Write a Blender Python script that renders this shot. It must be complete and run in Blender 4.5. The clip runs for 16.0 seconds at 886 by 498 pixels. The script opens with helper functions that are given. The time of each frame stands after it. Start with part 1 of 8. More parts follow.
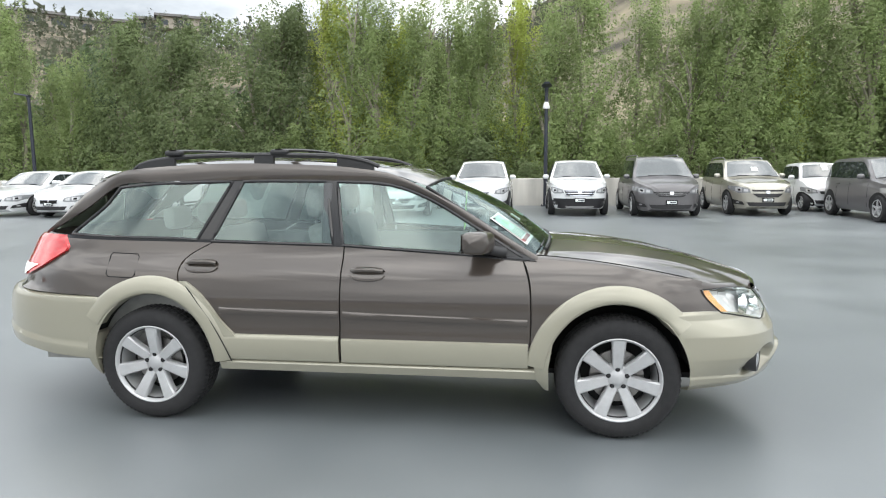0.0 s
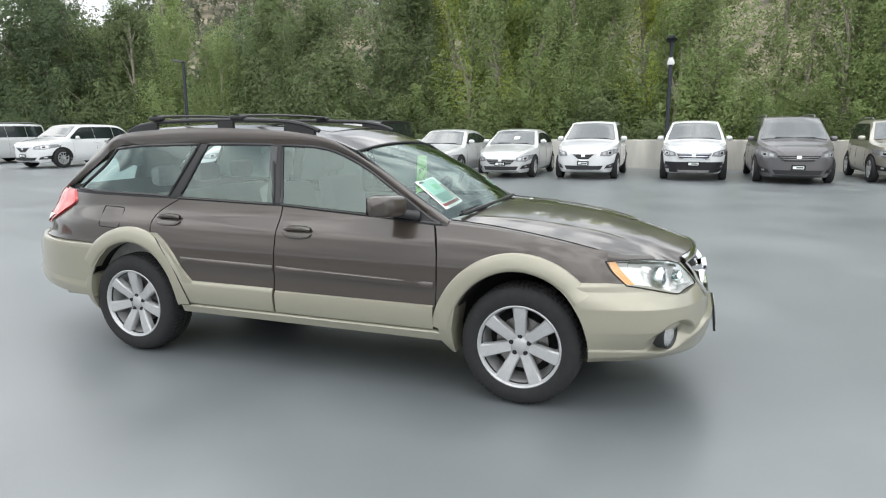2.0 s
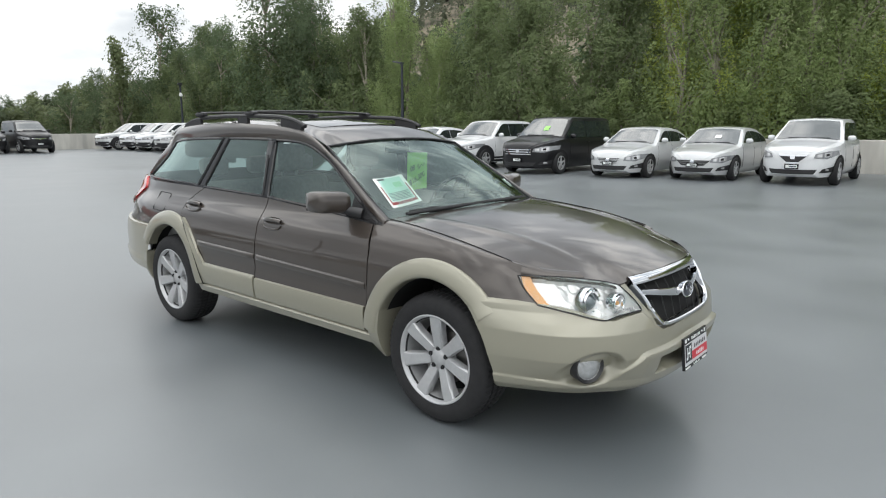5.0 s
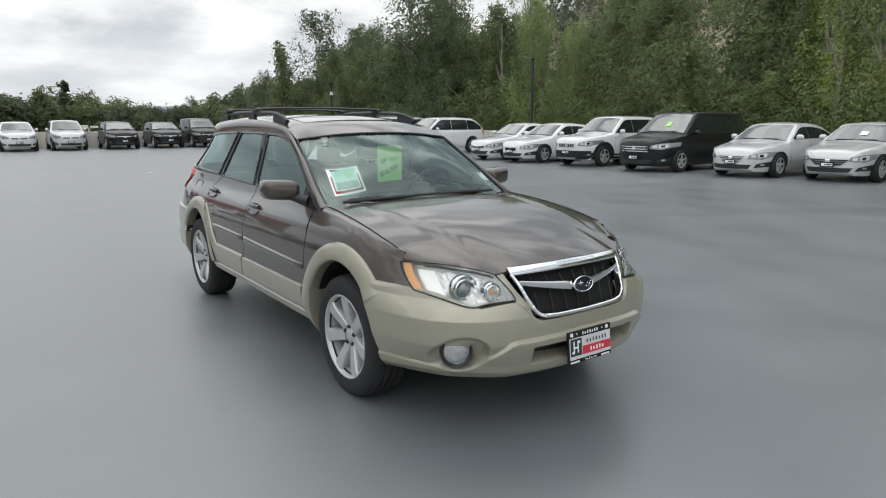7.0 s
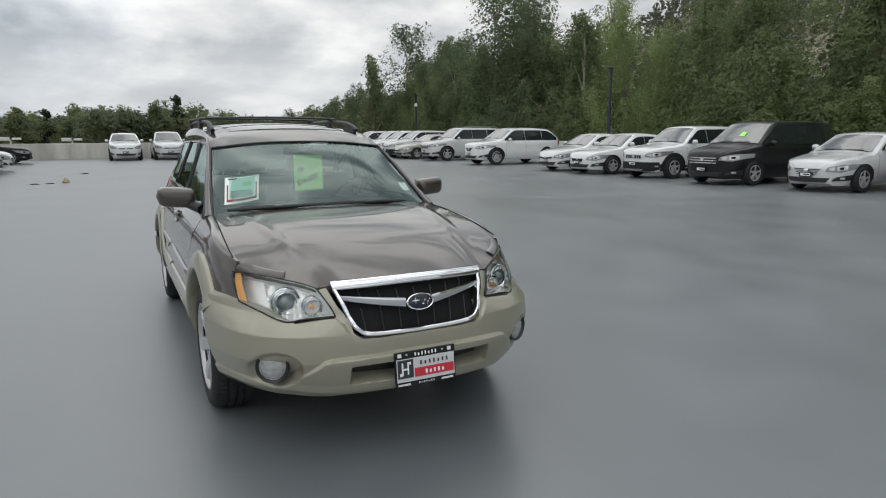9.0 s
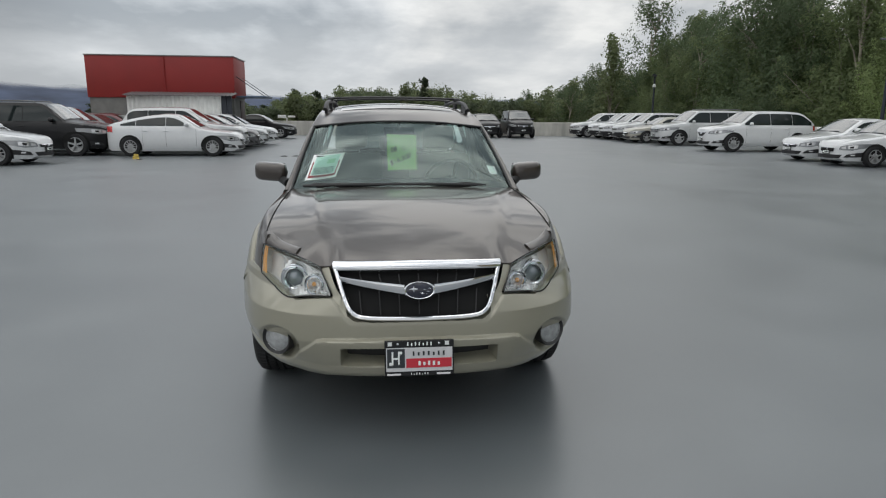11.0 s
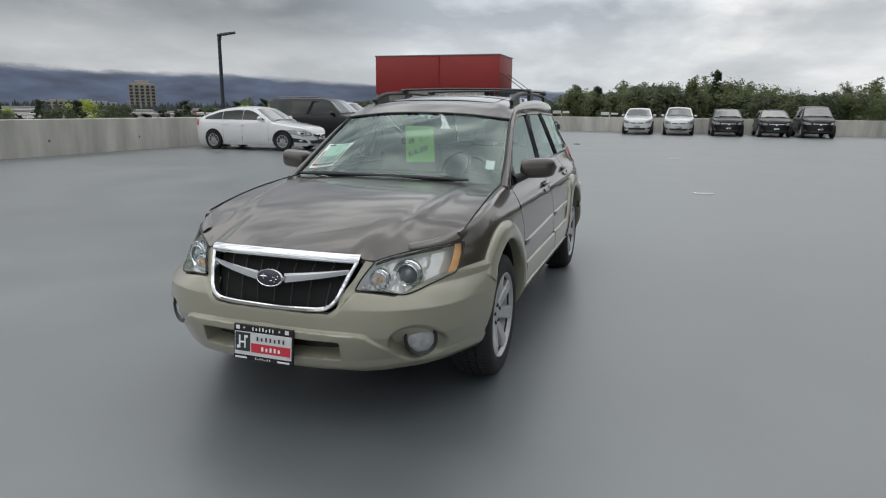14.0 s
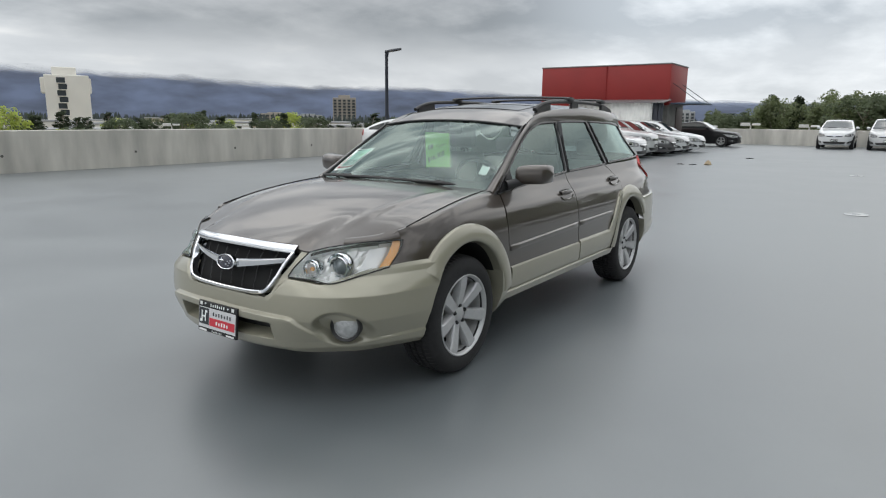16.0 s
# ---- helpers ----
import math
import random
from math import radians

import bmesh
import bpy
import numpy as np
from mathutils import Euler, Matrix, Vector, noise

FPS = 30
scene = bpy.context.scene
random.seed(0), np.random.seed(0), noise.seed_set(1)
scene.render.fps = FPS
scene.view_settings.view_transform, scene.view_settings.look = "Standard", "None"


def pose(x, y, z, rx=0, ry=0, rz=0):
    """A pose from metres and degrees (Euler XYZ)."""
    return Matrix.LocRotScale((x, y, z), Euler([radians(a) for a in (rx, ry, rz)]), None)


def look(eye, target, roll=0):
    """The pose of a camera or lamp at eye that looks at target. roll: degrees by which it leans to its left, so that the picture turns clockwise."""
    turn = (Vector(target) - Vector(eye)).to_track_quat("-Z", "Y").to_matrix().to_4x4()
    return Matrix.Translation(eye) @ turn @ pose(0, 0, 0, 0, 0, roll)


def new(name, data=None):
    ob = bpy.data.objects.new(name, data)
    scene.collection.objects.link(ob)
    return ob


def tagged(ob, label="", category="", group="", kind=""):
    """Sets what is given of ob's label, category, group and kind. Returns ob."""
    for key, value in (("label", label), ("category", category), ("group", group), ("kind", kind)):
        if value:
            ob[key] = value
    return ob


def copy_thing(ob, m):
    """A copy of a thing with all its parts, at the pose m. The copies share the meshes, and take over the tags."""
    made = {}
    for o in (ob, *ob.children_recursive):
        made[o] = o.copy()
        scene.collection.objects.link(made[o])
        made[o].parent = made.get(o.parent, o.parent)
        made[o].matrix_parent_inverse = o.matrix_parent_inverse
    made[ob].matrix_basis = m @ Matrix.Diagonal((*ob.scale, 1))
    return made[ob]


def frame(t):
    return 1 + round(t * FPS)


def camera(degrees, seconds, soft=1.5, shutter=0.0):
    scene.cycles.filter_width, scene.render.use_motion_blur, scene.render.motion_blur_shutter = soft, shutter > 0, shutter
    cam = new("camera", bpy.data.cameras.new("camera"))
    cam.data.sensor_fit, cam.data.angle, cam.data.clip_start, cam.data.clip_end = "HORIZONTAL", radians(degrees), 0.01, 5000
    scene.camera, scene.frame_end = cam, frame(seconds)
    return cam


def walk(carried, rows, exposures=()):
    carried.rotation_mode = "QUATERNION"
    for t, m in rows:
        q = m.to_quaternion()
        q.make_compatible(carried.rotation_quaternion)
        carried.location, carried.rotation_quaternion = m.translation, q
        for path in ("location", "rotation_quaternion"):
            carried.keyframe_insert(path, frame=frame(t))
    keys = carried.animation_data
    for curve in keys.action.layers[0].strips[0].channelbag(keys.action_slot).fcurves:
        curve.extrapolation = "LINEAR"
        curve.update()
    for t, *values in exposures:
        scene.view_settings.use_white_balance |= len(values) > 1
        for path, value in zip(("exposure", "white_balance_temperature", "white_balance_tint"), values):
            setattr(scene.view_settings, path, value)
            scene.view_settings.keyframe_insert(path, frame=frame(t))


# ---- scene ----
cam = camera(68.8, 16.0, soft=1.15)
PATH = [
    (0, (0.852, -4.268, 1.472), (0.59, -2.301, 1.221), -0.4),
    (0.5, (1.121, -4.281, 1.457), (0.768, -2.333, 1.176), -0.4),
    (1, (1.443, -4.2, 1.461), (0.999, -2.278, 1.131), -0.3),
    (1.5, (1.767, -4.123, 1.485), (1.2, -2.239, 1.128), -0.4),
    (2, (2.114, -4.085, 1.496), (1.428, -2.242, 1.127), -0.3),
    (2.5, (2.392, -3.924, 1.514), (1.548, -2.15, 1.141), -0.3),
    (3, (2.619, -3.736, 1.494), (1.68, -2.009, 1.123), -0.3),
    (3.5, (2.865, -3.612, 1.481), (1.828, -1.942, 1.108), -0.3),
    (4, (3.041, -3.487, 1.485), (1.915, -1.877, 1.112), -0.3),
    (6.5, (4.078, -2.536, 1.484), (2.567, -1.282, 1.101), -0.0),
    (7, (4.36, -2.365, 1.471), (2.77, -1.215, 1.087), -0.2),
    (7.5, (4.525, -2.143, 1.485), (2.861, -1.101, 1.103), -0.2),
    (8, (4.65, -1.825, 1.47), (2.947, -0.841, 1.105), -0.4),
    (10.5, (5.039, -0.466, 1.442), (3.141, 0.03, 1.056), 0.4),
    (11, (5.0, -0.205, 1.445), (3.054, 0.013, 1.04), 0.4),
    (11.5, (4.895, 0.098, 1.439), (2.938, 0.112, 1.026), 0.6),
    (12, (4.88, 0.373, 1.431), (2.925, 0.291, 1.017), 0.6),
    (12.5, (4.795, 0.729, 1.428), (2.846, 0.554, 1.012), 0.6),
    (13, (4.669, 0.993, 1.422), (2.741, 0.669, 1.002), 0.6),
    (13.5, (4.65, 1.31, 1.398), (2.759, 0.818, 0.976), 0.6),
    (14, (4.633, 1.608, 1.428), (2.781, 0.981, 1.004), 0.6),
    (14.5, (4.466, 1.96, 1.422), (2.66, 1.21, 1.002), 0.6),
    (15, (4.393, 2.245, 1.414), (2.633, 1.385, 1.011), 0.5),
    (15.5, (4.369, 2.53, 1.419), (2.669, 1.553, 1.026), 0.5),
    (16, (4.258, 2.708, 1.407), (2.645, 1.593, 1.013), 0.6),
]
walk(cam, [(t, look(eye, target, roll)) for t, eye, target, roll in PATH],
     [(0, 1.22), (2, 1.05), (3.5, 0.86), (7, 0.35), (11, -0.05), (14, 0.06), (16, 0.38)])

# ---- light ----
world = bpy.data.worlds.new("overcast_sky")
scene.world = world
world.use_nodes = True
wn, wl = world.node_tree.nodes, world.node_tree.links
wn.clear()


def wnode(kind, **values):
    n = wn.new(kind)
    for k, v in values.items():
        n.inputs[k].default_value = v
    return n


w_out = wn.new("ShaderNodeOutputWorld")
w_bg = wnode("ShaderNodeBackground", Strength=0.92)
w_coord = wn.new("ShaderNodeTexCoord")
w_sep = wn.new("ShaderNodeSeparateXYZ")
wl.new(w_coord.outputs["Generated"], w_sep.inputs[0])
# cloud deck seen in perspective: direction divided by its height
w_h = wn.new("ShaderNodeMath"); w_h.operation = "ADD"; w_h.inputs[1].default_value = 0.22
w_abs = wn.new("ShaderNodeMath"); w_abs.operation = "ABSOLUTE"
wl.new(w_sep.outputs[2], w_abs.inputs[0]); wl.new(w_abs.outputs[0], w_h.inputs[0])
w_u = wn.new("ShaderNodeMath"); w_u.operation = "DIVIDE"
w_v = wn.new("ShaderNodeMath"); w_v.operation = "DIVIDE"
wl.new(w_sep.outputs[0], w_u.inputs[0]); wl.new(w_h.outputs[0], w_u.inputs[1])
wl.new(w_sep.outputs[1], w_v.inputs[0]); wl.new(w_h.outputs[0], w_v.inputs[1])
w_comb = wn.new("ShaderNodeCombineXYZ")
wl.new(w_u.outputs[0], w_comb.inputs[0]); wl.new(w_v.outputs[0], w_comb.inputs[1])
w_n1 = wnode("ShaderNodeTexNoise", Scale=0.52, Detail=7.0, Roughness=0.48, Distortion=0.9)
w_n2 = wnode("ShaderNodeTexNoise", Scale=1.9, Detail=8.0, Roughness=0.55)
wl.new(w_comb.outputs[0], w_n1.inputs["Vector"]); wl.new(w_comb.outputs[0], w_n2.inputs["Vector"])
w_mix = wnode("ShaderNodeMix", Factor=0.36); w_mix.data_type = "FLOAT"
wl.new(w_n1.outputs[0], w_mix.inputs[2]); wl.new(w_n2.outputs[0], w_mix.inputs[3])
w_ramp = wn.new("ShaderNodeValToRGB")
w_ramp.color_ramp.elements[0].position, w_ramp.color_ramp.elements[0].color = 0.40, (0.325, 0.352, 0.378, 1)
w_ramp.color_ramp.elements[1].position, w_ramp.color_ramp.elements[1].color = 0.61, (1.05, 1.05, 1.03, 1)
e = w_ramp.color_ramp.elements.new(0.50); e.color = (0.59, 0.617, 0.64, 1)
# small broken cloud overhead
w_n3 = wnode("ShaderNodeTexNoise", Scale=4.2, Detail=7.0, Roughness=0.56, Distortion=0.5)
w_str = wn.new("ShaderNodeMapping"); w_str.inputs["Scale"].default_value = (1.0, 0.55, 1.0)
wl.new(w_comb.outputs[0], w_str.inputs[0]); wl.new(w_str.outputs[0], w_n3.inputs["Vector"])
w_up = wn.new("ShaderNodeMapRange")
w_up.inputs["From Min"].default_value, w_up.inputs["From Max"].default_value = 0.24, 0.52
w_up.inputs["To Min"].default_value, w_up.inputs["To Max"].default_value = 0.0, 1.25
w_up.interpolation_type = "SMOOTHSTEP"
wl.new(w_sep.outputs[2], w_up.inputs["Value"])
w_c3 = wn.new("ShaderNodeMath"); w_c3.operation = "SUBTRACT"; w_c3.inputs[1].default_value = 0.5
wl.new(w_n3.outputs[0], w_c3.inputs[0])
w_sum = wn.new("ShaderNodeMath"); w_sum.operation = "MULTIPLY_ADD"
wl.new(w_c3.outputs[0], w_sum.inputs[0]); wl.new(w_up.outputs[0], w_sum.inputs[1]); wl.new(w_mix.outputs[0], w_sum.inputs[2])
wl.new(w_sum.outputs[0], w_ramp.inputs[0])
w_sky = wn.new("ShaderNodeTexSky")
w_sky.sky_type, w_sky.sun_disc = "NISHITA", False
w_sky.sun_elevation, w_sky.sun_rotation = radians(75), radians(141)
w_skyk = wnode("ShaderNodeMix", Factor=0.93); w_skyk.data_type = "RGBA"
w_dim = wn.new("ShaderNodeVectorMath"); w_dim.operation = "SCALE"; w_dim.inputs["Scale"].default_value = 0.1
wl.new(w_sky.outputs[0], w_dim.inputs[0])
wl.new(w_dim.outputs[0], w_skyk.inputs[6]); wl.new(w_ramp.outputs[0], w_skyk.inputs[7])
# the veiled sun brightens the clouds round it
w_dot = wn.new("ShaderNodeVectorMath"); w_dot.operation = "DOT_PRODUCT"
w_dot.inputs[1].default_value = Vector((2.0, -2.5, 12.0)).normalized()
wl.new(w_coord.outputs["Generated"], w_dot.inputs[0])
w_glow = wn.new("ShaderNodeMapRange")
w_glow.inputs["From Min"].default_value, w_glow.inputs["From Max"].default_value = -0.1, 1.0
w_glow.inputs["To Min"].default_value, w_glow.inputs["To Max"].default_value = 0.97, 1.32
w_glow.interpolation_type = "SMOOTHSTEP"
wl.new(w_dot.outputs["Value"], w_glow.inputs["Value"])
w_gl = wn.new("ShaderNodeVectorMath"); w_gl.operation = "SCALE"
wl.new(w_skyk.outputs[2], w_gl.inputs[0]); wl.new(w_glow.outputs[0], w_gl.inputs["Scale"])
# thinner cloud over the far end of the valley
w_dot2 = wn.new("ShaderNodeVectorMath"); w_dot2.operation = "DOT_PRODUCT"
w_dot2.inputs[1].default_value = Vector((-0.957, -0.203, 0.208))
wl.new(w_coord.outputs["Generated"], w_dot2.inputs[0])
w_thin = wn.new("ShaderNodeMapRange")
w_thin.inputs["From Min"].default_value, w_thin.inputs["From Max"].default_value = 0.945, 1.0
w_thin.inputs["To Min"].default_value, w_thin.inputs["To Max"].default_value = 1.0, 1.45
w_thin.interpolation_type = "SMOOTHSTEP"
wl.new(w_dot2.outputs["Value"], w_thin.inputs["Value"])
w_gl2 = wn.new("ShaderNodeVectorMath"); w_gl2.operation = "SCALE"
wl.new(w_gl.outputs[0], w_gl2.inputs[0]); wl.new(w_thin.outputs[0], w_gl2.inputs["Scale"])
# heavier cloud over the mountain
w_dot3 = wn.new("ShaderNodeVectorMath"); w_dot3.operation = "DOT_PRODUCT"
w_dot3.inputs[1].default_value = Vector((-0.65, -0.73, 0.21)).normalized()
wl.new(w_coord.outputs["Generated"], w_dot3.inputs[0])
w_thick = wn.new("ShaderNodeMapRange")
w_thick.inputs["From Min"].default_value, w_thick.inputs["From Max"].default_value = 0.88, 1.0
w_thick.inputs["To Min"].default_value, w_thick.inputs["To Max"].default_value = 1.0, 0.70
w_thick.interpolation_type = "SMOOTHSTEP"
wl.new(w_dot3.outputs["Value"], w_thick.inputs["Value"])
w_gl3 = wn.new("ShaderNodeVectorMath"); w_gl3.operation = "SCALE"
wl.new(w_gl2.outputs[0], w_gl3.inputs[0]); wl.new(w_thick.outputs[0], w_gl3.inputs["Scale"])
# pale low cloud along the horizon
w_low = wn.new("ShaderNodeMapRange")
w_low.inputs["From Min"].default_value, w_low.inputs["From Max"].default_value = 0.135, 0.07
w_low.inputs["To Min"].default_value, w_low.inputs["To Max"].default_value = 0.0, 0.46
w_low.interpolation_type = "SMOOTHSTEP"
w_wob = wn.new("ShaderNodeMath"); w_wob.operation = "MULTIPLY_ADD"; w_wob.inputs[1].default_value = 0.10
wl.new(w_n2.outputs[0], w_wob.inputs[0])
w_off = wn.new("ShaderNodeMath"); w_off.operation = "SUBTRACT"; w_off.inputs[1].default_value = 0.05
wl.new(w_sep.outputs[2], w_off.inputs[0]); wl.new(w_off.outputs[0], w_wob.inputs[2]); wl.new(w_wob.outputs[0], w_low.inputs["Value"])
w_haze = wnode("ShaderNodeMix"); w_haze.data_type = "RGBA"
w_haze.inputs[7].default_value = (0.74, 0.77, 0.80, 1)
# an overcast sky is brightest overhead
w_zen = wn.new("ShaderNodeMapRange")
w_zen.inputs["From Min"].default_value, w_zen.inputs["From Max"].default_value = 0.22, 0.95
w_zen.inputs["To Min"].default_value, w_zen.inputs["To Max"].default_value = 1.0, 1.45
wl.new(w_sep.outputs[2], w_zen.inputs["Value"])
w_gl4 = wn.new("ShaderNodeVectorMath"); w_gl4.operation = "SCALE"
wl.new(w_gl3.outputs[0], w_gl4.inputs[0]); wl.new(w_zen.outputs[0], w_gl4.inputs["Scale"])
wl.new(w_low.outputs[0], w_haze.inputs[0]); wl.new(w_gl4.outputs[0], w_haze.inputs[6])
wl.new(w_haze.outputs[2], w_bg.inputs["Color"])
wl.new(w_bg.outputs[0], w_out.inputs["Surface"])

sun = new("sun", bpy.data.lights.new("sun", "SUN"))
sun.data.energy, sun.data.angle, sun.data.color = 0.55, radians(100), (1.0, 0.97, 0.92)
sun.matrix_world = look((2.0, -2.5, 12.0), (0, 0, 0))

# ---- materials ----
def mat(name, color, rough=0.5, metal=0.0, var=0.0, scale=8.0, bump=0.0, bscale=60.0, coat=0.0, emit=0.0, fleck=0.0, island=0.0, obvar=0.0, spec=0.5):
    m = bpy.data.materials.new(name)
    m.use_nodes = True
    n, l = m.node_tree.nodes, m.node_tree.links
    b = n["Principled BSDF"]
    b.inputs["Roughness"].default_value = rough
    b.inputs["Metallic"].default_value = metal
    b.inputs["Specular IOR Level"].default_value = spec
    b.inputs["Coat Weight"].default_value = coat
    b.inputs["Coat Roughness"].default_value = 0.03
    b.inputs["Base Color"].default_value = (*color, 1)
    if emit:
        b.inputs["Emission Color"].default_value = (*color, 1)
        b.inputs["Emission Strength"].default_value = emit
    if var or fleck or island or obvar:
        co = n.new("ShaderNodeTexCoord")
        noise_n = n.new("ShaderNodeTexNoise")
        noise_n.inputs["Scale"].default_value = scale
        noise_n.inputs["Detail"].default_value = 6
        l.new(co.outputs["Object"], noise_n.inputs["Vector"])
        hsv = n.new("ShaderNodeHueSaturation")
        hsv.inputs["Color"].default_value = (*color, 1)
        k = n.new("ShaderNodeMapRange")
        k.inputs["From Min"].default_value, k.inputs["From Max"].default_value = 0.3, 0.7
        k.inputs["To Min"].default_value, k.inputs["To Max"].default_value = 1 - var, 1 + var
        l.new(noise_n.outputs[0], k.inputs["Value"])
        out = k.outputs[0]
        for amount, kind, sock in ((island, "ShaderNodeNewGeometry", "Random Per Island"), (obvar, "ShaderNodeObjectInfo", "Random")):
            if amount:
                g = n.new(kind)
                r = n.new("ShaderNodeMapRange")
                r.inputs["To Min"].default_value, r.inputs["To Max"].default_value = 1 - amount, 1 + amount
                l.new(g.outputs[sock], r.inputs["Value"])
                mu = n.new("ShaderNodeMath"); mu.operation = "MULTIPLY"
                l.new(out, mu.inputs[0]); l.new(r.outputs[0], mu.inputs[1])
                out = mu.outputs[0]
                if kind == "ShaderNodeNewGeometry":
                    h = n.new("ShaderNodeMapRange")
                    h.inputs["To Min"].default_value, h.inputs["To Max"].default_value = 0.5 - 0.05 * amount, 0.5 + 0.03 * amount
                    l.new(g.outputs[sock], h.inputs["Value"]); l.new(h.outputs[0], hsv.inputs["Hue"])
        l.new(out, hsv.inputs["Value"])
        l.new(hsv.outputs[0], b.inputs["Base Color"])
    if bump:
        co2 = n.new("ShaderNodeTexCoord")
        n2 = n.new("ShaderNodeTexNoise")
        n2.inputs["Scale"].default_value, n2.inputs["Detail"].default_value = bscale, 5
        bm_n = n.new("ShaderNodeBump")
        bm_n.inputs["Strength"].default_value, bm_n.inputs["Distance"].default_value = bump, 0.01
        l.new(co2.outputs["Object"], n2.inputs["Vector"])
        l.new(n2.outputs[0], bm_n.inputs["Height"])
        l.new(bm_n.outputs[0], b.inputs["Normal"])
    return m


def glass_mat(name, tint, ior=1.5, rough=0.0):
    m = bpy.data.materials.new(name)
    m.use_nodes = True
    n, l = m.node_tree.nodes, m.node_tree.links
    n.clear()
    out = n.new("ShaderNodeOutputMaterial")
    mix, tr, gl, fr = n.new("ShaderNodeMixShader"), n.new("ShaderNodeBsdfTransparent"), n.new("ShaderNodeBsdfGlossy"), n.new("ShaderNodeFresnel")
    tr.inputs[0].default_value = (*tint, 1)
    gl.inputs["Roughness"].default_value = rough
    gl.inputs["Color"].default_value = (0.84, 1.0, 0.96, 1)
    fr.inputs[0].default_value = ior
    l.new(fr.outputs[0], mix.inputs[0]); l.new(tr.outputs[0], mix.inputs[1]); l.new(gl.outputs[0], mix.inputs[2])
    l.new(mix.outputs[0], out.inputs[0])
    return m


def deck_mat():
    """Grey elastomer coating of a car-park roof: satin, with worn and damp patches."""
    m = bpy.data.materials.new("deck_coating")
    m.use_nodes = True
    n, l = m.node_tree.nodes, m.node_tree.links
    b = n["Principled BSDF"]
    co = n.new("ShaderNodeTexCoord")

    def noise_at(scale, detail, stretch=(1, 1, 1)):
        mp = n.new("ShaderNodeMapping"); mp.inputs["Scale"].default_value = stretch
        t = n.new("ShaderNodeTexNoise")
        t.inputs["Scale"].default_value, t.inputs["Detail"].default_value = scale, detail
        l.new(co.outputs["Object"], mp.inputs[0]); l.new(mp.outputs[0], t.inputs["Vector"])
        return t.outputs[0]

    big, mid = noise_at(0.18, 3, (1, 1.2, 1)), noise_at(0.9, 5)
    ramp = n.new("ShaderNodeValToRGB")
    ramp.color_ramp.elements[0].position, ramp.color_ramp.elements[0].color = 0.36, (0.097, 0.110, 0.117, 1)
    ramp.color_ramp.elements[1].position, ramp.color_ramp.elements[1].color = 0.66, (0.152, 0.168, 0.175, 1)
    mx = n.new("ShaderNodeMix"); mx.inputs[0].default_value = 0.5
    l.new(big, mx.inputs[2]); l.new(mid, mx.inputs[3]); l.new(mx.outputs[0], ramp.inputs[0])
    l.new(ramp.outputs[0], b.inputs["Base Color"])
    r = n.new("ShaderNodeMapRange")
    r.inputs["From Min"].default_value, r.inputs["From Max"].default_value = 0.35, 0.68
    r.inputs["To Min"].default_value, r.inputs["To Max"].default_value = 0.33, 0.44
    l.new(mx.outputs[0], r.inputs["Value"]); l.new(r.outputs[0], b.inputs["Roughness"])
    b.inputs["Specular IOR Level"].default_value, b.inputs["IOR"].default_value = 1.0, 1.7
    return m


M_DECK = deck_mat()
M_BROWN = mat("brown_metallic_paint", (0.056, 0.045, 0.037), 0.28, 0.3, var=0.04, scale=300, coat=1.0)
M_BROWN.node_tree.nodes["Principled BSDF"].inputs["Coat IOR"].default_value = 1.5
M_BROWN.node_tree.nodes["Principled BSDF"].inputs["Coat Roughness"].default_value = 0.02
M_BEIGE = mat("beige_metallic_paint", (0.300, 0.287, 0.222), 0.33, 0.25, var=0.03, scale=300, coat=0.8)
M_BLACK = mat("black_plastic", (0.018, 0.018, 0.019), 0.45, bump=0.05, bscale=400)
M_GLOSSBLACK = mat("gloss_black_trim", (0.012, 0.012, 0.013), 0.12)
# near-black for joints and hidden parts; on flat sheets it paints the shade of hollows
M_GAP = mat("dark_cavity", (0.006, 0.006, 0.006), 0.9)
M_TYRE = mat("tyre_rubber", (0.015, 0.015, 0.016), 0.82, var=0.2, scale=30, bump=0.2, bscale=150)
M_ALLOY = mat("silver_alloy", (0.46, 0.465, 0.47), 0.36, 0.35, var=0.04, scale=40, coat=0.3)
M_DISC = mat("brake_disc_steel", (0.25, 0.24, 0.23), 0.35, 0.9)
M_CHROME = mat("chrome", (0.82, 0.83, 0.85), 0.05, 1.0)
M_REFL = mat("lamp_reflector", (0.84, 0.84, 0.84), 0.14, 0.6)
M_PROJ = mat("projector_lens", (0.16, 0.18, 0.20), 0.04, 0.5, coat=1.0)
M_LAMPBOWL = mat("bright_lamp_bowl", (0.86, 0.86, 0.85), 0.20, 0.35)
M_GLASS = glass_mat("tinted_glass", (0.78, 0.90, 0.87), 2.1)
M_WS = glass_mat("windscreen_glass", (0.86, 0.94, 0.91), 1.95)
M_FOGLENS = mat("ribbed_lamp_glass", (0.42, 0.43, 0.43), 0.14, 0.45, var=0.2, scale=40, bump=0.35, bscale=70, coat=1.0)
M_LENS = glass_mat("clear_lens", (0.98, 0.98, 0.98), 1.4)
M_AMBER = mat("amber_lens", (0.82, 0.42, 0.14), 0.12, coat=0.6)
M_RED = mat("red_lens", (0.50, 0.015, 0.015), 0.10, coat=1.0)
M_SEAT = mat("grey_seat_cloth", (0.36, 0.36, 0.34), 0.9, var=0.1, scale=40, bump=0.3, bscale=250)
M_DASH = mat("dark_dashboard", (0.09, 0.092, 0.095), 0.7, bump=0.1, bscale=300)
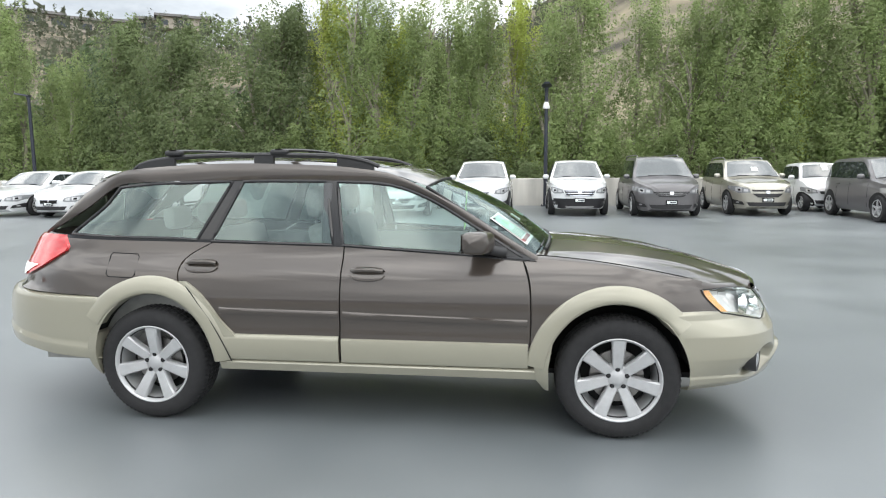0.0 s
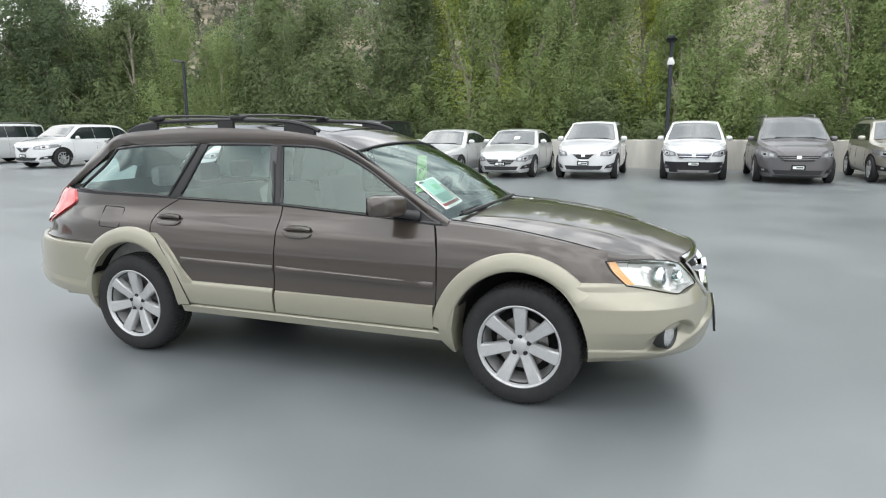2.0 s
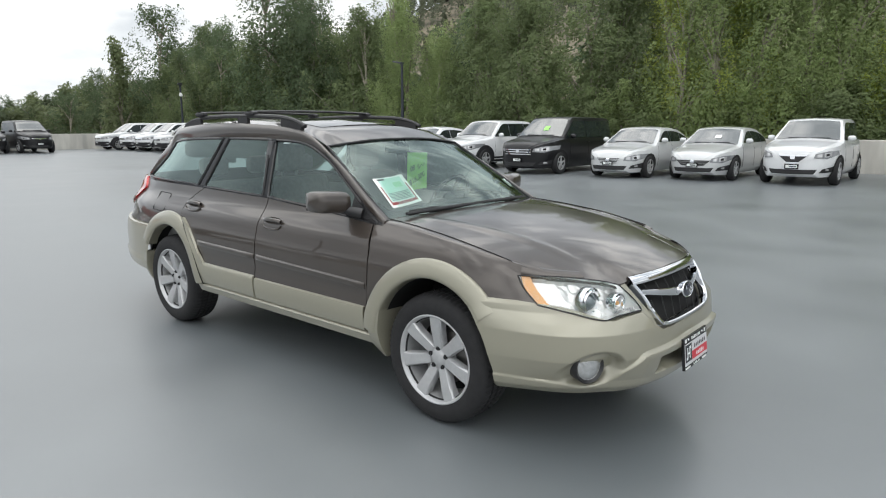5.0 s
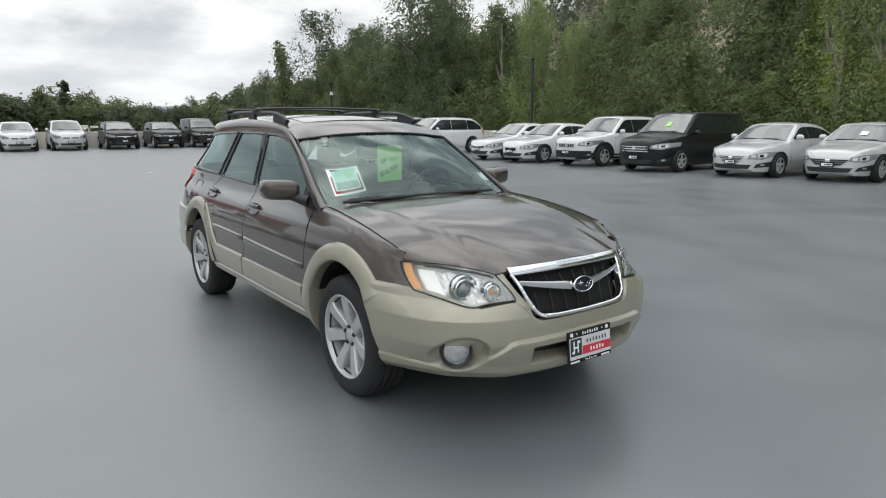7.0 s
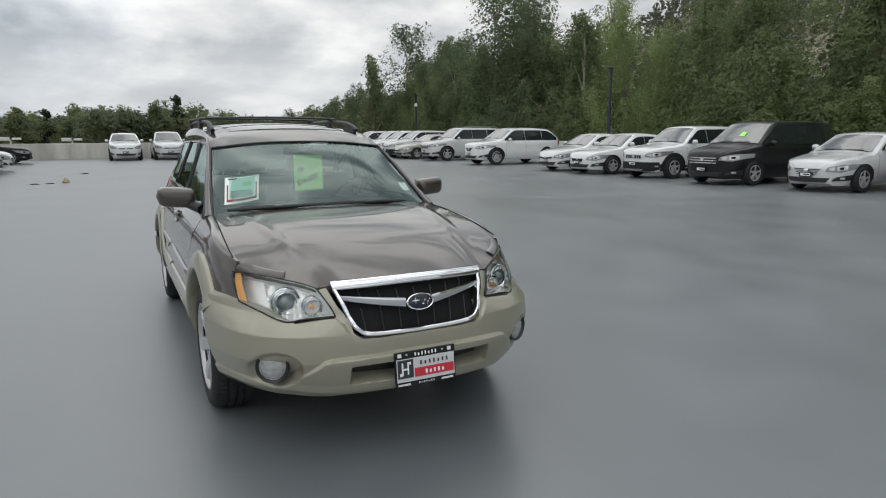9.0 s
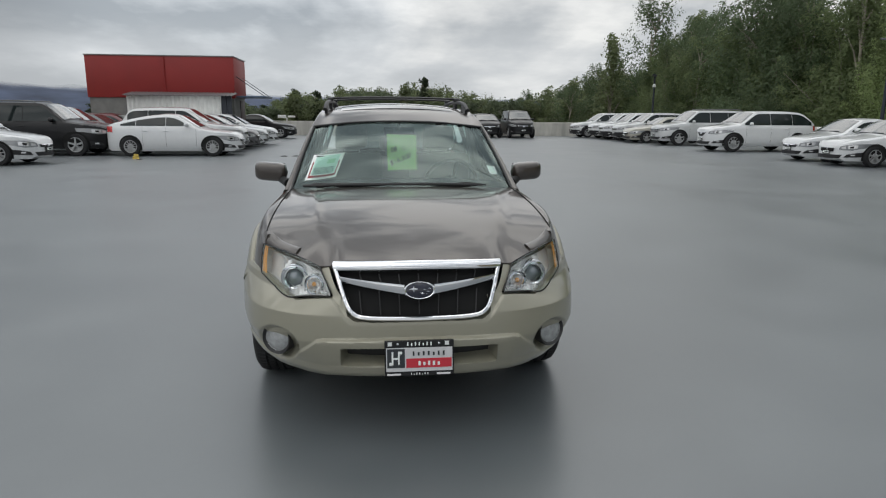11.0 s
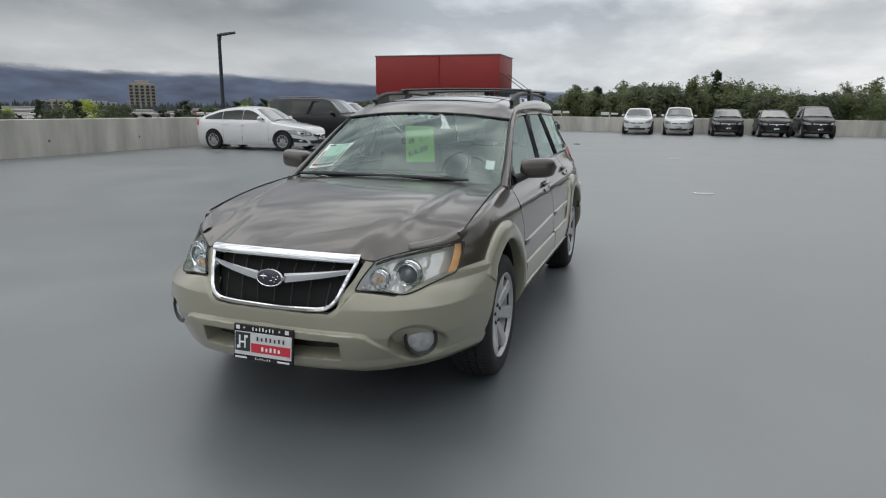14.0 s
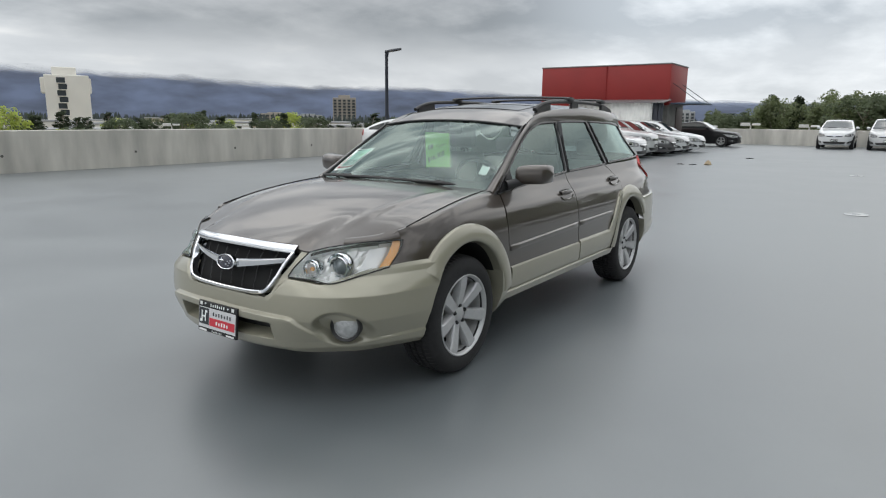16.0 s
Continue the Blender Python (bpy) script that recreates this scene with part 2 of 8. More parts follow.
M_CONCRETE = mat("cast_concrete", (0.50, 0.485, 0.44), 0.85, var=0.26, scale=1.3, bump=0.3, bscale=25)
# water stains run down the concrete
_n, _l = M_CONCRETE.node_tree.nodes, M_CONCRETE.node_tree.links
_tex = [q for q in _n if q.type == "TEX_NOISE"][0]
_map = _n.new("ShaderNodeMapping")
_map.inputs["Scale"].default_value = (1.3, 1.3, 0.28)
_l.new(_n["Texture Coordinate"].outputs["Object"], _map.inputs[0]); _l.new(_map.outputs[0], _tex.inputs["Vector"])
M_POLE = mat("dark_blue_black_paint", (0.02, 0.024, 0.035), 0.4)
M_WHITEPLASTIC = mat("white_plastic", (0.75, 0.75, 0.74), 0.4)
M_REDPANEL = mat("red_metal_cladding", (0.27, 0.018, 0.016), 0.5, var=0.08, scale=0.9)
M_GREYTRIM = mat("grey_metal_trim", (0.2, 0.2, 0.2), 0.45, 0.3)
M_WHITESHED = mat("white_corrugated_metal", (0.80, 0.80, 0.77), 0.5, var=0.07, scale=3)
M_LEAFPAPER = mat("green_card", (0.40, 0.95, 0.22), 0.7, var=0.03, scale=12)
M_PAPER = mat("white_paper", (0.84, 0.87, 0.85), 0.6)
M_PLATECARD = mat("printed_white_card", (0.62, 0.62, 0.63), 0.35, var=0.05, scale=30)
M_INK = mat("dark_ink", (0.03, 0.035, 0.04), 0.7)
M_TEAL = mat("pale_green_print", (0.45, 0.68, 0.60), 0.6)
M_PRINT = mat("mid_green_print", (0.30, 0.58, 0.38), 0.6)
M_MAROON = mat("maroon_print", (0.25, 0.04, 0.04), 0.6)
M_BADGE = mat("badge_blue", (0.004, 0.006, 0.022), 0.15, coat=1.0)
M_SIGNRED = mat("sign_red", (0.55, 0.03, 0.05), 0.4)
M_BARK = mat("bark", (0.30, 0.27, 0.22), 0.9, var=0.3, scale=6, bump=0.5, bscale=20)

# ---- shape helpers ----
def lerp_table(table, v):
    if v <= table[0][0]:
        return table[0][1]
    for (a, p), (b, q) in zip(table, table[1:]):
        if v <= b:
            k = (v - a) / (b - a)
            return p + (q - p) * k
    return table[-1][1]


def smooth_table(table, v):
    """Catmull-Rom through the rows of a table."""
    xs = [r[0] for r in table]
    if v <= xs[0]:
        return table[0][1]
    if v >= xs[-1]:
        return table[-1][1]
    i = max(k for k in range(len(xs) - 1) if xs[k] <= v)
    x0, x1, y0, y1 = xs[i], xs[i + 1], table[i][1], table[i + 1][1]
    m0 = (y1 - table[i - 1][1]) / (x1 - xs[i - 1]) if i else (y1 - y0) / (x1 - x0)
    m1 = (table[i + 2][1] - y0) / (xs[i + 2] - x0) if i + 2 < len(xs) else (y1 - y0) / (x1 - x0)
    h = x1 - x0
    t = (v - x0) / h
    return (2 * t**3 - 3 * t**2 + 1) * y0 + (t**3 - 2 * t**2 + t) * h * m0 + (-2 * t**3 + 3 * t**2) * y1 + (t**3 - t**2) * h * m1


def curve_pts(pts, n, smooth=True):
    """n + 1 points at even arc length along the line through pts."""
    pts = [Vector(p) for p in pts]
    if smooth and len(pts) > 2:
        dense = []
        for i in range(len(pts) - 1):
            p0, p1, p2, p3 = pts[max(i - 1, 0)], pts[i], pts[i + 1], pts[min(i + 2, len(pts) - 1)]
            for k in range(10):
                t = k / 10
                dense.append(0.5 * ((2 * p1) + (p2 - p0) * t + (2 * p0 - 5 * p1 + 4 * p2 - p3) * t * t + (3 * p1 - p0 - 3 * p2 + p3) * t**3))
        dense.append(pts[-1])
    else:
        dense = pts
    d = [0.0]
    for a, b in zip(dense, dense[1:]):
        d.append(d[-1] + (b - a).length)
    out, j = [], 0
    for i in range(n + 1):
        s = d[-1] * i / n
        while j < len(d) - 2 and d[j + 1] < s:
            j += 1
        k = (s - d[j]) / max(d[j + 1] - d[j], 1e-9)
        out.append(dense[j].lerp(dense[j + 1], min(max(k, 0), 1)))
    return out


def coons(bottom, top, left, right, nu, nv, smooth=True):
    """Rows of points spanned between four border lines; left and right run from bottom to top."""
    B, T, L, R = curve_pts(bottom, nu, smooth), curve_pts(top, nu, smooth), curve_pts(left, nv, smooth), curve_pts(right, nv, smooth)
    rows = []
    for j in range(nv + 1):
        v = j / nv
        row = []
        for i in range(nu + 1):
            u = i / nu
            p = B[i] * (1 - v) + T[i] * v + L[j] * (1 - u) + R[j] * u
            p = p - (B[0] * (1 - u) * (1 - v) + B[nu] * u * (1 - v) + T[0] * (1 - u) * v + T[nu] * u * v)
            row.append(p)
        rows.append(row)
    return rows


def add_grid(bm, rows, flip=False, close_u=False):
    vs = [[bm.verts.new(p) for p in row] for row in rows]
    for a, b in zip(vs, vs[1:]):
        n = len(a)
        for i in range(n if close_u else n - 1):
            k = (i + 1) % n
            f = (a[i], a[k], b[k], b[i])
            bm.faces.new(f[::-1] if flip else f)
    return vs


def add_box(bm, lo, hi, bevel=0.0):
    r = bmesh.ops.create_cube(bm, size=1)
    vs = r["verts"]
    c, s = (Vector(lo) + Vector(hi)) / 2, Vector(hi) - Vector(lo)
    for v in vs:
        v.co = Vector((v.co.x * s.x, v.co.y * s.y, v.co.z * s.z)) + c
    if bevel:
        es = list({e for v in vs for e in v.link_edges})
        bmesh.ops.bevel(bm, geom=es, offset=bevel, segments=2, affect="EDGES", profile=0.5)
    return vs


def add_tube(bm, pts, radius, n=8, flat=1.0, caps=True):
    """A tube along pts; radius may be a list; flat squeezes it in z."""
    pts = [Vector(p) for p in pts]
    rad = radius if isinstance(radius, (list, tuple)) else [radius] * len(pts)
    rings = []
    for i, p in enumerate(pts):
        d = (pts[min(i + 1, len(pts) - 1)] - pts[max(i - 1, 0)]).normalized()
        a = d.cross(Vector((0, 0, 1)))
        a = a.normalized() if a.length > 0.05 else d.cross(Vector((1, 0, 0))).normalized()
        b = d.cross(a).normalized()
        rings.append([bm.verts.new(p + rad[i] * (a * math.cos(2 * math.pi * k / n) + b * flat * math.sin(2 * math.pi * k / n))) for k in range(n)])
    for r, q in zip(rings, rings[1:]):
        for k in range(n):
            bm.faces.new((r[k], r[(k + 1) % n], q[(k + 1) % n], q[k]))
    if caps:
        bm.faces.new(rings[0][::-1])
        bm.faces.new(rings[-1])
    return rings


def add_lathe(bm, profile, n=48, axis="y"):
    """Turns (radius, along) pairs round an axis."""
    rows = []
    for r, h in profile:
        row = []
        for k in range(n):
            a = 2 * math.pi * k / n
            c, s = r * math.cos(a), r * math.sin(a)
            row.append((c, h, s) if axis == "y" else (h, c, s) if axis == "x" else (c, s, h))
        rows.append(row)
    return add_grid(bm, rows, close_u=True)


def finish(bm, weld=0.0):
    if weld:
        bmesh.ops.remove_doubles(bm, verts=bm.verts, dist=weld)
    bmesh.ops.recalc_face_normals(bm, faces=bm.faces)


def part(name, bm, material, parent=None, label="", smooth=40, weld=0.0, recalc=True):
    """Links a bmesh as one mesh object, under a thing or a part."""
    if recalc:
        finish(bm, weld)
    me = bpy.data.meshes.new(name)
    bm.to_mesh(me)
    bm.free()
    mats = material if isinstance(material, (list, tuple)) else [material]
    for m in mats:
        me.materials.append(m)
    if smooth:
        me.shade_smooth()
        me.set_sharp_from_angle(angle=radians(smooth))
    ob = new(name, me)
    if parent is not None:
        ob.parent = parent
    if label:
        ob["label"] = label
    return ob


def thing(name, label, category, group="", kind="", at=None):
    ob = new(name)
    ob.empty_display_size = 0.2
    if at is not None:
        ob.matrix_basis = at
    return tagged(ob, label, category, group, kind)


def mirror_rows(rows, side):
    return [[Vector((p[0], p[1] * side, p[2])) for p in row] for row in rows]

# ---- deck, parapets, ground ----
DECK_X0, DECK_X1, DECK_Y0, DECK_Y1 = -42.2, 34.0, -14.9, 20.6
GROUND_Z = -7.0

bm = bmesh.new()
add_box(bm, (DECK_X0 - 0.25, DECK_Y0 - 0.25, -0.5), (DECK_X1 + 0.25, DECK_Y1 + 0.25, 0.0))
floor = tagged(part("floor", bm, M_DECK, smooth=0), "grey coated roof deck of a car park with damp patches", "floor", kind="structure")

M_GROUND = mat("dry_ground", (0.16, 0.14, 0.09), 0.95, var=0.35, scale=0.02)
bm = bmesh.new()
add_grid(bm, [[(x, y, GROUND_Z) for x in (-3000, -500, -100, 100, 500, 3000)] for y in (-3000, -500, -100, 100, 500, 3000)])
ground = tagged(part("ground", bm, M_GROUND, smooth=0), "dry grass and asphalt ground around the car park", "ground", kind="structure")


def parapet(name, a, b, height, label):
    """A cast concrete upstand wall with a slightly rounded coping and shallow casting joints."""
    a, b = Vector((*a, 0)), Vector((*b, 0))
    d = (b - a).normalized()
    inward = Vector((-d.y, d.x, 0))
    bm = bmesh.new()
    n = max(2, int((b - a).length / 6.1))
    prof = [(0.0, 0.0), (0.0, height - 0.02), (0.02, height), (0.21, height), (0.23, height - 0.02), (0.23, -1.4)]
    rows = []
    for i in range(n + 1):
        for e in ((-0.006, 0.0), (0.006, 0.0)) if 0 < i < n else ((0, 0),):
            p = a + d * ((b - a).length * i / n + e[0])
            rows.append([p - inward * q + Vector((0, 0, z)) for q, z in prof])
    add_grid(bm, rows)
    return tagged(part(name, bm, M_CONCRETE, smooth=30), label, "wall", kind="structure")


parapet("wall_north", (DECK_X1, DECK_Y1), (DECK_X0, DECK_Y1), 1.03, "low pale concrete parapet wall behind the parked cars")
parapet("wall_west", (DECK_X0, DECK_Y1), (DECK_X0, DECK_Y0), 0.98, "low pale concrete parapet wall at the far end")
parapet("wall_south", (DECK_X0, DECK_Y0), (DECK_X1, DECK_Y0), 1.03, "low stained concrete parapet wall facing the town")
parapet("wall_east", (DECK_X1, DECK_Y0), (DECK_X1, DECK_Y1), 0.98, "low pale concrete parapet wall closing the deck")

# ---- the brown and beige station wagon ----
# chart of the body side: s runs along the car and round both ends to the centre line, z is height
XF, XR, LF, LR = 1.30, -1.20, 1.15, 1.3
NF = [(0.36, 2.70), (0.46, 3.2), (0.58, 3.2), (0.66, 2.45), (0.78, 2.27), (0.9, 2.2)]
NR = [(0.5, 3.6), (0.75, 3.7), (0.85, 3.9), (1.1, 3.9), (1.25, 3.2)]
HALF = [(0.15, 0.70), (0.22, 0.76), (0.30, 0.815), (0.38, 0.845), (0.47, 0.857), (0.56, 0.856), (0.66, 0.852), (0.76, 0.842), (0.84, 0.822),
        (0.89, 0.802), (0.93, 0.775), (0.965, 0.748), (1.03, 0.722), (1.39, 0.590), (1.45, 0.562)]
NOSE = [(0.15, 2.16), (0.24, 2.23), (0.30, 2.252), (0.36, 2.274), (0.45, 2.287), (0.52, 2.283), (0.60, 2.270), (0.69, 2.250), (0.78, 2.202), (0.84, 2.158), (0.9, 2.075), (1.0, 1.88)]
TAIL = [(0.2, -2.31), (0.32, -2.42), (0.42, -2.49), (0.55, -2.515), (0.66, -2.51), (0.74, -2.48), (0.78, -2.41), (0.9, -2.378), (1.0, -2.350), (1.06, -2.315), (1.10, -2.25), (1.4, -1.88), (1.45, -1.81)]


def half_w(z):
    return smooth_table(HALF, z)


def chart(s, z):
    b = half_w(z)
    if s > XF:
        a, th = smooth_table(NOSE, z) - XF, min((s - XF) / LF, 1) * math.pi / 2
        b += 0.010 * min(1, th / 0.6) * lerp_table([(0.2, 1), (0.62, 1), (0.72, 0)], z)
        return Vector((XF + a * max(math.sin(th), 0) ** (2 / lerp_table(NF, z)), b * max(math.cos(th), 0) ** (2 / lerp_table(NF, z)), z))
    if s < XR:
        a, th = XR - smooth_table(TAIL, z), min((XR - s) / LR, 1) * math.pi / 2
        return Vector((XR - a * max(math.sin(th), 0) ** (2 / lerp_table(NR, z)), b * max(math.cos(th), 0) ** (2 / lerp_table(NR, z)), z))
    return Vector((s, b, z))


def s_x(x, z):
    """Chart place of a point given by x."""
    if x > XF:
        a = smooth_table(NOSE, z) - XF
        return XF + LF * math.asin(min((x - XF) / a, 1) ** (lerp_table(NF, z) / 2)) / (math.pi / 2)
    if x < XR:
        a = XR - smooth_table(TAIL, z)
        return XR - LR * math.asin(min((XR - x) / a, 1) ** (lerp_table(NR, z) / 2)) / (math.pi / 2)
    return x


def s_y(y, z):
    """Chart place of a point of the nose given by its distance from the centre line."""
    return XF + LF * math.acos(min(y / half_w(z), 1) ** (lerp_table(NF, z) / 2)) / (math.pi / 2)


def s_ry(y, z):
    return XR - LR * math.acos(min(y / half_w(z), 1) ** (lerp_table(NR, z) / 2)) / (math.pi / 2)


def chart_off(s, z, off=0.0):
    p = chart(s, z)
    if off == 0.0:
        return p
    e = 0.012
    ds, dz = chart(s + e, z) - chart(s - e, z), chart(s, z + e) - chart(s, z - e)
    n = ds.cross(dz)
    n = n if n.length > 1e-9 else Vector((0, 1, 0))
    n.normalize()
    if n.y < -0.05 or (abs(n.y) <= 0.05 and n.x * (s - 0.0) < 0):
        n = -n
    return p + n * off


def X(*pts):
    """Chart points from (x, z) pairs."""
    return [(s_x(x, z), z) for x, z in pts]


def Y(*pts):
    """Chart points of the nose from (y, z) pairs."""
    return [(s_y(y, z), z) for y, z in pts]


def flat_pts(pts):
    return [(p[0], p[1], 0) for p in pts]


def panel_rows(bottom, top, left, right, nu, nv, off=0.0, smooth=True, shape=None):
    rows = coons(flat_pts(bottom), flat_pts(top), flat_pts(left), flat_pts(right), nu, nv, smooth)
    return [[chart_off(p.x, p.y, off + (shape(p.x, p.y) if shape else 0.0)) for p in row] for row in rows]


def skirted(rows, depth=0.014):
    """Folds the border of a panel inwards, so that it has an edge."""
    cx = 0.0

    def inn(p):
        return Vector((p.x * (1 - 0.4 * depth), p.y - math.copysign(depth, p.y) if abs(p.y) > depth else p.y, p.z))
    rows = [[inn(r[0])] + r + [inn(r[-1])] for r in rows]
    return [[inn(p) for p in rows[0]]] + rows + [[inn(p) for p in rows[-1]]]


wagon = thing("station_wagon", "brown station wagon with beige lower cladding on the open deck", "car")


def both(name, rows, material, parent=None, label="", skirt=0.014, smooth=45):
    """The panel on the right side and its mirror image on the left."""
    made = []
    for side in (-1, 1):
        bm = bmesh.new()
        add_grid(bm, mirror_rows(skirted(rows, skirt) if skirt else rows, side), flip=side < 0)
        made.append(part(name, bm, material, parent or wagon, label, smooth))
    return made


# front wing
ARCH_F, ARCH_R = (1.335, 0.335), (-1.335, 0.335)


def arc(c, r, a0, a1, n, rz=None):
    return [(c[0] + r * math.cos(radians(a0 + (a1 - a0) * i / n)), c[1] + (rz or r) * math.sin(radians(a0 + (a1 - a0) * i / n))) for i in range(n + 1)]


wing_b = X((0.868, 0.53), *arc(ARCH_F, 0.455, 152, 52, 8), (1.70, 0.708), (1.872, 0.692))
wing = panel_rows(wing_b, X((0.80, 0.972), (1.0, 0.965), (1.3, 0.94), (1.55, 0.898), (1.768, 0.822)),
                              X((0.868, 0.53), (0.872, 0.66), (0.865, 0.84), (0.835, 0.95), (0.80, 0.972)), X((1.872, 0.692), (1.806, 0.757), (1.768, 0.822)), 40, 16)
HOOD_Y = [(0.80, 0.690), (1.0, 0.700), (1.2, 0.712), (1.5, 0.726), (1.70, 0.728), (1.745, 0.722), (1.79, 0.704), (1.85, 0.672)]


def hood_e(x):
    """Height of the bonnet's side edge."""
    return 0.9164 - 0.1810 * (x - 1.5) - 0.1072 * (x - 1.5) ** 2


def hood_c(x):
    """Height of the bonnet's centre line."""
    return 0.9730 - 0.1390 * (x - 1.5) - 0.1258 * (x - 1.5) ** 2


top_row = wing[-1]
for t, up in ((0.3, 0.004), (0.65, 0.003), (1.0, 0.0)):
    wing.append([Vector((p.x, p.y + (smooth_table(HOOD_Y, p.x) + 0.004 - p.y) * t, p.z + (hood_e(p.x) - p.z) * t + up * (1 if t < 1 else 0))) for p in top_row])
both("front_wing", wing, M_BROWN)


def belt(x):
    return lerp_table([(-1.95, 1.075), (-1.1, 1.05), (-0.2, 1.03), (0.4, 0.995), (0.83, 0.962)], x)


# doors
def door_shape(s, z):
    return -0.006 * math.exp(-((z - 0.60) / 0.04) ** 2) + 0.004 * math.exp(-((z - 0.87) / 0.02) ** 2)


both("front_door", panel_rows([(-0.182, 0.40), (0.3, 0.40), (0.856, 0.40)], [(-0.182, belt(-0.18)), (0.2, belt(0.2)), (0.5, belt(0.5)), (0.83, belt(0.83))],
                  [(-0.182, 0.40), (-0.182, 0.7), (-0.182, belt(-0.18))], [(0.856, 0.40), (0.865, 0.66), (0.855, 0.84), (0.82, belt(0.83))], 24, 22, shape=door_shape), M_BROWN)
both("rear_door", panel_rows([(-0.85, 0.40), (-0.5, 0.40), (-0.19, 0.40)], [(-0.97, belt(-0.97)), (-0.6, belt(-0.6)), (-0.19, belt(-0.19))],
                 [(-0.85, 0.40), (-0.93, 0.57), (-1.085, 0.745), (-1.145, 0.83), (-1.13, 0.95), (-0.97, belt(-0.97))], [(-0.19, 0.40), (-0.19, 0.7), (-0.19, belt(-0.19))], 22, 22, shape=door_shape), M_BROWN)
# rear quarter, reaching round under the tail lamp
quarter_b = [(s_ry(0.45, 0.765), 0.765)] + X((-1.9, 0.745), (-1.66, 0.735), *arc(ARCH_R, 0.455, 125, 40, 7), (-0.94, 0.575))
both("quarter_panel", panel_rows(quarter_b, [(s_ry(0.50, 1.07), 1.07)] + X((-1.93, 1.073), (-1.5, 1.06), (-0.985, belt(-0.98))),
                                 [(s_ry(0.45, 0.765), 0.765), (s_ry(0.46, 0.9), 0.9), (s_ry(0.50, 1.07), 1.07)], X((-0.94, 0.575), (-1.095, 0.745), (-1.155, 0.83), (-1.14, 0.95), (-0.985, belt(-0.98))), 44, 16), M_BROWN)
# tailgate and rear window
bm = bmesh.new()
rows = coons([chart(s_ry(y, 0.77), 0.77) for y in (0.66, 0.4, 0.0)], [(-2.17, 0.53, 1.085), (-2.21, 0.36, 1.09), (-2.235, 0, 1.09)],
             [chart(s_ry(0.66, 0.77), 0.77), (-2.17, 0.53, 1.085)], [chart(s_ry(0.0, 0.77), 0.77), (-2.235, 0, 1.09)], 10, 8)
for sd in (-1, 1):
    add_grid(bm, mirror_rows(rows, sd))
rows = coons([(-2.17, 0.53, 1.085), (-2.21, 0.36, 1.09), (-2.235, 0, 1.09)], [(-1.87, 0.48, 1.37), (-1.90, 0.3, 1.415), (-1.92, 0, 1.425)], [(-2.17, 0.53, 1.085), (-1.87, 0.48, 1.37)], [(-2.235, 0, 1.09), (-1.92, 0, 1.425)], 8, 8)
part("tailgate", bm, M_BROWN, wagon, weld=0.002)
bm = bmesh.new()
for sd in (-1, 1):
    add_grid(bm, mirror_rows(rows, sd))
part("rear_window", bm, M_GLASS, wagon, weld=0.002)

# roof, roof side rails and pillars
ROOF_EDGE = [(0.27, 0.600, 1.366), (0.08, 0.585, 1.432), (-0.1, 0.575, 1.464), (-0.35, 0.566, 1.487), (-0.9, 0.56, 1.503), (-1.4, 0.553, 1.484), (-1.66, 0.54, 1.450), (-1.82, 0.51, 1.405)]
DLO_TOP = [(0.90, 0.962), (0.72, 1.052), (0.53, 1.164), (0.31, 1.294), (0.07, 1.379), (-0.26, 1.399), (-0.83, 1.404), (-1.35, 1.394), (-1.65, 1.366), (-1.80, 1.24), (-1.955, 1.075)]
inner = [chart(x, z) for x, z in DLO_TOP]
outer = [(0.905, 0.715, 0.985), (0.70, 0.69, 1.105), (0.50, 0.655, 1.228), (0.28, 0.62, 1.345)] + ROOF_EDGE[1:7] + [(-1.87, 0.49, 1.365), (-2.01, 0.52, 1.24), (-2.165, 0.545, 1.085)]
cant = coons(inner, outer, [inner[0], outer[0]], [inner[-1], outer[-1]], 60, 4)
for j, k in ((1, 0.006), (2, 0.009), (3, 0.006)):
    cant[j] = [p + Vector((0, k, k)) for p in cant[j]]
both("roof_side", cant, M_BROWN, skirt=0.01)
bm = bmesh.new()
edge = curve_pts(ROOF_EDGE, 40)
rows = []
for p in edge:
    rows.append([Vector((p.x + 0.042 * (1 - (k / 12) ** 2) * max(0, 1 - abs(p.x - 0.27) / 0.6) - 0.09 * (1 - (k / 12) ** 2) * max(0, (-1.45 - p.x) / 0.37), p.y * k / 12,
                         p.z + 0.040 * (1 - abs(k / 12) ** 2.2) - 0.010 * math.exp(-((abs(k) / 12 - 0.93) / 0.04) ** 2))) for k in range(-12, 13)])
add_grid(bm, rows)
part("roof", bm, M_BROWN, wagon)
# sliding roof panel, just proud of the roof
bm = bmesh.new()
rows = []
for i in range(13):
    x = 0.0 - 0.48 * i / 12
    zc = smooth_table([(-p[0], p[2]) for p in ROOF_EDGE], -x) + 0.040
    rows.append([(x + 0.03 * (1 - (k / 8) ** 2), 0.42 * k / 8, zc - 0.040 * abs(0.42 * k / 8 / 0.57) ** 2.2 + 0.004) for k in range(-8, 9)])
add_grid(bm, rows)
part("sunroof", bm, mat("sunroof_glass", (0.02, 0.018, 0.017), 0.05, coat=1.0), wagon, "dark glass sunroof")

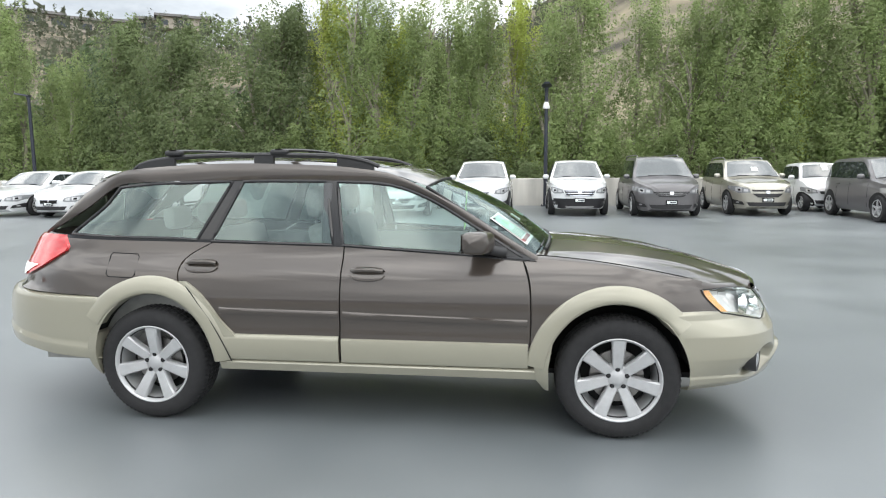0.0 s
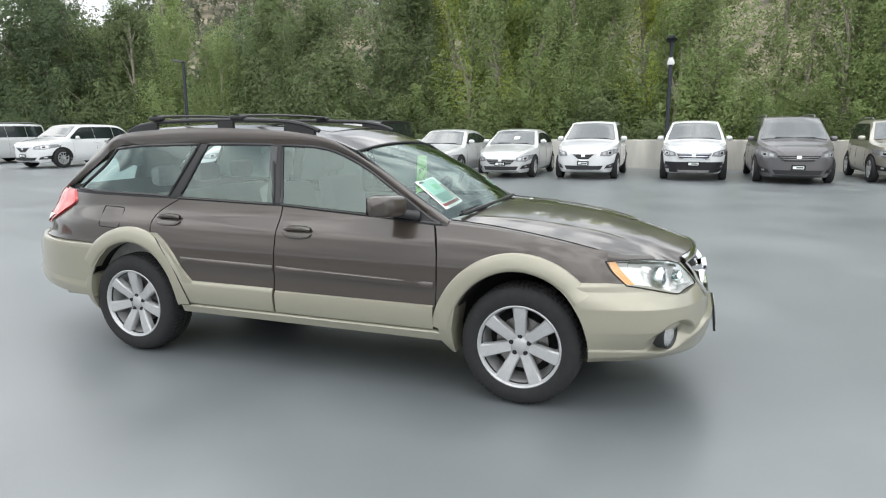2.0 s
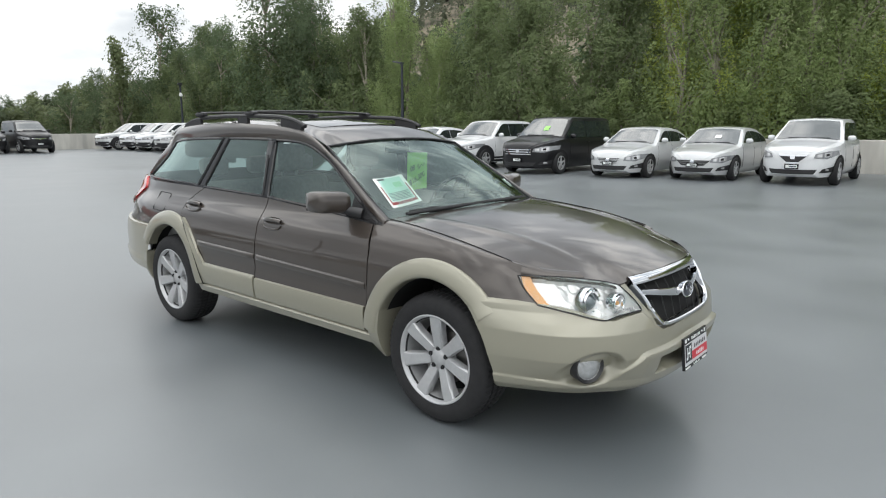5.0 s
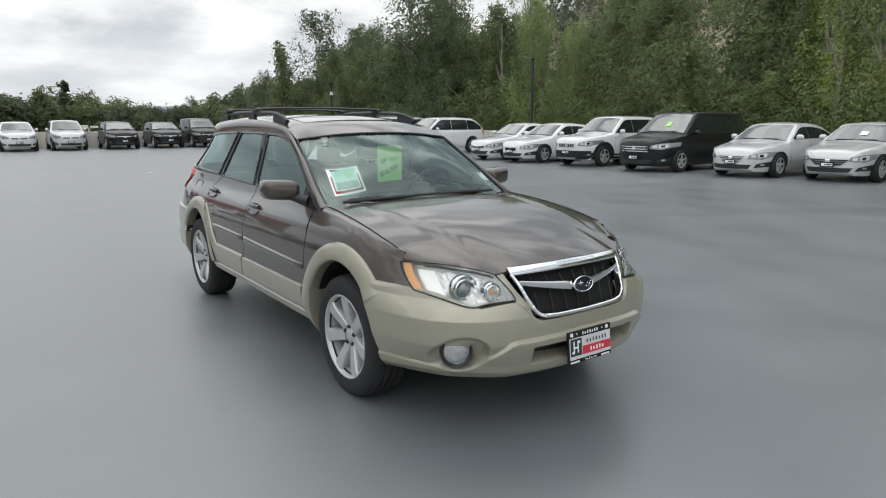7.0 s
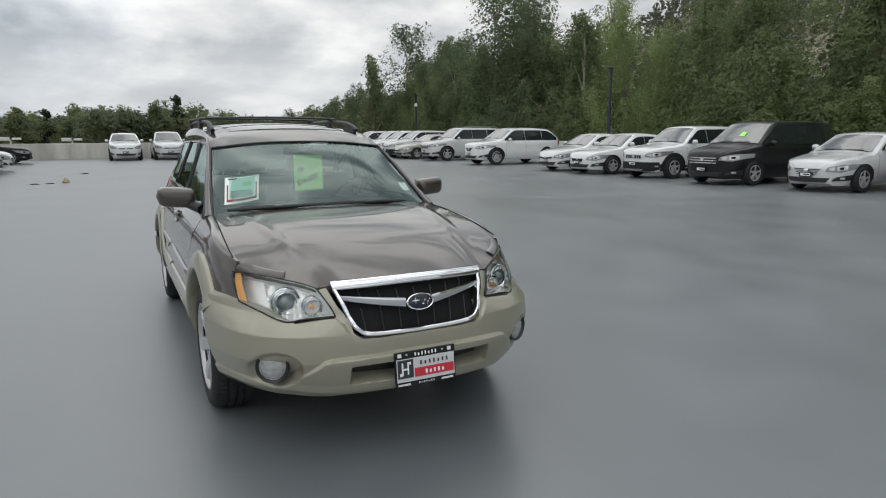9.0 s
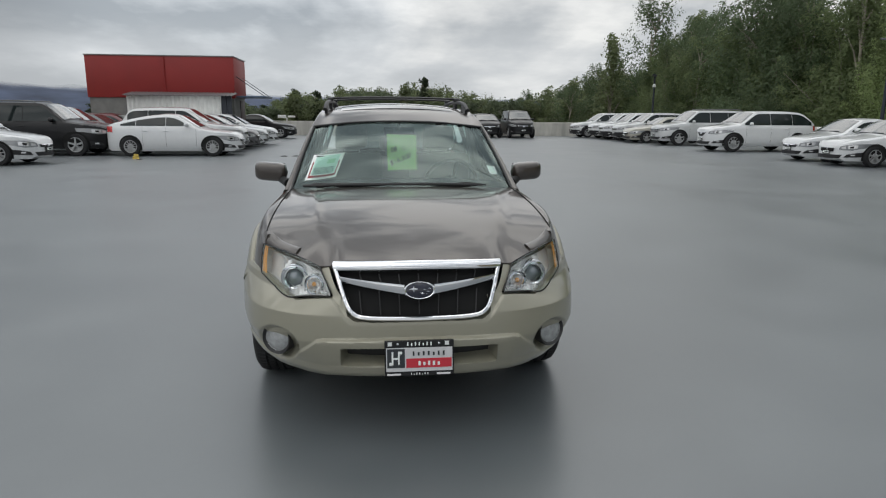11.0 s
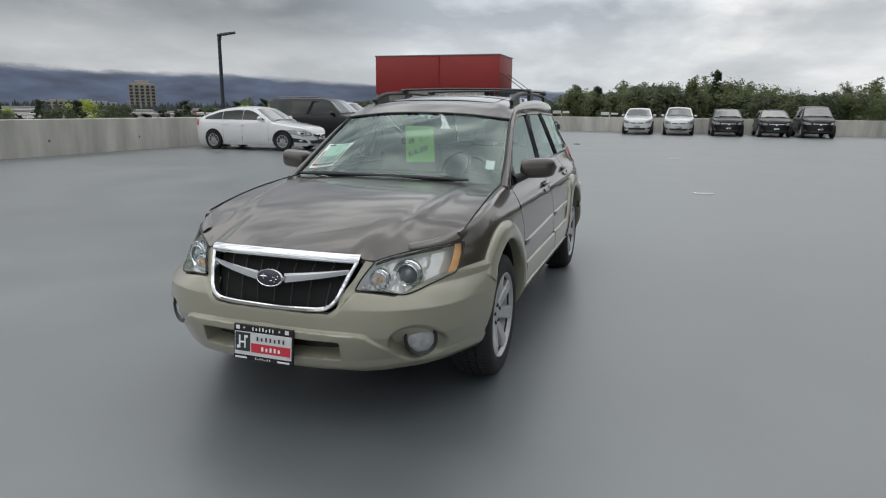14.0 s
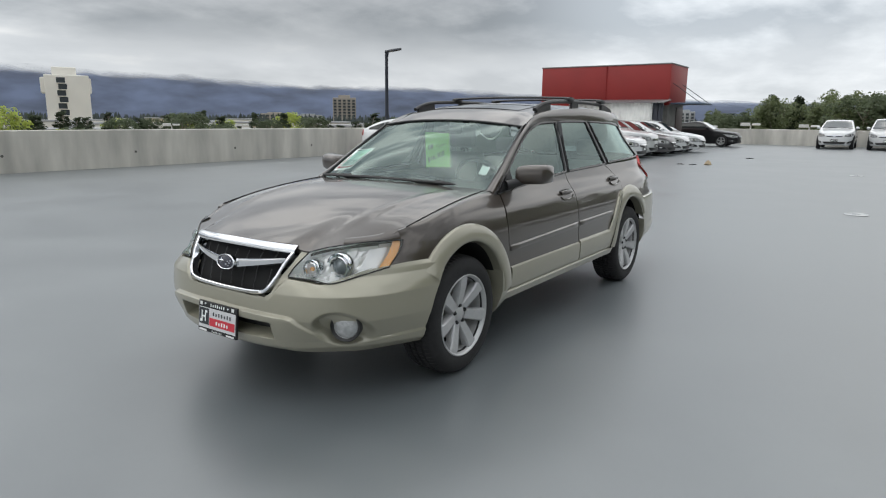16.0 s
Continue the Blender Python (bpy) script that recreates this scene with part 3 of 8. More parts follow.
# windscreen with a black border
WS_SIDE = [(0.885, 0.70, 0.978), (0.69, 0.672, 1.100), (0.49, 0.640, 1.222), (0.27, 0.598, 1.358)]
WS_B = [(0.885, -0.70, 0.978), (0.975, -0.4, 1.000), (1.01, 0.0, 1.008), (0.975, 0.4, 1.000), (0.885, 0.70, 0.978)]
WS_T = [(0.27, -0.598, 1.358), (0.302, -0.3, 1.388), (0.312, 0.0, 1.396), (0.302, 0.3, 1.388), (0.27, 0.598, 1.358)]
left = [(x, -y, z) for x, y, z in WS_SIDE]
ws = coons(WS_B, WS_T, left, WS_SIDE, 28, 18)
for j, row in enumerate(ws):  # the glass bulges
    for i, p in enumerate(row):
        row[i] = p + Vector((0.5, 0, 0.87)) * 0.04 * math.sin(math.pi * i / 28) ** 0.6 * math.sin(math.pi * j / 18)
bm = bmesh.new()
add_grid(bm, ws)
windscreen = part("windscreen", bm, M_WS, wagon)
windscreen.visible_shadow = False
bm = bmesh.new()
off = Vector((-0.006, 0, -0.004))
for j in range(18):
    for i in range(28):
        if j < 2:
            k0, k1 = 0.0, 1.0
        elif i in (0, 27):  # narrower at the sides, rounded into the lower corners
            w = 0.55 + 0.45 * max(0, (4 - j) / 2)
            k0, k1 = (0.0, min(w, 1.0)) if i == 0 else (1 - min(w, 1.0), 1.0)
        else:
            continue
        q = [ws[j][i].lerp(ws[j][i + 1], k0), ws[j][i].lerp(ws[j][i + 1], k1), ws[j + 1][i].lerp(ws[j + 1][i + 1], k1), ws[j + 1][i].lerp(ws[j + 1][i + 1], k0)]
        bm.faces.new([bm.verts.new(p + off) for p in q])
part("windscreen_border", bm, M_GLOSSBLACK, windscreen, "black ceramic border", weld=0.001)
bm = bmesh.new()
add_tube(bm, [p + Vector((0.004, 0, 0.004)) for p in [r[0] for r in ws] + ws[-1][1:] + [r[-1] for r in ws[::-1]][1:]], 0.0075, 6)
part("windscreen_seal", bm, M_BLACK, windscreen, "black rubber seal")


def window(name, b, t, l, r, parent, material=M_GLASS):
    rows = panel_rows(b, t, l, r, 14, 8, -0.002)
    obs = both(name, rows, material, parent, skirt=0)
    rim = rows[0] + [q[-1] for q in rows[1:]] + rows[-1][-2::-1] + [q[0] for q in rows[-2:0:-1]]
    for ob, side in zip(obs, (-1, 1)):
        ob.visible_shadow = False
        bm = bmesh.new()
        line = [Vector((p.x, p.y * side, p.z)) for p in rim]
        add_tube(bm, line + line[:2], 0.011, 6, caps=False)
        part("window_frame", bm, M_GLOSSBLACK, ob, "gloss black window surround")
    return obs


window("front_door_window", [(-0.195, 1.035), (0.3, 1.005), (0.6, 0.985), (0.86, 0.968)], [(-0.255, 1.392), (0.05, 1.375), (0.30, 1.29), (0.53, 1.158), (0.80, 0.992)],
       [(-0.195, 1.035), (-0.255, 1.392)], [(0.86, 0.968), (0.80, 0.992)], wagon)
window("rear_door_window", [(-0.99, 1.052), (-0.6, 1.044), (-0.255, 1.036)], [(-0.83, 1.396), (-0.6, 1.398), (-0.32, 1.395)], [(-0.99, 1.052), (-0.83, 1.396)], [(-0.255, 1.036), (-0.32, 1.395)], wagon)
window("quarter_window", X((-1.91, 1.085), (-1.5, 1.07), (-1.08, 1.058)), X((-1.64, 1.36), (-1.3, 1.388), (-0.90, 1.396)), X((-1.91, 1.085), (-1.64, 1.36)), X((-1.08, 1.058), (-0.90, 1.396)), wagon)
# black pillar covers
for nm, b0, b1, t0, t1 in (("pillar_cover", -0.255, -0.195, -0.322, -0.253), ("pillar_cover", -1.08, -0.99, -0.905, -0.828)):
    both(nm, panel_rows([(b0, 1.035), (b1, 1.035)], [(t0, 1.40), (t1, 1.40)], [(b0, 1.035), (t0, 1.40)], [(b1, 1.035), (t1, 1.40)], 3, 8, -0.001), M_GLOSSBLACK, label="gloss black pillar cover")
both("mirror_sail", panel_rows([(0.62, 0.975), (0.90, 0.958)], [(0.62, 1.09), (0.875, 0.972)], [(0.62, 0.975), (0.62, 1.09)], [(0.90, 0.958), (0.875, 0.972)], 4, 4, 0.004), M_BLACK)
# chrome-black waist line
both("waist_strip", [[chart_off(x, belt(x) - 0.004, 0.002) for x in np.linspace(-1.9, 0.84, 30)], [chart_off(x, belt(x) + 0.012, 0.006) for x in np.linspace(-1.9, 0.84, 30)]], M_GLOSSBLACK, skirt=0.01)

# bonnet
def hood_lip(y):
    return lerp_table([(0, 0.812), (0.345, 0.803), (0.37, 0.788), (0.40, 0.775), (0.439, 0.772), (0.47, 0.784), (0.52, 0.798), (0.60, 0.811), (0.66, 0.817), (0.72, 0.822)], abs(y))


def hood_front(y):
    z = hood_lip(y)
    return chart(s_y(abs(y), z), z).x - 0.004


def hood_z(x, y):
    q = min(abs(y) / smooth_table(HOOD_Y, x), 1.0)
    zc, ze = hood_c(x), hood_e(x)
    z = zc + (ze - zc) * q ** 2.4
    ridge = 0.57 - 0.12 * (x - 0.95)
    k = min(1, max(0, (x - 0.95) / 0.3)) * min(1, max(0, (2.05 - x) / 0.4))
    return z + k * (0.010 * math.exp(-((abs(y) - ridge) / 0.022) ** 2))


bm = bmesh.new()
rows = []
for j in range(-30, 31):
    y = 0.734 * j / 30
    xb = 0.985 - 0.10 * (abs(y) / 0.69) ** 2.5
    xf = hood_front(max(-0.668, min(0.668, y)))
    line = []
    for i in range(41):
        x = xb + (xf - xb) * i / 40
        ye = smooth_table(HOOD_Y, x) - 0.004
        yy = max(-ye, min(ye, y))
        drop = (hood_z(xf, yy) - hood_lip(yy)) * max(0, (i - 24) / 16) ** 2.2
        line.append(Vector((x, yy, hood_z(x, yy) - drop)))
    rows.append(line)
rows = [[p - Vector((0.0, 0, 0.02)) for p in rows[0]]] + rows + [[p - Vector((0.0, 0, 0.02)) for p in rows[-1]]]
rows = [[r[0] - Vector((0, 0, 0.02))] + r + [r[-1] - Vector((0.005, 0, 0.025))] for r in rows]
add_grid(bm, rows)
bonnet = part("bonnet", bm, M_BROWN, wagon)
# shoulder of the wing between the bonnet's corner and the lamp
rows = []
for i in range(13):
    u = i / 12
    s, z = s_x(1.752, 0.815) + (s_y(0.56, 0.806) - s_x(1.752, 0.815)) * u, 0.820 - 0.010 * u
    p = chart_off(s, z, -0.003)
    row = [p - Vector((0, 0, 0.015)), p]
    for v, up in ((0.05, 0.42), (0.18, 0.74), (0.42, 0.93), (0.7, 0.98), (1.0, 0.70)):
        x, y = p.x - 0.048 * v, p.y - (0.038 - 0.016 * u) * v
        row.append(Vector((x, y, p.z + (hood_z(x, y) - 0.003 - 0.005 * u - p.z) * up)))
    rows.append(row)
both("wing_shoulder", rows, M_BROWN, skirt=0)
for side in (-1, 1):
    bm = bmesh.new()
    add_tube(bm, [(x, side * (smooth_table(HOOD_Y, x) + 0.001), hood_e(x) + 0.001) for x in np.linspace(0.90, 1.72, 24)], 0.0032, 5)
    part("shut_line", bm, M_GAP, bonnet, "dark bonnet shut line")
# scuttle
bm = bmesh.new()
add_grid(bm, [[(0.86 - 0.0 * abs(k) / 10 + 0.10 * (1 - (k / 10) ** 2), 0.70 * k / 10, 0.972 + 0.022 * (1 - (k / 10) ** 2)) for k in range(-10, 11)],
              [(1.02 - 0.10 * (abs(k) / 10) ** 2.5, 0.69 * k / 10, 0.955 + 0.03 * (1 - (k / 10) ** 2)) for k in range(-10, 11)]])
part("scuttle", bm, M_BLACK, wagon)
for y0, y1, zl in ((-0.62, -0.02, 0.0), (-0.10, 0.52, 0.0)):
    bm = bmesh.new()
    pts = curve_pts([(0.985 - 0.10 * abs(y) ** 2, y, 1.012 - 0.03 * abs(y) ** 2 + 0.012) for y in np.linspace(y0, y1, 8)], 12)
    add_tube(bm, pts, [0.010] * 12 + [0.004], 6)
    add_tube(bm, [p + Vector((-0.03, 0.0, 0.006)) for p in pts[1:11]], 0.006, 6)
    add_tube(bm, [pts[-4], pts[-4] + Vector((-0.018, 0, 0.003))], 0.008, 6)
    part("wiper", bm, M_BLACK, wagon)

# front bumper
FOG = (0.655, 0.421)


CHIN = [(0.0, 0.487), (0.42, 0.482), (0.452, 0.476), (0.555, 0.396), (0.575, 0.384), (0.605, 0.362), (0.655, 0.350), (0.70, 0.352), (0.76, 0.362), (0.82, 0.372)]


def ease(v):
    v = max(0.0, min(1.0, v))
    return v * v * (3 - 2 * v)


def bump_shape(s, z):
    """Relief of the front bumper: proud chin with a stepped edge, intake, fog lamp dishes and the crease beside the grille."""
    p = chart(s, z)
    y, d = p.y, 0.0
    d += lerp_table([(0.0, 0.027), (0.42, 0.025), (0.56, 0.010), (0.85, 0.010)], y) * ease((lerp_table(CHIN, y) - z) / 0.011)
    if s > XF + 0.3:
        if y < 0.36:
            inside = ease((0.342 - y) / 0.012) * ease((z - 0.362) / 0.008) * ease((0.446 - z) / 0.008)
            d -= 0.095 * inside
        r2 = math.hypot((y - FOG[0] + 0.014) * 0.86, z - FOG[1])
        d -= max(0.020, min(0.052, 0.034 + 0.30 * (FOG[0] - y))) * ease((0.093 - r2) / 0.024)
        crease = 0.314 + (z - 0.55) * 0.68
        d -= 0.011 * ease((z - 0.535) / 0.08) * ease((crease + 0.008 - y) / 0.016)
    d -= 0.014 * ease((0.330 - z) / 0.05)
    return d


def bumper_top(y):
    return lerp_table([(0.0, 0.553), (0.20, 0.554), (0.27, 0.558), (0.315, 0.592), (0.36, 0.632), (0.383, 0.652), (0.47, 0.647), (0.52, 0.640), (0.574, 0.630), (0.62, 0.642), (0.66, 0.660), (0.72, 0.688)], y)


zs_n = 104
ends = []
cols = []
nose_cols = 170
for i in range(nose_cols + 1):
    u = i / nose_cols
    s0 = s_x(1.70, 0.6)
    s = s0 + (XF + LF - s0) * u
    cols.append(s)
rows = []
for j in range(zs_n + 1):
    v = j / zs_n
    row = []
    for i, s in enumerate(cols):
        y = chart(s, 0.6).y
        zt = bumper_top(y) if y < 0.72 else lerp_table([(0.72, 0.688), (0.76, 0.698), (0.80, 0.708)], y)
        zb = lerp_table([(0.0, 0.312), (0.4, 0.306), (0.55, 0.290), (0.70, 0.284), (0.85, 0.290)], y)
        z = zb + (zt - zb) * v
        ss = s
        if i < 18:  # meet the wheel opening
            k = 1 - i / 18
            zz = max(min(z, 0.705), 0.2)
            xa = 1.32 + 0.380 * math.sqrt(max(1 - ((zz - ARCH_F[1]) / 0.415) ** 2, 0.0))
            ss = s + (s_x(xa, z) - s) * k ** 1.5
        xx = chart(ss, z).x
        row.append(chart_off(ss, z, bump_shape(ss, z) + 0.022 * math.exp(-((xx - 1.60) / 0.16) ** 2) * min(1, max(0, (0.72 - z) / 0.03))))
    rows.append(row)
rows = [[p + Vector((-0.05, -0.03 if p.y > 0.05 else 0, 0.0)) for p in rows[0]]] + rows + [[p + Vector((-0.03, -0.01 if p.y > 0.05 else 0, 0)) for p in rows[-1]]]
bm = bmesh.new()
for side in (-1, 1):
    add_grid(bm, mirror_rows(rows, side))
# cheeks between lamps and grille
cheek = panel_rows(Y((0.383, 0.652), (0.340, 0.616)), Y((0.437, 0.764), (0.404, 0.782)), Y((0.383, 0.652), (0.402, 0.70), (0.437, 0.764)), Y((0.340, 0.616), (0.366, 0.69), (0.404, 0.782)), 4, 10, -0.008)
for side in (-1, 1):
    add_grid(bm, mirror_rows(cheek, side))
bumper = part("front_bumper", bm, M_BEIGE, wagon, "beige front bumper", weld=0.003)
# a black sheet across the beige intake recess paints its shade
bm = bmesh.new()
add_grid(bm, [[chart_off(s_y(abs(y), z), z, -0.052).copy() if y >= 0 else Vector((lambda p: (p.x, -p.y, p.z))(chart_off(s_y(abs(y), z), z, -0.052))) for y in np.linspace(-0.345, 0.345, 24)] for z in (0.36, 0.40, 0.448)])
part("lower_intake", bm, M_BLACK, bumper, "black sheet for the shade in the lower air intake")
for side in (-1, 1):
    c = chart_off(s_y(FOG[0], FOG[1]), FOG[1], -0.020)
    fx = Vector((0.90, 0.44 * side, 0)).normalized()
    m = Matrix.Translation((c.x, c.y * side, c.z)) @ fx.to_track_quat("Y", "Z").to_matrix().to_4x4()
    # black ring stands in for the shade of the recess round the lens
    bm = bmesh.new()
    add_lathe(bm, [(0.076, -0.06), (0.076, 0.000), (0.072, 0.005), (0.064, -0.002), (0.058, -0.012)], 28)
    bmesh.ops.transform(bm, matrix=m, verts=bm.verts)
    fog = part("fog_lamp", bm, M_BLACK, bumper, "round clear fog lamp")
    bm = bmesh.new()
    add_lathe(bm, [(0.060, -0.006), (0.048, -0.018), (0.02, -0.028), (0.0005, -0.032)], 28)
    bmesh.ops.transform(bm, matrix=m, verts=bm.verts)
    part("reflector", bm, M_REFL, fog)
    bm = bmesh.new()
    add_lathe(bm, [(0.0600, -0.007), (0.048, 0.001), (0.028, 0.007), (0.0005, 0.009)], 28)
    bmesh.ops.transform(bm, matrix=m, verts=bm.verts)
    part("lens", bm, M_FOGLENS, fog, "ribbed clear lens")

# grille
def nose_pt(y, z, off=0.0):
    p = chart_off(s_y(abs(y), z), z, off)
    return Vector((p.x, math.copysign(p.y, y) if y else 0.0, p.z))


GR_SIDE = [(0.370, 0.766), (0.360, 0.74), (0.338, 0.68), (0.318, 0.63), (0.296, 0.598), (0.262, 0.578), (0.18, 0.570), (0.0, 0.566)]
bm = bmesh.new()
add_grid(bm, [[nose_pt(y, z, -0.05) for y in np.linspace(-w, w, 30)] for z, w in ((0.568, 0.25), (0.60, 0.305), (0.65, 0.335), (0.70, 0.352), (0.74, 0.366), (0.772, 0.375), (0.785, 0.375))])
grille = part("grille", bm, M_GAP, wagon, "black slatted grille with a chrome surround")
for k in range(-3, 4):
    bm = bmesh.new()
    y = 0.085 * k
    zb = 0.582 + 0.0 * y
    if abs(y) > 0.27:
        zb = 0.60 + 1.1 * (abs(y) - 0.27)
    for z0, z1 in ((zb, 0.69), (0.72, 0.765)):
        p0, p1 = nose_pt(y, z0, -0.034), nose_pt(y * 1.06, z1, -0.034)
        add_tube(bm, [p0, (p0 + p1) / 2, p1], 0.003, 5)
    part("slat", bm, M_BLACK, grille)
bm = bmesh.new()
line = curve_pts([(y, z, 0) for y, z in GR_SIDE], 30)
full = [(-p.x, p.y) for p in line] + [(p.x, p.y) for p in line[-2::-1]]


def band(bm, pts, w, h):
    """A raised band of width w that follows (y, z) points on the nose."""
    rows = []
    for i, (y, z) in enumerate(pts):
        a, b = pts[max(i - 1, 0)], pts[min(i + 1, len(pts) - 1)]
        d = Vector((b[0] - a[0], b[1] - a[1]))
        d.normalize()
        n = Vector((-d.y, d.x))
        row = []
        for k, o in ((-0.5, -0.03), (-0.5, 0.4 * h), (-0.25, h), (0.25, h), (0.5, 0.4 * h), (0.5, -0.03)):
            row.append(nose_pt(y + n.x * k * w, z + n.y * k * w, o))
        rows.append(row)
    add_grid(bm, rows)


band(bm, full, 0.018, 0.008)
part("chrome_surround", bm, M_CHROME, grille)
bm = bmesh.new()
top = [(y, 0.778 + 0.012 * (1 - (abs(y) / 0.38) ** 2)) for y in np.linspace(-0.378, 0.378, 40)]
band(bm, top, 0.036, 0.012)
part("chrome_bar", bm, M_CHROME, grille)
for side in (-1, 1):
    bm = bmesh.new()
    pts = [(side * y, 0.694 + 0.036 * (y - 0.07) / 0.28) for y in np.linspace(0.066, 0.348, 14)]
    rows = []
    for i, (y, z) in enumerate(pts):
        w = 0.040 - 0.024 * i / 13
        rows.append([nose_pt(y, z - w * 0.62, -0.03), nose_pt(y, z - w * 0.5, -0.006), nose_pt(y, z + w * 0.1, 0.006), nose_pt(y, z + w * 0.42, 0.008), nose_pt(y, z + w * 0.5, -0.03)])
    add_grid(bm, rows)
    part("chrome_wing", bm, M_CHROME, grille)
BADGE = Matrix.Translation((2.262, 0, 0.692)) @ pose(0, 0, 0, 0, -10, 0)
bm = bmesh.new()
add_lathe(bm, [(0.060, -0.02), (0.064, 0.004), (0.060, 0.008), (0.056, 0.006)], 40, "x")
for v in bm.verts:
    v.co = BADGE @ Vector((v.co.x, v.co.y * 1.08, v.co.z * 0.62))
badge = part("badge", bm, M_CHROME, grille, "oval badge with a chrome rim")
bm = bmesh.new()
add_lathe(bm, [(0.057, 0.004), (0.03, 0.008), (0.0004, 0.009)], 40, "x")
for v in bm.verts:
    v.co = BADGE @ Vector((v.co.x, v.co.y * 1.08, v.co.z * 0.62))
part("badge_face", bm, M_BADGE, badge, "dark blue oval badge face")
for cy, cz, r in ((-0.026, 0.006, 0.021), (0.012, -0.012, 0.010), (0.022, 0.004, 0.008), (0.036, -0.004, 0.008), (0.030, -0.016, 0.007), (0.044, 0.008, 0.008)):
    bm = bmesh.new()
    ring = []
    for k in range(8):
        rr = r * (1.0 if k % 2 == 0 else 0.24) * (1.0 if k % 4 == 0 or k % 2 else 0.72)
        ring.append(bm.verts.new(BADGE @ Vector((0.0105, cy + rr * math.cos(k * math.pi / 4), cz + rr * math.sin(k * math.pi / 4)))))
    top_v = bm.verts.new(BADGE @ Vector((0.0125, cy, cz)))
    for k in range(8):
        bm.faces.new((ring[k], ring[(k + 1) % 8], top_v))
    part("badge_mark", bm, M_CHROME, badge, smooth=0)

# head lamps
LB = [(s_x(1.872, 0.693), 0.693), (s_y(0.70, 0.680), 0.680), (s_y(0.66, 0.663), 0.663), (s_y(0.62, 0.645), 0.645), (s_y(0.574, 0.634), 0.634), (s_y(0.52, 0.644), 0.644), (s_y(0.47, 0.650), 0.650), (s_y(0.386, 0.656), 0.656)]
LT = [(s_x(1.762, 0.813), 0.813), (s_y(0.66, 0.814), 0.814), (s_y(0.60, 0.808), 0.808), (s_y(0.52, 0.794), 0.794), (s_y(0.47, 0.780), 0.780), (s_y(0.440, 0.768), 0.768)]
LL = [LB[0], (s_x(1.805, 0.756), 0.756), LT[0]]
LRr = [LB[-1], (s_y(0.402, 0.70), 0.70), LT[-1]]


def lamp_rows(off, nu=36, nv=14):
    return panel_rows(LB, LT, LL, LRr, nu, nv, off)


lens_r, bowl_r = lamp_rows(0.004), lamp_rows(-0.045)
NU, NV = 36, 14
for side in (-1, 1):
    # bright bowl: fluted beside the amber corner, faceted further in
    bm = bmesh.new()
    bowl = []
    for j, (a, b) in enumerate(zip(lens_r, bowl_r)):
        row = []
        for i, (p, q) in enumerate(zip(a, b)):
            edge = max(0, (abs(2 * j / NV - 1) - 0.72) / 0.28, (i - NU + 3) / 3, (1 - i) / 1)
            c = q.lerp(p, min(1, edge) * 0.9)
            if edge < 0.05:
                if i < 13:
                    c = c + Vector((0.0014 if i % 2 else 0.0, 0, 0))
                else:
                    c = c + Vector((0.010 * math.sin(i * 1.35) * math.cos(j * 1.1), 0, 0.006 * math.sin(i * 0.8 + j)))
            row.append(c)
        bowl.append(row)
    add_grid(bm, mirror_rows(bowl, side))
    lamp = part("head_lamp", bm, M_LAMPBOWL, wagon, "clear head lamp with an amber corner", smooth=18)
    bm = bmesh.new()
    add_grid(bm, mirror_rows(lens_r, side))
    part("lens", bm, M_LENS, lamp).visible_shadow = False
    bm = bmesh.new()
    ind = lamp_rows(-0.004)
    add_grid(bm, mirror_rows([r[0:5] for r in ind], side))
    part("indicator", bm, M_AMBER, lamp, "amber corner indicator")
    rim = lens_r[0] + [q[-1] for q in lens_r[1:]] + lens_r[-1][-2::-1] + [q[0] for q in lens_r[-2:0:-1]]
    bm = bmesh.new()
    line = [Vector((p.x - 0.003, p.y * side, p.z)) for p in rim]
    add_tube(bm, line + line[:2], 0.0035, 6, caps=False)
    part("seal", bm, M_GLOSSBLACK, lamp, "black lamp edge")
    for cy, cz, r, deep in ((0.578, 0.716, 0.040, -0.030), (0.474, 0.702, 0.028, -0.022)):
        c = chart_off(s_y(cy, cz), cz, deep)
        m = Matrix.Translation((c.x, c.y * side, c.z)) @ Vector((0.97, 0.2 * side, 0.03)).normalized().to_track_quat("Y", "Z").to_matrix().to_4x4()
        bm = bmesh.new()
        add_lathe(bm, [(r * 1.72, -0.03), (r * 1.70, 0.004), (r * 1.62, 0.008), (r * 1.50, 0.001), (r * 1.34, -0.002), (r * 1.30, 0.010), (r * 1.20, 0.014), (r * 1.08, 0.010), (r * 1.02, -0.004)], 40)
        bmesh.ops.transform(bm, matrix=m, verts=bm.verts)
        part("lamp_ring", bm, M_CHROME, lamp)
        bm = bmesh.new()
        add_lathe(bm, [(r * 1.04, -0.012), (r * 0.95, 0.002), (r * 0.6, 0.016), (r * 0.3, 0.022), (0.0004, 0.024)] if r > 0.03 else [(r * 1.05, 0.0), (r * 0.8, -0.014), (r * 0.4, -0.024), (0.0004, -0.026)], 32)
        bmesh.ops.transform(bm, matrix=m, verts=bm.verts)
        part("projector" if r > 0.03 else "reflector", bm, M_PROJ if r > 0.03 else M_REFL, lamp)
    for k in range(6):
        cy = 0.415 + 0.019 * k
        pz = 0.664 + 0.001 * k
        c = chart_off(s_y(cy, pz), pz, -0.014)
        bm = bmesh.new()
        add_box(bm, (c.x - 0.012, c.y * side - 0.007, pz - 0.006), (c.x + 0.004, c.y * side + 0.007, pz + 0.006), 0.002)
        part("lamp_step", bm, M_REFL, lamp)
    bm = bmesh.new()
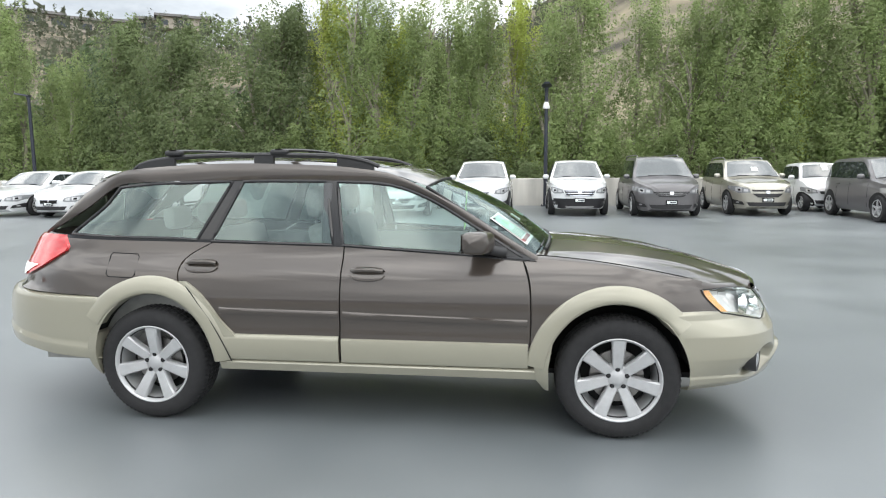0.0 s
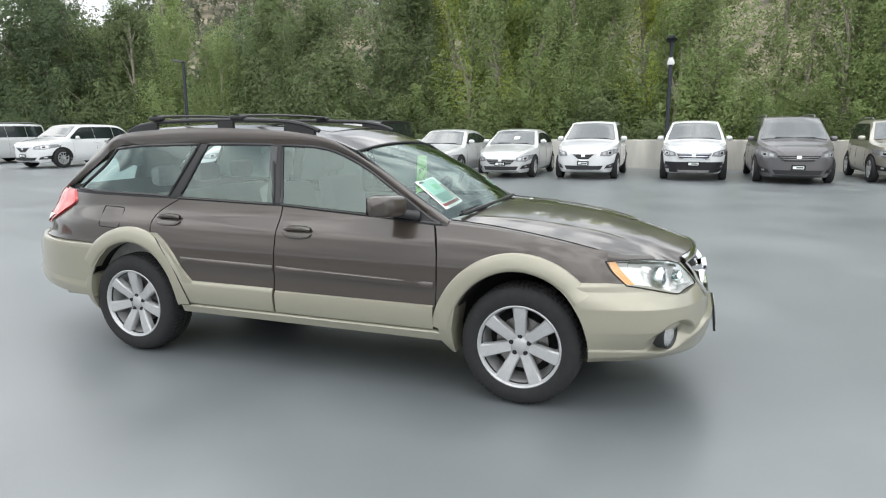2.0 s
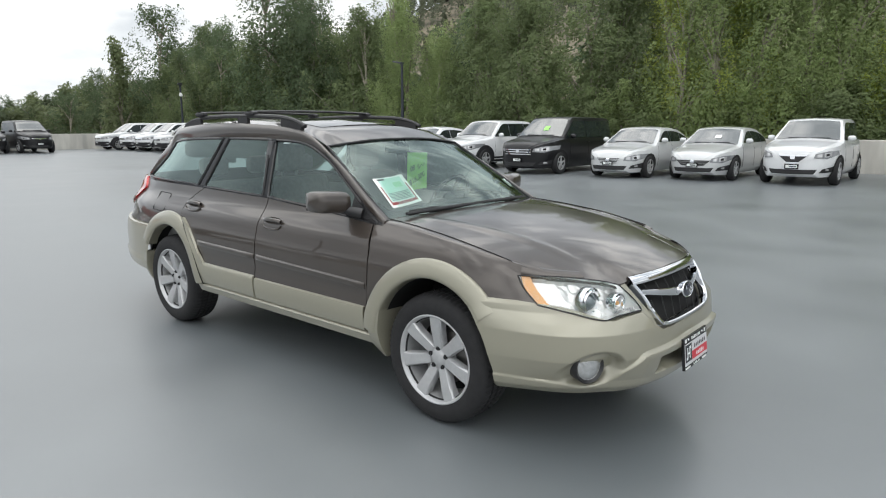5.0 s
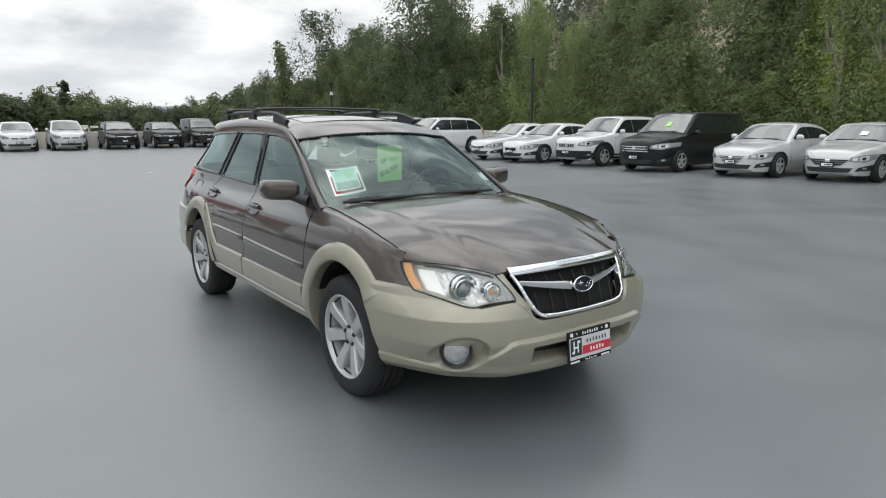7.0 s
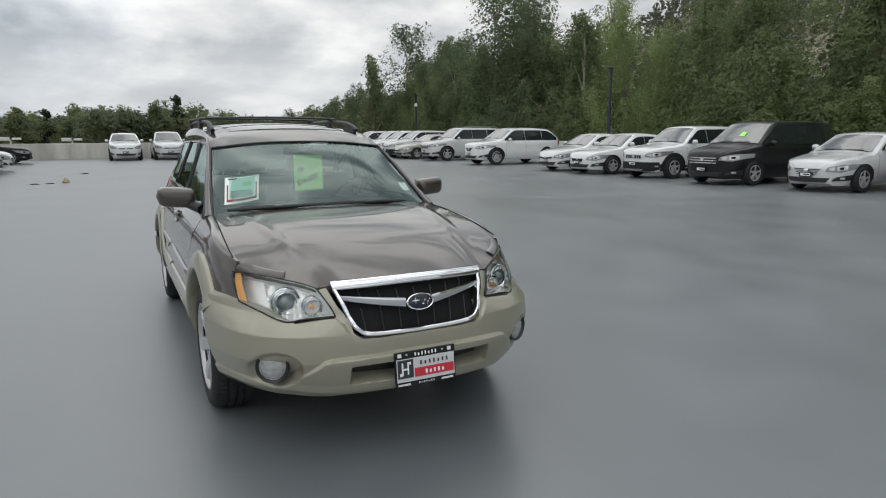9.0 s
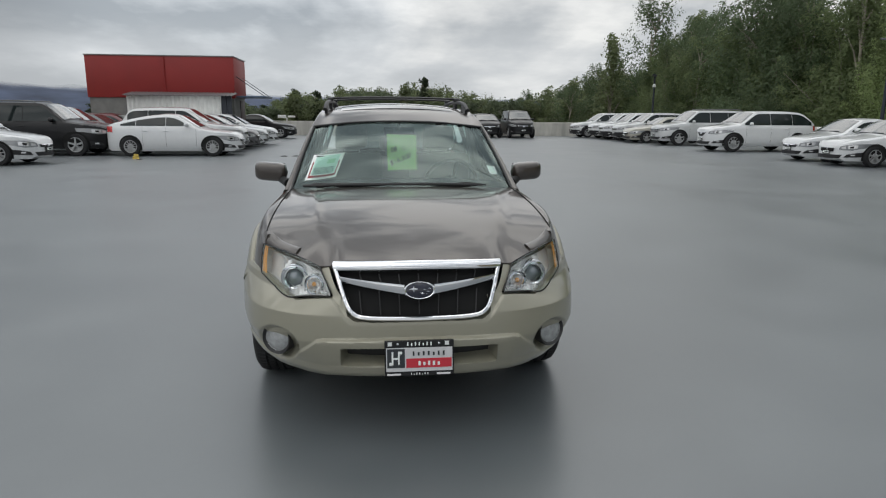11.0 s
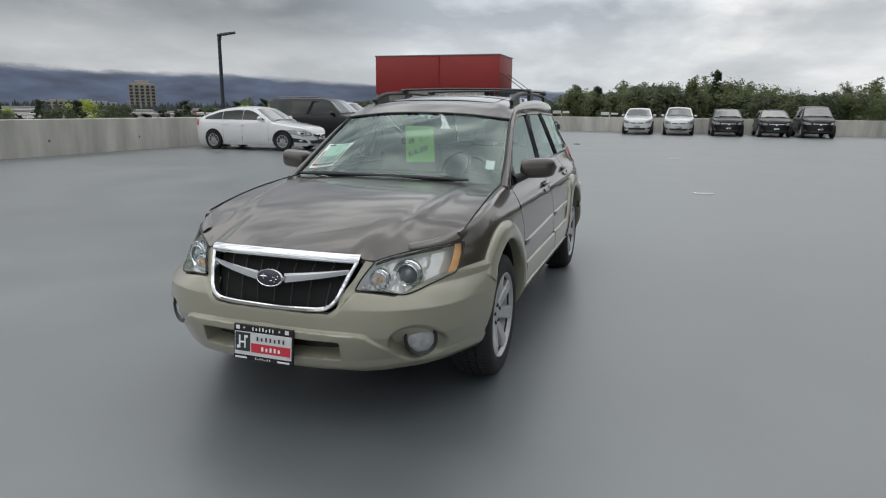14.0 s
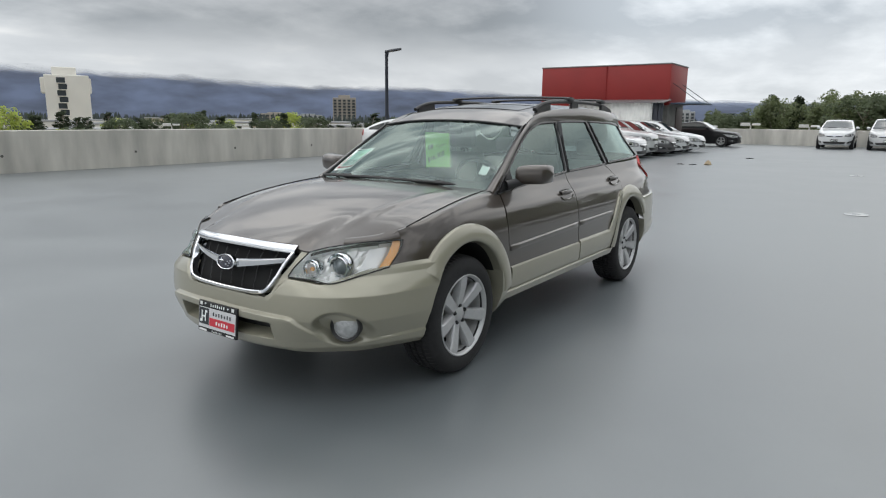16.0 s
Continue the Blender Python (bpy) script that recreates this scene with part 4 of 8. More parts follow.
    c = chart_off(s_y(0.474, 0.700), 0.700, -0.016)
    bmesh.ops.create_icosphere(bm, subdivisions=2, radius=0.011, matrix=Matrix.Translation((c.x - 0.008, c.y * side, c.z)))
    part("turn_bulb", bm, M_AMBER, lamp, "amber turn bulb")

# wheel arch flares
def flare(cx, rx, rz, a0, a1, name, wide, tall):
    """A flat-faced flare round a wheel opening of half axes rx, rz; wide and tall: its width beside and above the wheel."""
    rows = []
    n = 56
    for i in range(n + 1):
        a = radians(a0 + (a1 - a0) * i / n)
        row = []
        for t, o in ((0.02, -0.055), (0.0, 0.006), (0.02, 0.018), (0.08, 0.025), (0.22, 0.0275), (0.60, 0.023), (0.88, 0.017), (0.97, 0.012), (1.0, 0.004), (1.0, -0.01)):
            x, z = cx + (rx + wide * t) * math.cos(a), 0.335 + (rz + tall * t) * math.sin(a)
            row.append(chart_off(s_x(x, z), z, o))
        rows.append(row)
    both(name, rows, M_BEIGE, label="beige wheel arch flare", skirt=0)


flare(1.32, 0.380, 0.413, 38, 171, "front_flare", 0.105, 0.098)
flare(-1.315, 0.384, 0.421, 6, 146, "rear_flare", 0.105, 0.104)
# sills, door cladding, rub strips
def clad_rows(x0, x1, z0, z1, o, n=16):
    return [[chart_off(x, z, oo) for x in np.linspace(x0, x1, n)] for z, oo in ((z0, -0.01), (z0, o), (z0 + 0.02, o + 0.004), (z1 - 0.03, o + 0.004), (z1 - 0.008, o), (z1, 0.0))]


both("sill", [[chart_off(x, z, o) for x in np.linspace(-0.90, 0.90, 24)] for z, o in ((0.300, -0.08), (0.318, -0.005), (0.330, 0.012), (0.376, 0.017), (0.387, 0.004), (0.388, -0.02))], M_BEIGE, label="beige sill", skirt=0)
both("door_cladding", clad_rows(-0.178, 0.853, 0.394, 0.528, 0.012), M_BEIGE, label="beige lower door cladding", skirt=0.012)
rd_clad = []
for z, oo in ((0.394, -0.01), (0.394, 0.012), (0.41, 0.016), (0.46, 0.016), (0.510, 0.016), (0.530, 0.012), (0.540, 0.0)):
    xl = lerp_table([(0.385, -0.826), (0.472, -0.858), (0.54, -0.895)], z)
    rd_clad.append([chart_off(x, z, oo) for x in np.linspace(xl, -0.194, 16)])
both("door_cladding", rd_clad, M_BEIGE, label="beige lower door cladding", skirt=0.012)
for x0, x1, z0, z1 in ((-0.17, 0.85, 0.662, 0.640), (-0.895, -0.196, 0.672, 0.663)):
    rows = []
    for x in np.linspace(x0, x1, 20):
        zc = z0 + (z1 - z0) * (x - x0) / (x1 - x0)
        k = min(1, (x1 - x) / 0.03 + 0.15, (x - x0) / 0.03 + 0.15)
        rows.append([chart_off(x, zc + dz, o * k) for dz, o in ((-0.019, -0.004), (-0.017, 0.008), (-0.006, 0.013), (0.010, 0.013), (0.017, 0.006), (0.019, -0.004))])
    both("rub_strip", rows, M_BROWN, skirt=0)
# lower edge of the rear door that runs beside the flare
both("flare_edge", [[chart_off(s_x(x, z), z, o) for x, z in ((-0.832, 0.385), (-0.867, 0.472), (-0.935, 0.594), (-1.024, 0.716), (-1.08, 0.785), (-1.13, 0.832))] for o in (0.004, 0.013)], M_BEIGE, skirt=0)
# beige corner of the rear door beside the flare
rows = []
for z in np.linspace(0.525, 0.830, 14):
    xs_ = lerp_table([(0.385, -0.825), (0.472, -0.860), (0.594, -0.927), (0.716, -1.016), (0.785, -1.075), (0.832, -1.122)], z)
    xb_ = lerp_table([(0.525, -0.790), (0.545, -0.808), (0.611, -0.875), (0.709, -0.950), (0.775, -1.010), (0.832, -1.095)], z)
    rows.append([chart_off(s_x(x, z), z, o) for x, o in ((xs_ - 0.02, 0.012), (xs_, 0.0155), ((xs_ + xb_) / 2, 0.0155), (xb_ - 0.006, 0.014), (xb_, 0.0))])
both("door_corner_cladding", rows, M_BEIGE, label="beige corner of the rear door", skirt=0)
# shut line of the rear door beside the flare
for side in (-1, 1):
    bm = bmesh.new()
    pts = [chart_off(s_x(x, z), z, o) for x, z, o in ((-0.826, 0.385, 0.020), (-0.861, 0.472, 0.020), (-0.928, 0.594, 0.019), (-1.017, 0.716, 0.018), (-1.076, 0.785, 0.015), (-1.126, 0.835, 0.006))]
    add_tube(bm, curve_pts([(p.x, p.y * side, p.z) for p in pts], 20), 0.0035, 5)
    part("shut_line", bm, M_GAP, wagon, "dark rear door shut line")
# handles
for hx, hz in ((-0.035, 0.888), (-1.02, 0.918)):
    obs = []
    for side in (-1, 1):
        bm = bmesh.new()
        rows = []
        for x in np.linspace(-0.10, 0.10, 16):
            e = math.sqrt(max(0, 1 - (abs(x) / 0.1005) ** 2.6))
            rows.append([chart_off(hx + x, hz + dz * (0.25 + 0.75 * e), o) for dz, o in ((-0.043, -0.001), (-0.040, 0.010), (-0.034, 0.011), (-0.029, 0.001), (0.0, 0.0006), (0.022, 0.001), (0.030, 0.010), (0.034, -0.001))])
        add_grid(bm, mirror_rows(rows, side))
        handle = part("door_handle", bm, M_BROWN, wagon)
        bm = bmesh.new()
        rows = []
        for x in np.linspace(-0.074, 0.074, 12):
            e = math.sqrt(max(0.02, 1 - (abs(x) / 0.075) ** 2.4))
            rows.append([chart_off(hx + x, hz - 0.004 + dz * e, 0.0022) for dz in (-0.025, -0.01, 0.012)])
        add_grid(bm, mirror_rows(rows, side))
        part("handle_recess", bm, M_BROWN, handle, "finger recess")
        bm = bmesh.new()
        add_tube(bm, [Vector((p.x, p.y * side, p.z)) for p in [chart_off(hx + x, hz + 0.010, 0.026 - 0.016 * (abs(x) / 0.085) ** 4) for x in np.linspace(-0.085, 0.085, 11)]], 0.013, 8)
        part("grip", bm, M_BROWN, handle)
# fuel flap on the right side only
bm = bmesh.new()
line = [Vector((p.x, -p.y, p.z)) for p in [chart_off(s_x(x, z), z, 0.0015) for x, z in ((-1.60, 0.98), (-1.44, 0.975), (-1.425, 0.96), (-1.425, 0.86), (-1.44, 0.845), (-1.59, 0.85), (-1.605, 0.865), (-1.61, 0.965), (-1.60, 0.98))]]
add_tube(bm, line, 0.0028, 5)
part("fuel_flap_seam", bm, M_GAP, wagon, "fuel flap shut line")

# rear bumper and tail lamps
rows = []
NZ = 22
sA = s_x(-1.70, 0.55)
for j in range(NZ + 1):
    v = j / NZ
    row = []
    for i in range(41):
        s = sA + (XR - LR - sA) * i / 40
        y = chart(s, 0.6).y
        zt = lerp_table([(0.0, 0.775), (0.6, 0.770), (0.72, 0.758), (0.80, 0.745), (0.86, 0.738)], y)
        zb = lerp_table([(0.0, 0.49), (0.6, 0.47), (0.78, 0.41), (0.86, 0.365)], y)
        z = zb + (zt - zb) * v
        ss = s
        if i < 6:
            zz = min(z, 0.70)
            xa = -1.315 - 0.366 * math.sqrt(max(1 - ((zz - ARCH_R[1]) / 0.425) ** 2, 0))
            ss = s + (s_x(xa, z) - s) * (1 - i / 6) ** 1.5
        o = 0.016 - 0.03 * max(0, (v - 0.93) / 0.07) ** 2 + 0.012 * max(0, min(1, (zb + 0.075 - z) / 0.012))
        row.append(chart_off(ss, z, o))
    rows.append(row)
rows = [[p + Vector((0.05, -0.03 if p.y > 0.05 else 0, 0)) for p in rows[0]]] + rows
bm = bmesh.new()
for side in (-1, 1):
    add_grid(bm, mirror_rows(rows, side))
part("rear_bumper", bm, M_BEIGE, wagon, "beige rear bumper", weld=0.003)
tl = panel_rows([(s_ry(0.46, 0.80), 0.80), (s_x(-2.235, 0.825), 0.825), (s_x(-2.075, 0.888), 0.888), (s_x(-1.925, 0.980), 0.980)], [(s_ry(0.50, 1.068), 1.068), (s_x(-2.05, 1.072), 1.072), (s_x(-1.95, 1.072), 1.072)],
                [(s_ry(0.46, 0.80), 0.80), (s_ry(0.47, 0.93), 0.93), (s_ry(0.50, 1.068), 1.068)], X((-1.925, 0.980), (-1.915, 1.01), (-1.95, 1.072)), 18, 10, 0.014)
tails = both("tail_lamp", tl, M_RED, label="red tail lamp with a clear lower corner", skirt=0.02)
tw = panel_rows(X((-2.30, 0.822), (-2.235, 0.832)), X((-2.30, 0.900), (-2.09, 0.897)), X((-2.30, 0.822), (-2.30, 0.900)), X((-2.235, 0.832), (-2.09, 0.897)), 6, 4, 0.019)
for side, t in zip((-1, 1), tails):
    bm = bmesh.new()
    add_grid(bm, mirror_rows(tw, side))
    part("reversing_lens", bm, M_PAPER, t, "clear lower lens")

# mud flaps
for fwd, back in (([(0.255, 0.968), (0.40, 0.962), (0.54, 0.985)], [(0.255, 0.944), (0.33, 0.890), (0.41, 0.880), (0.54, 0.945)]),
                  ([(0.255, -1.672), (0.40, -1.668), (0.52, -1.640)], [(0.255, -1.690), (0.33, -1.718), (0.43, -1.724), (0.52, -1.690)])):
    for side in (-1, 1):
        bm = bmesh.new()
        rows = []
        for z in np.linspace(0.255, fwd[-1][0], 9):
            x0, x1, y1 = lerp_table(back, z), lerp_table(fwd, z), half_w(z) + 0.020
            rows.append([(x0 + 0.01, side * 0.66, z), (x0, side * (y1 - 0.02), z), (x0 + 0.004, side * (y1 - 0.004), z), (x0 + 0.014, side * y1, z), (x1, side * y1, z), (x1 + 0.002, side * (y1 - 0.02), z), (x1, side * 0.66, z)])
        vs = add_grid(bm, rows, close_u=True)
        bm.faces.new(vs[0])
        part("mud_flap", bm, M_BEIGE, wagon, "beige mud flap")

# dark inner body behind the shut lines, wheel houses and underside
bm = bmesh.new()
for side in (-1, 1):
    for x0, x1, zt in ((-0.90, 0.90, 1.0), (1.76, 2.0, 0.60)):
        rows = [[Vector((lambda p: (p.x, p.y * side, p.z))(chart_off(s_x(x, z), z, -0.022))) for x in np.linspace(x0, x1, 20)] for z in np.linspace(0.325 if x0 < 0 else 0.34, zt, 10)]
        add_grid(bm, rows)
add_box(bm, (-2.05, -0.48, 0.25), (1.95, 0.48, 0.28))
add_box(bm, (-0.97, -0.70, 0.305), (0.92, 0.70, 0.34))
for c in (ARCH_F, ARCH_R):
    for side in (-1, 1):
        rows = []
        for i in range(25):
            a = radians(6 + 168 * i / 24)
            rows.append([(c[0] + 0.394 * math.cos(a), side * 0.815, c[1] + 0.414 * math.sin(a)), (c[0] + 0.394 * math.cos(a), side * 0.50, c[1] + 0.414 * math.sin(a)), (c[0], side * 0.49, c[1])])
        add_grid(bm, rows)
part("underbody", bm, M_GAP, wagon, "dark underside and wheel housings")

# mirrors
for side in (-1, 1):
    bm = bmesh.new()
    n, rows = 18, []
    for i in range(n + 1):
        u = i / n
        y = 0.752 + 0.222 * u
        k = (1 - abs(2 * u - 1) ** 5.0) ** 0.40 if 0 < u < 1 else 0.02
        ring = []
        for q in range(20):
            a = 2 * math.pi * q / 20
            cx, cz = math.cos(a), math.sin(a)
            rx = (0.085 if cx > 0 else 0.055) * k
            ring.append((0.60 - 0.05 * u + rx * math.copysign(abs(cx) ** 0.6, cx), side * y, 1.066 + 0.012 * u + 0.062 * k * math.copysign(abs(cz) ** 0.5, cz)))
        rows.append(ring)
    add_grid(bm, rows, close_u=True)
    mirror = part("side_mirror", bm, M_BROWN, wagon, "brown door mirror", smooth=75)
    bm = bmesh.new()
    add_grid(bm, [[(0.548 - 0.05 * (y - 0.75) / 0.22, side * y, z) for y in np.linspace(0.775, 0.950, 8)] for z in np.linspace(1.022, 1.122, 5)])
    part("mirror_glass", bm, M_CHROME, mirror, "mirror glass")
    bm = bmesh.new()
    add_tube(bm, [(0.72, side * 0.735, 1.005), (0.66, side * 0.775, 1.02), (0.61, side * 0.81, 1.035)], [0.032, 0.027, 0.025], 10)
    part("mirror_foot", bm, M_BLACK, mirror, "black mirror foot")

# roof rails and cross bars
RAIL = [(-0.02, 0.537, 1.480), (-0.07, 0.536, 1.500), (-0.14, 0.534, 1.520), (-0.26, 0.532, 1.538), (-0.45, 0.53, 1.547), (-0.75, 0.528, 1.552), (-1.05, 0.526, 1.550), (-1.28, 0.522, 1.540), (-1.44, 0.518, 1.520), (-1.53, 0.516, 1.496), (-1.57, 0.515, 1.470)]
for side in (-1, 1):
    bm = bmesh.new()
    pts = curve_pts([(x, y * side, z) for x, y, z in RAIL], 40)
    add_tube(bm, pts, [0.017 if 3 < i < 37 else 0.016 for i in range(41)], 8, 0.85)
    # plinth under the rail, with two slots
    for x0, x1 in ((-0.27, -0.05), (-0.78, -0.66), (-1.53, -1.29)):
        rows = []
        for x in np.linspace(x0, x1, 9):
            zt = smooth_table([(-p[0], p[2]) for p in RAIL], -x)
            zb = min(smooth_table([(-p[0], p[2]) for p in ROOF_EDGE], -x) - 0.006, zt - 0.004)
            rows.append([(x, side * 0.520, zb), (x, side * 0.545, zb), (x, side * 0.542, zt), (x, side * 0.522, zt)])
        vs = add_grid(bm, rows, close_u=True)
        bm.faces.new(vs[0]); bm.faces.new(vs[-1])
    part("roof_rail", bm, M_BLACK, wagon, "black roof rail")
for x in (-0.62, -1.29):
    bm = bmesh.new()
    rows = []
    for i in range(21):
        y = -0.55 + 1.10 * i / 20
        z = 1.578 + 0.010 * (1 - (y / 0.55) ** 2)
        rows.append([(x + 0.028 * math.cos(a), y, z + 0.009 * math.sin(a)) for a in [2 * math.pi * k / 10 for k in range(10)]])
    add_grid(bm, rows, close_u=True)
    bar = part("cross_bar", bm, M_BLACK, wagon, "black cross bar")
    for side in (-1, 1):
        bm = bmesh.new()
        add_box(bm, (x - 0.060, side * 0.53 - 0.026, 1.550), (x + 0.050, side * 0.53 + 0.028, 1.584), 0.016)
        part("bar_foot", bm, M_BLACK, bar)

# wheels
def wheel_mesh(parent, c, side, steer=0.0):
    at = Matrix.Translation((c[0], side * 0.842, c[1])) @ pose(0, 0, 0, 0, 0, steer + (180 if side < 0 else 0))
    hub = at
    bm = bmesh.new()
    prof = [(0.220, -0.215), (0.245, -0.222), (0.30, -0.218), (0.325, -0.205), (0.334, -0.18), (0.336, -0.155), (0.327, -0.153), (0.327, -0.143), (0.337, -0.14), (0.337, -0.118), (0.327, -0.116), (0.327, -0.104), (0.337, -0.102), (0.336, -0.075), (0.327, -0.073), (0.327, -0.063), (0.335, -0.06), (0.333, -0.04), (0.324, -0.015), (0.30, 0.002), (0.27, 0.006), (0.240, 0.002), (0.228, -0.004), (0.216, -0.016), (0.208, -0.03)]
    add_lathe(bm, prof, 144)
    for v in bm.verts:  # tread blocks and grooves
        r = math.hypot(v.co.x, v.co.z)
        if r > 0.320:
            k = int(round((math.atan2(v.co.z, v.co.x) / (2 * math.pi) * 144)))
            f = (r - (0.006 if k % 2 else 0.0)) / r
            v.co.x, v.co.z = v.co.x * f, v.co.z * f
    bmesh.ops.transform(bm, matrix=hub, verts=bm.verts)
    tyre = part("wheel", bm, M_TYRE, parent, "alloy wheel with a black tyre", recalc=True)
    bm = bmesh.new()
    add_lathe(bm, [(0.225, -0.03), (0.232, -0.012), (0.231, 0.000), (0.226, 0.002), (0.218, -0.004), (0.211, -0.030), (0.205, -0.07), (0.196, -0.16), (0.19, -0.2)], 64)
    bmesh.ops.transform(bm, matrix=hub, verts=bm.verts)
    part("rim", bm, M_ALLOY, tyre, "silver alloy rim")
    for k in range(7):
        bm = bmesh.new()
        rows = []
        for i in range(9):
            r = 0.052 + (0.218 - 0.052) * i / 8
            w = lerp_table([(0.05, 0.028), (0.09, 0.030), (0.16, 0.034), (0.22, 0.040)], r)
            h = lerp_table([(0.05, -0.036), (0.09, -0.028), (0.16, -0.012), (0.22, -0.007)], r)
            rows.append([(-w, h - 0.045, r), (-w, h - 0.008, r), (-w * 0.80, h, r), (w * 0.80, h, r), (w, h - 0.008, r), (w, h - 0.045, r)])
        add_grid(bm, rows)
        bmesh.ops.rotate(bm, verts=bm.verts, cent=(0, 0, 0), matrix=Matrix.Rotation(2 * math.pi * k / 7, 3, "Y"))
        bmesh.ops.transform(bm, matrix=hub, verts=bm.verts)
        part("spoke", bm, M_ALLOY, tyre)
    bm = bmesh.new()
    add_lathe(bm, [(0.080, -0.085), (0.078, -0.050), (0.072, -0.040), (0.046, -0.039), (0.037, -0.034), (0.033, -0.031), (0.0004, -0.030)], 40)
    bmesh.ops.transform(bm, matrix=hub, verts=bm.verts)
    part("hub_cap", bm, M_ALLOY, tyre)
    for k in range(5):
        a = 2 * math.pi * k / 5 + 0.3
        bm = bmesh.new()
        add_lathe(bm, [(0.014, -0.044), (0.014, -0.036), (0.012, -0.034), (0.0095, -0.034), (0.0085, -0.028), (0.0004, -0.0275)], 12)
        bmesh.ops.translate(bm, verts=bm.verts, vec=(0.052 * math.cos(a), 0.0, 0.052 * math.sin(a)))
        bmesh.ops.transform(bm, matrix=hub, verts=bm.verts)
        part("wheel_nut", bm, M_GLOSSBLACK, tyre, "dark wheel nut")
    bm = bmesh.new()
    add_lathe(bm, [(0.06, -0.09), (0.145, -0.09), (0.145, -0.105), (0.06, -0.105)], 40)
    bmesh.ops.transform(bm, matrix=hub, verts=bm.verts)
    part("brake_disc", bm, M_DISC, tyre, "steel brake disc")
    bm = bmesh.new()
    add_lathe(bm, [(0.19, -0.14), (0.0004, -0.14)], 32)
    bmesh.ops.transform(bm, matrix=hub, verts=bm.verts)
    part("backing_plate", bm, M_GAP, tyre, "dark brake backing plate")


for c in (ARCH_F, ARCH_R):
    for side in (-1, 1):
        wheel_mesh(wagon, c, side)

# dealer plate: bars in place of lettering, no brand
PL = Matrix.Translation((2.328, -0.006, 0.404)) @ pose(0, 0, 0, 0, -6, 0)


def plate_box(name, y0, y1, z0, z1, x0, x1, material, parent, label="", bevel=0.0):
    bm = bmesh.new()
    add_box(bm, (x0, y0, z0), (x1, y1, z1), bevel)
    bmesh.ops.transform(bm, matrix=PL, verts=bm.verts)
    return part(name, bm, material, parent, label, smooth=0)


plate = plate_box("plate_holder", -0.152, 0.152, -0.079, 0.079, -0.012, 0.002, M_GLOSSBLACK, wagon, "black dealer plate frame with white and red card", 0.003)
plate_box("card", -0.145, 0.145, -0.058, 0.047, 0.002, 0.004, M_PLATECARD, plate, "white card")
plate_box("emblem_field", -0.141, -0.064, -0.041, 0.043, 0.004, 0.0055, M_INK, plate, "black square")
plate_box("red_field", -0.058, 0.141, -0.042, -0.001, 0.004, 0.0055, M_SIGNRED, plate, "red bar")
for y0, y1, z0, z1 in ((-0.122, -0.114, -0.028, 0.030), (-0.114, -0.094, -0.004, 0.004), (-0.094, -0.087, -0.026, 0.032), (-0.132, -0.122, -0.030, -0.016), (-0.087, -0.076, 0.020, 0.032)):
    plate_box("emblem_stroke", y0, y1, z0, z1, 0.0055, 0.0065, M_PAPER, plate)
# a row of short bars for each line of lettering: count, middle, bar width, pitch, foot, head
for count, mid_y, bw, pitch, z0, z1, m_ in ((7, 0.040, 0.008, 0.022, 0.012, 0.031, M_INK), (5, 0.042, 0.010, 0.021, -0.032, -0.013, M_PAPER), (7, 0.0, 0.006, 0.017, 0.056, 0.071, M_PAPER), (7, 0.0, 0.004, 0.012, -0.074, -0.066, M_PAPER)):
    for i in range(count):
        y0 = mid_y + (i - (count - 1) / 2) * pitch
        plate_box("letter_bar", y0 - bw / 2, y0 + bw / 2, z0, z1 - (0.004 if i % 3 == 1 else 0), 0.0055 if z0 > -0.05 and z1 < 0.05 else 0.002, 0.0065 if z0 > -0.05 and z1 < 0.05 else 0.004, m_, plate)
for y0 in (-0.142, 0.076):
    plate_box("frame_tab", y0, y0 + 0.060, -0.075, -0.067, 0.002, 0.004, M_WHITEPLASTIC, plate)
for y0 in (-0.138, 0.112):
    plate_box("frame_mark", y0, y0 + 0.018, 0.056, 0.073, 0.002, 0.004, M_WHITEPLASTIC, plate)
for y0 in (-0.095, 0.085):
    bm = bmesh.new()
    add_lathe(bm, [(0.006, 0.0), (0.005, 0.004), (0.0004, 0.005)], 12)
    bmesh.ops.transform(bm, matrix=PL @ Matrix.Translation((0.002, y0, 0.065)) @ pose(0, 0, 0, 0, 0, -90), verts=bm.verts)
    part("screw", bm, M_CHROME, plate)

# cabin
def seat(x, y, w, back_h, tilt=0.22):
    st = part("seat", (lambda b: (add_box(b, (x - 0.28, y - w / 2, 0.50), (x + 0.24, y + w / 2, 0.66), 0.06), b)[1])(bmesh.new()), M_SEAT, wagon, "grey cloth seat")
    bm = bmesh.new()
    add_box(bm, (x - 0.40, y - w / 2, 0.62), (x - 0.26, y + w / 2, 0.62 + back_h), 0.05)
    for v in bm.verts:
        v.co.x -= (v.co.z - 0.62) * tilt
    part("backrest", bm, M_SEAT, st)
    return st


for y in (-0.36, 0.36):
    st = seat(0.05, y, 0.50, 0.52)
    bm = bmesh.new()
    add_box(bm, (-0.50, y - 0.13, 1.17), (-0.40, y + 0.13, 1.36), 0.045)
    add_tube(bm, [(-0.45, y - 0.06, 1.10), (-0.45, y - 0.06, 1.2)], 0.008, 6)
    add_tube(bm, [(-0.45, y + 0.06, 1.10), (-0.45, y + 0.06, 1.2)], 0.008, 6)
    part("headrest", bm, M_SEAT, st)
st = seat(-0.85, 0, 1.24, 0.44)
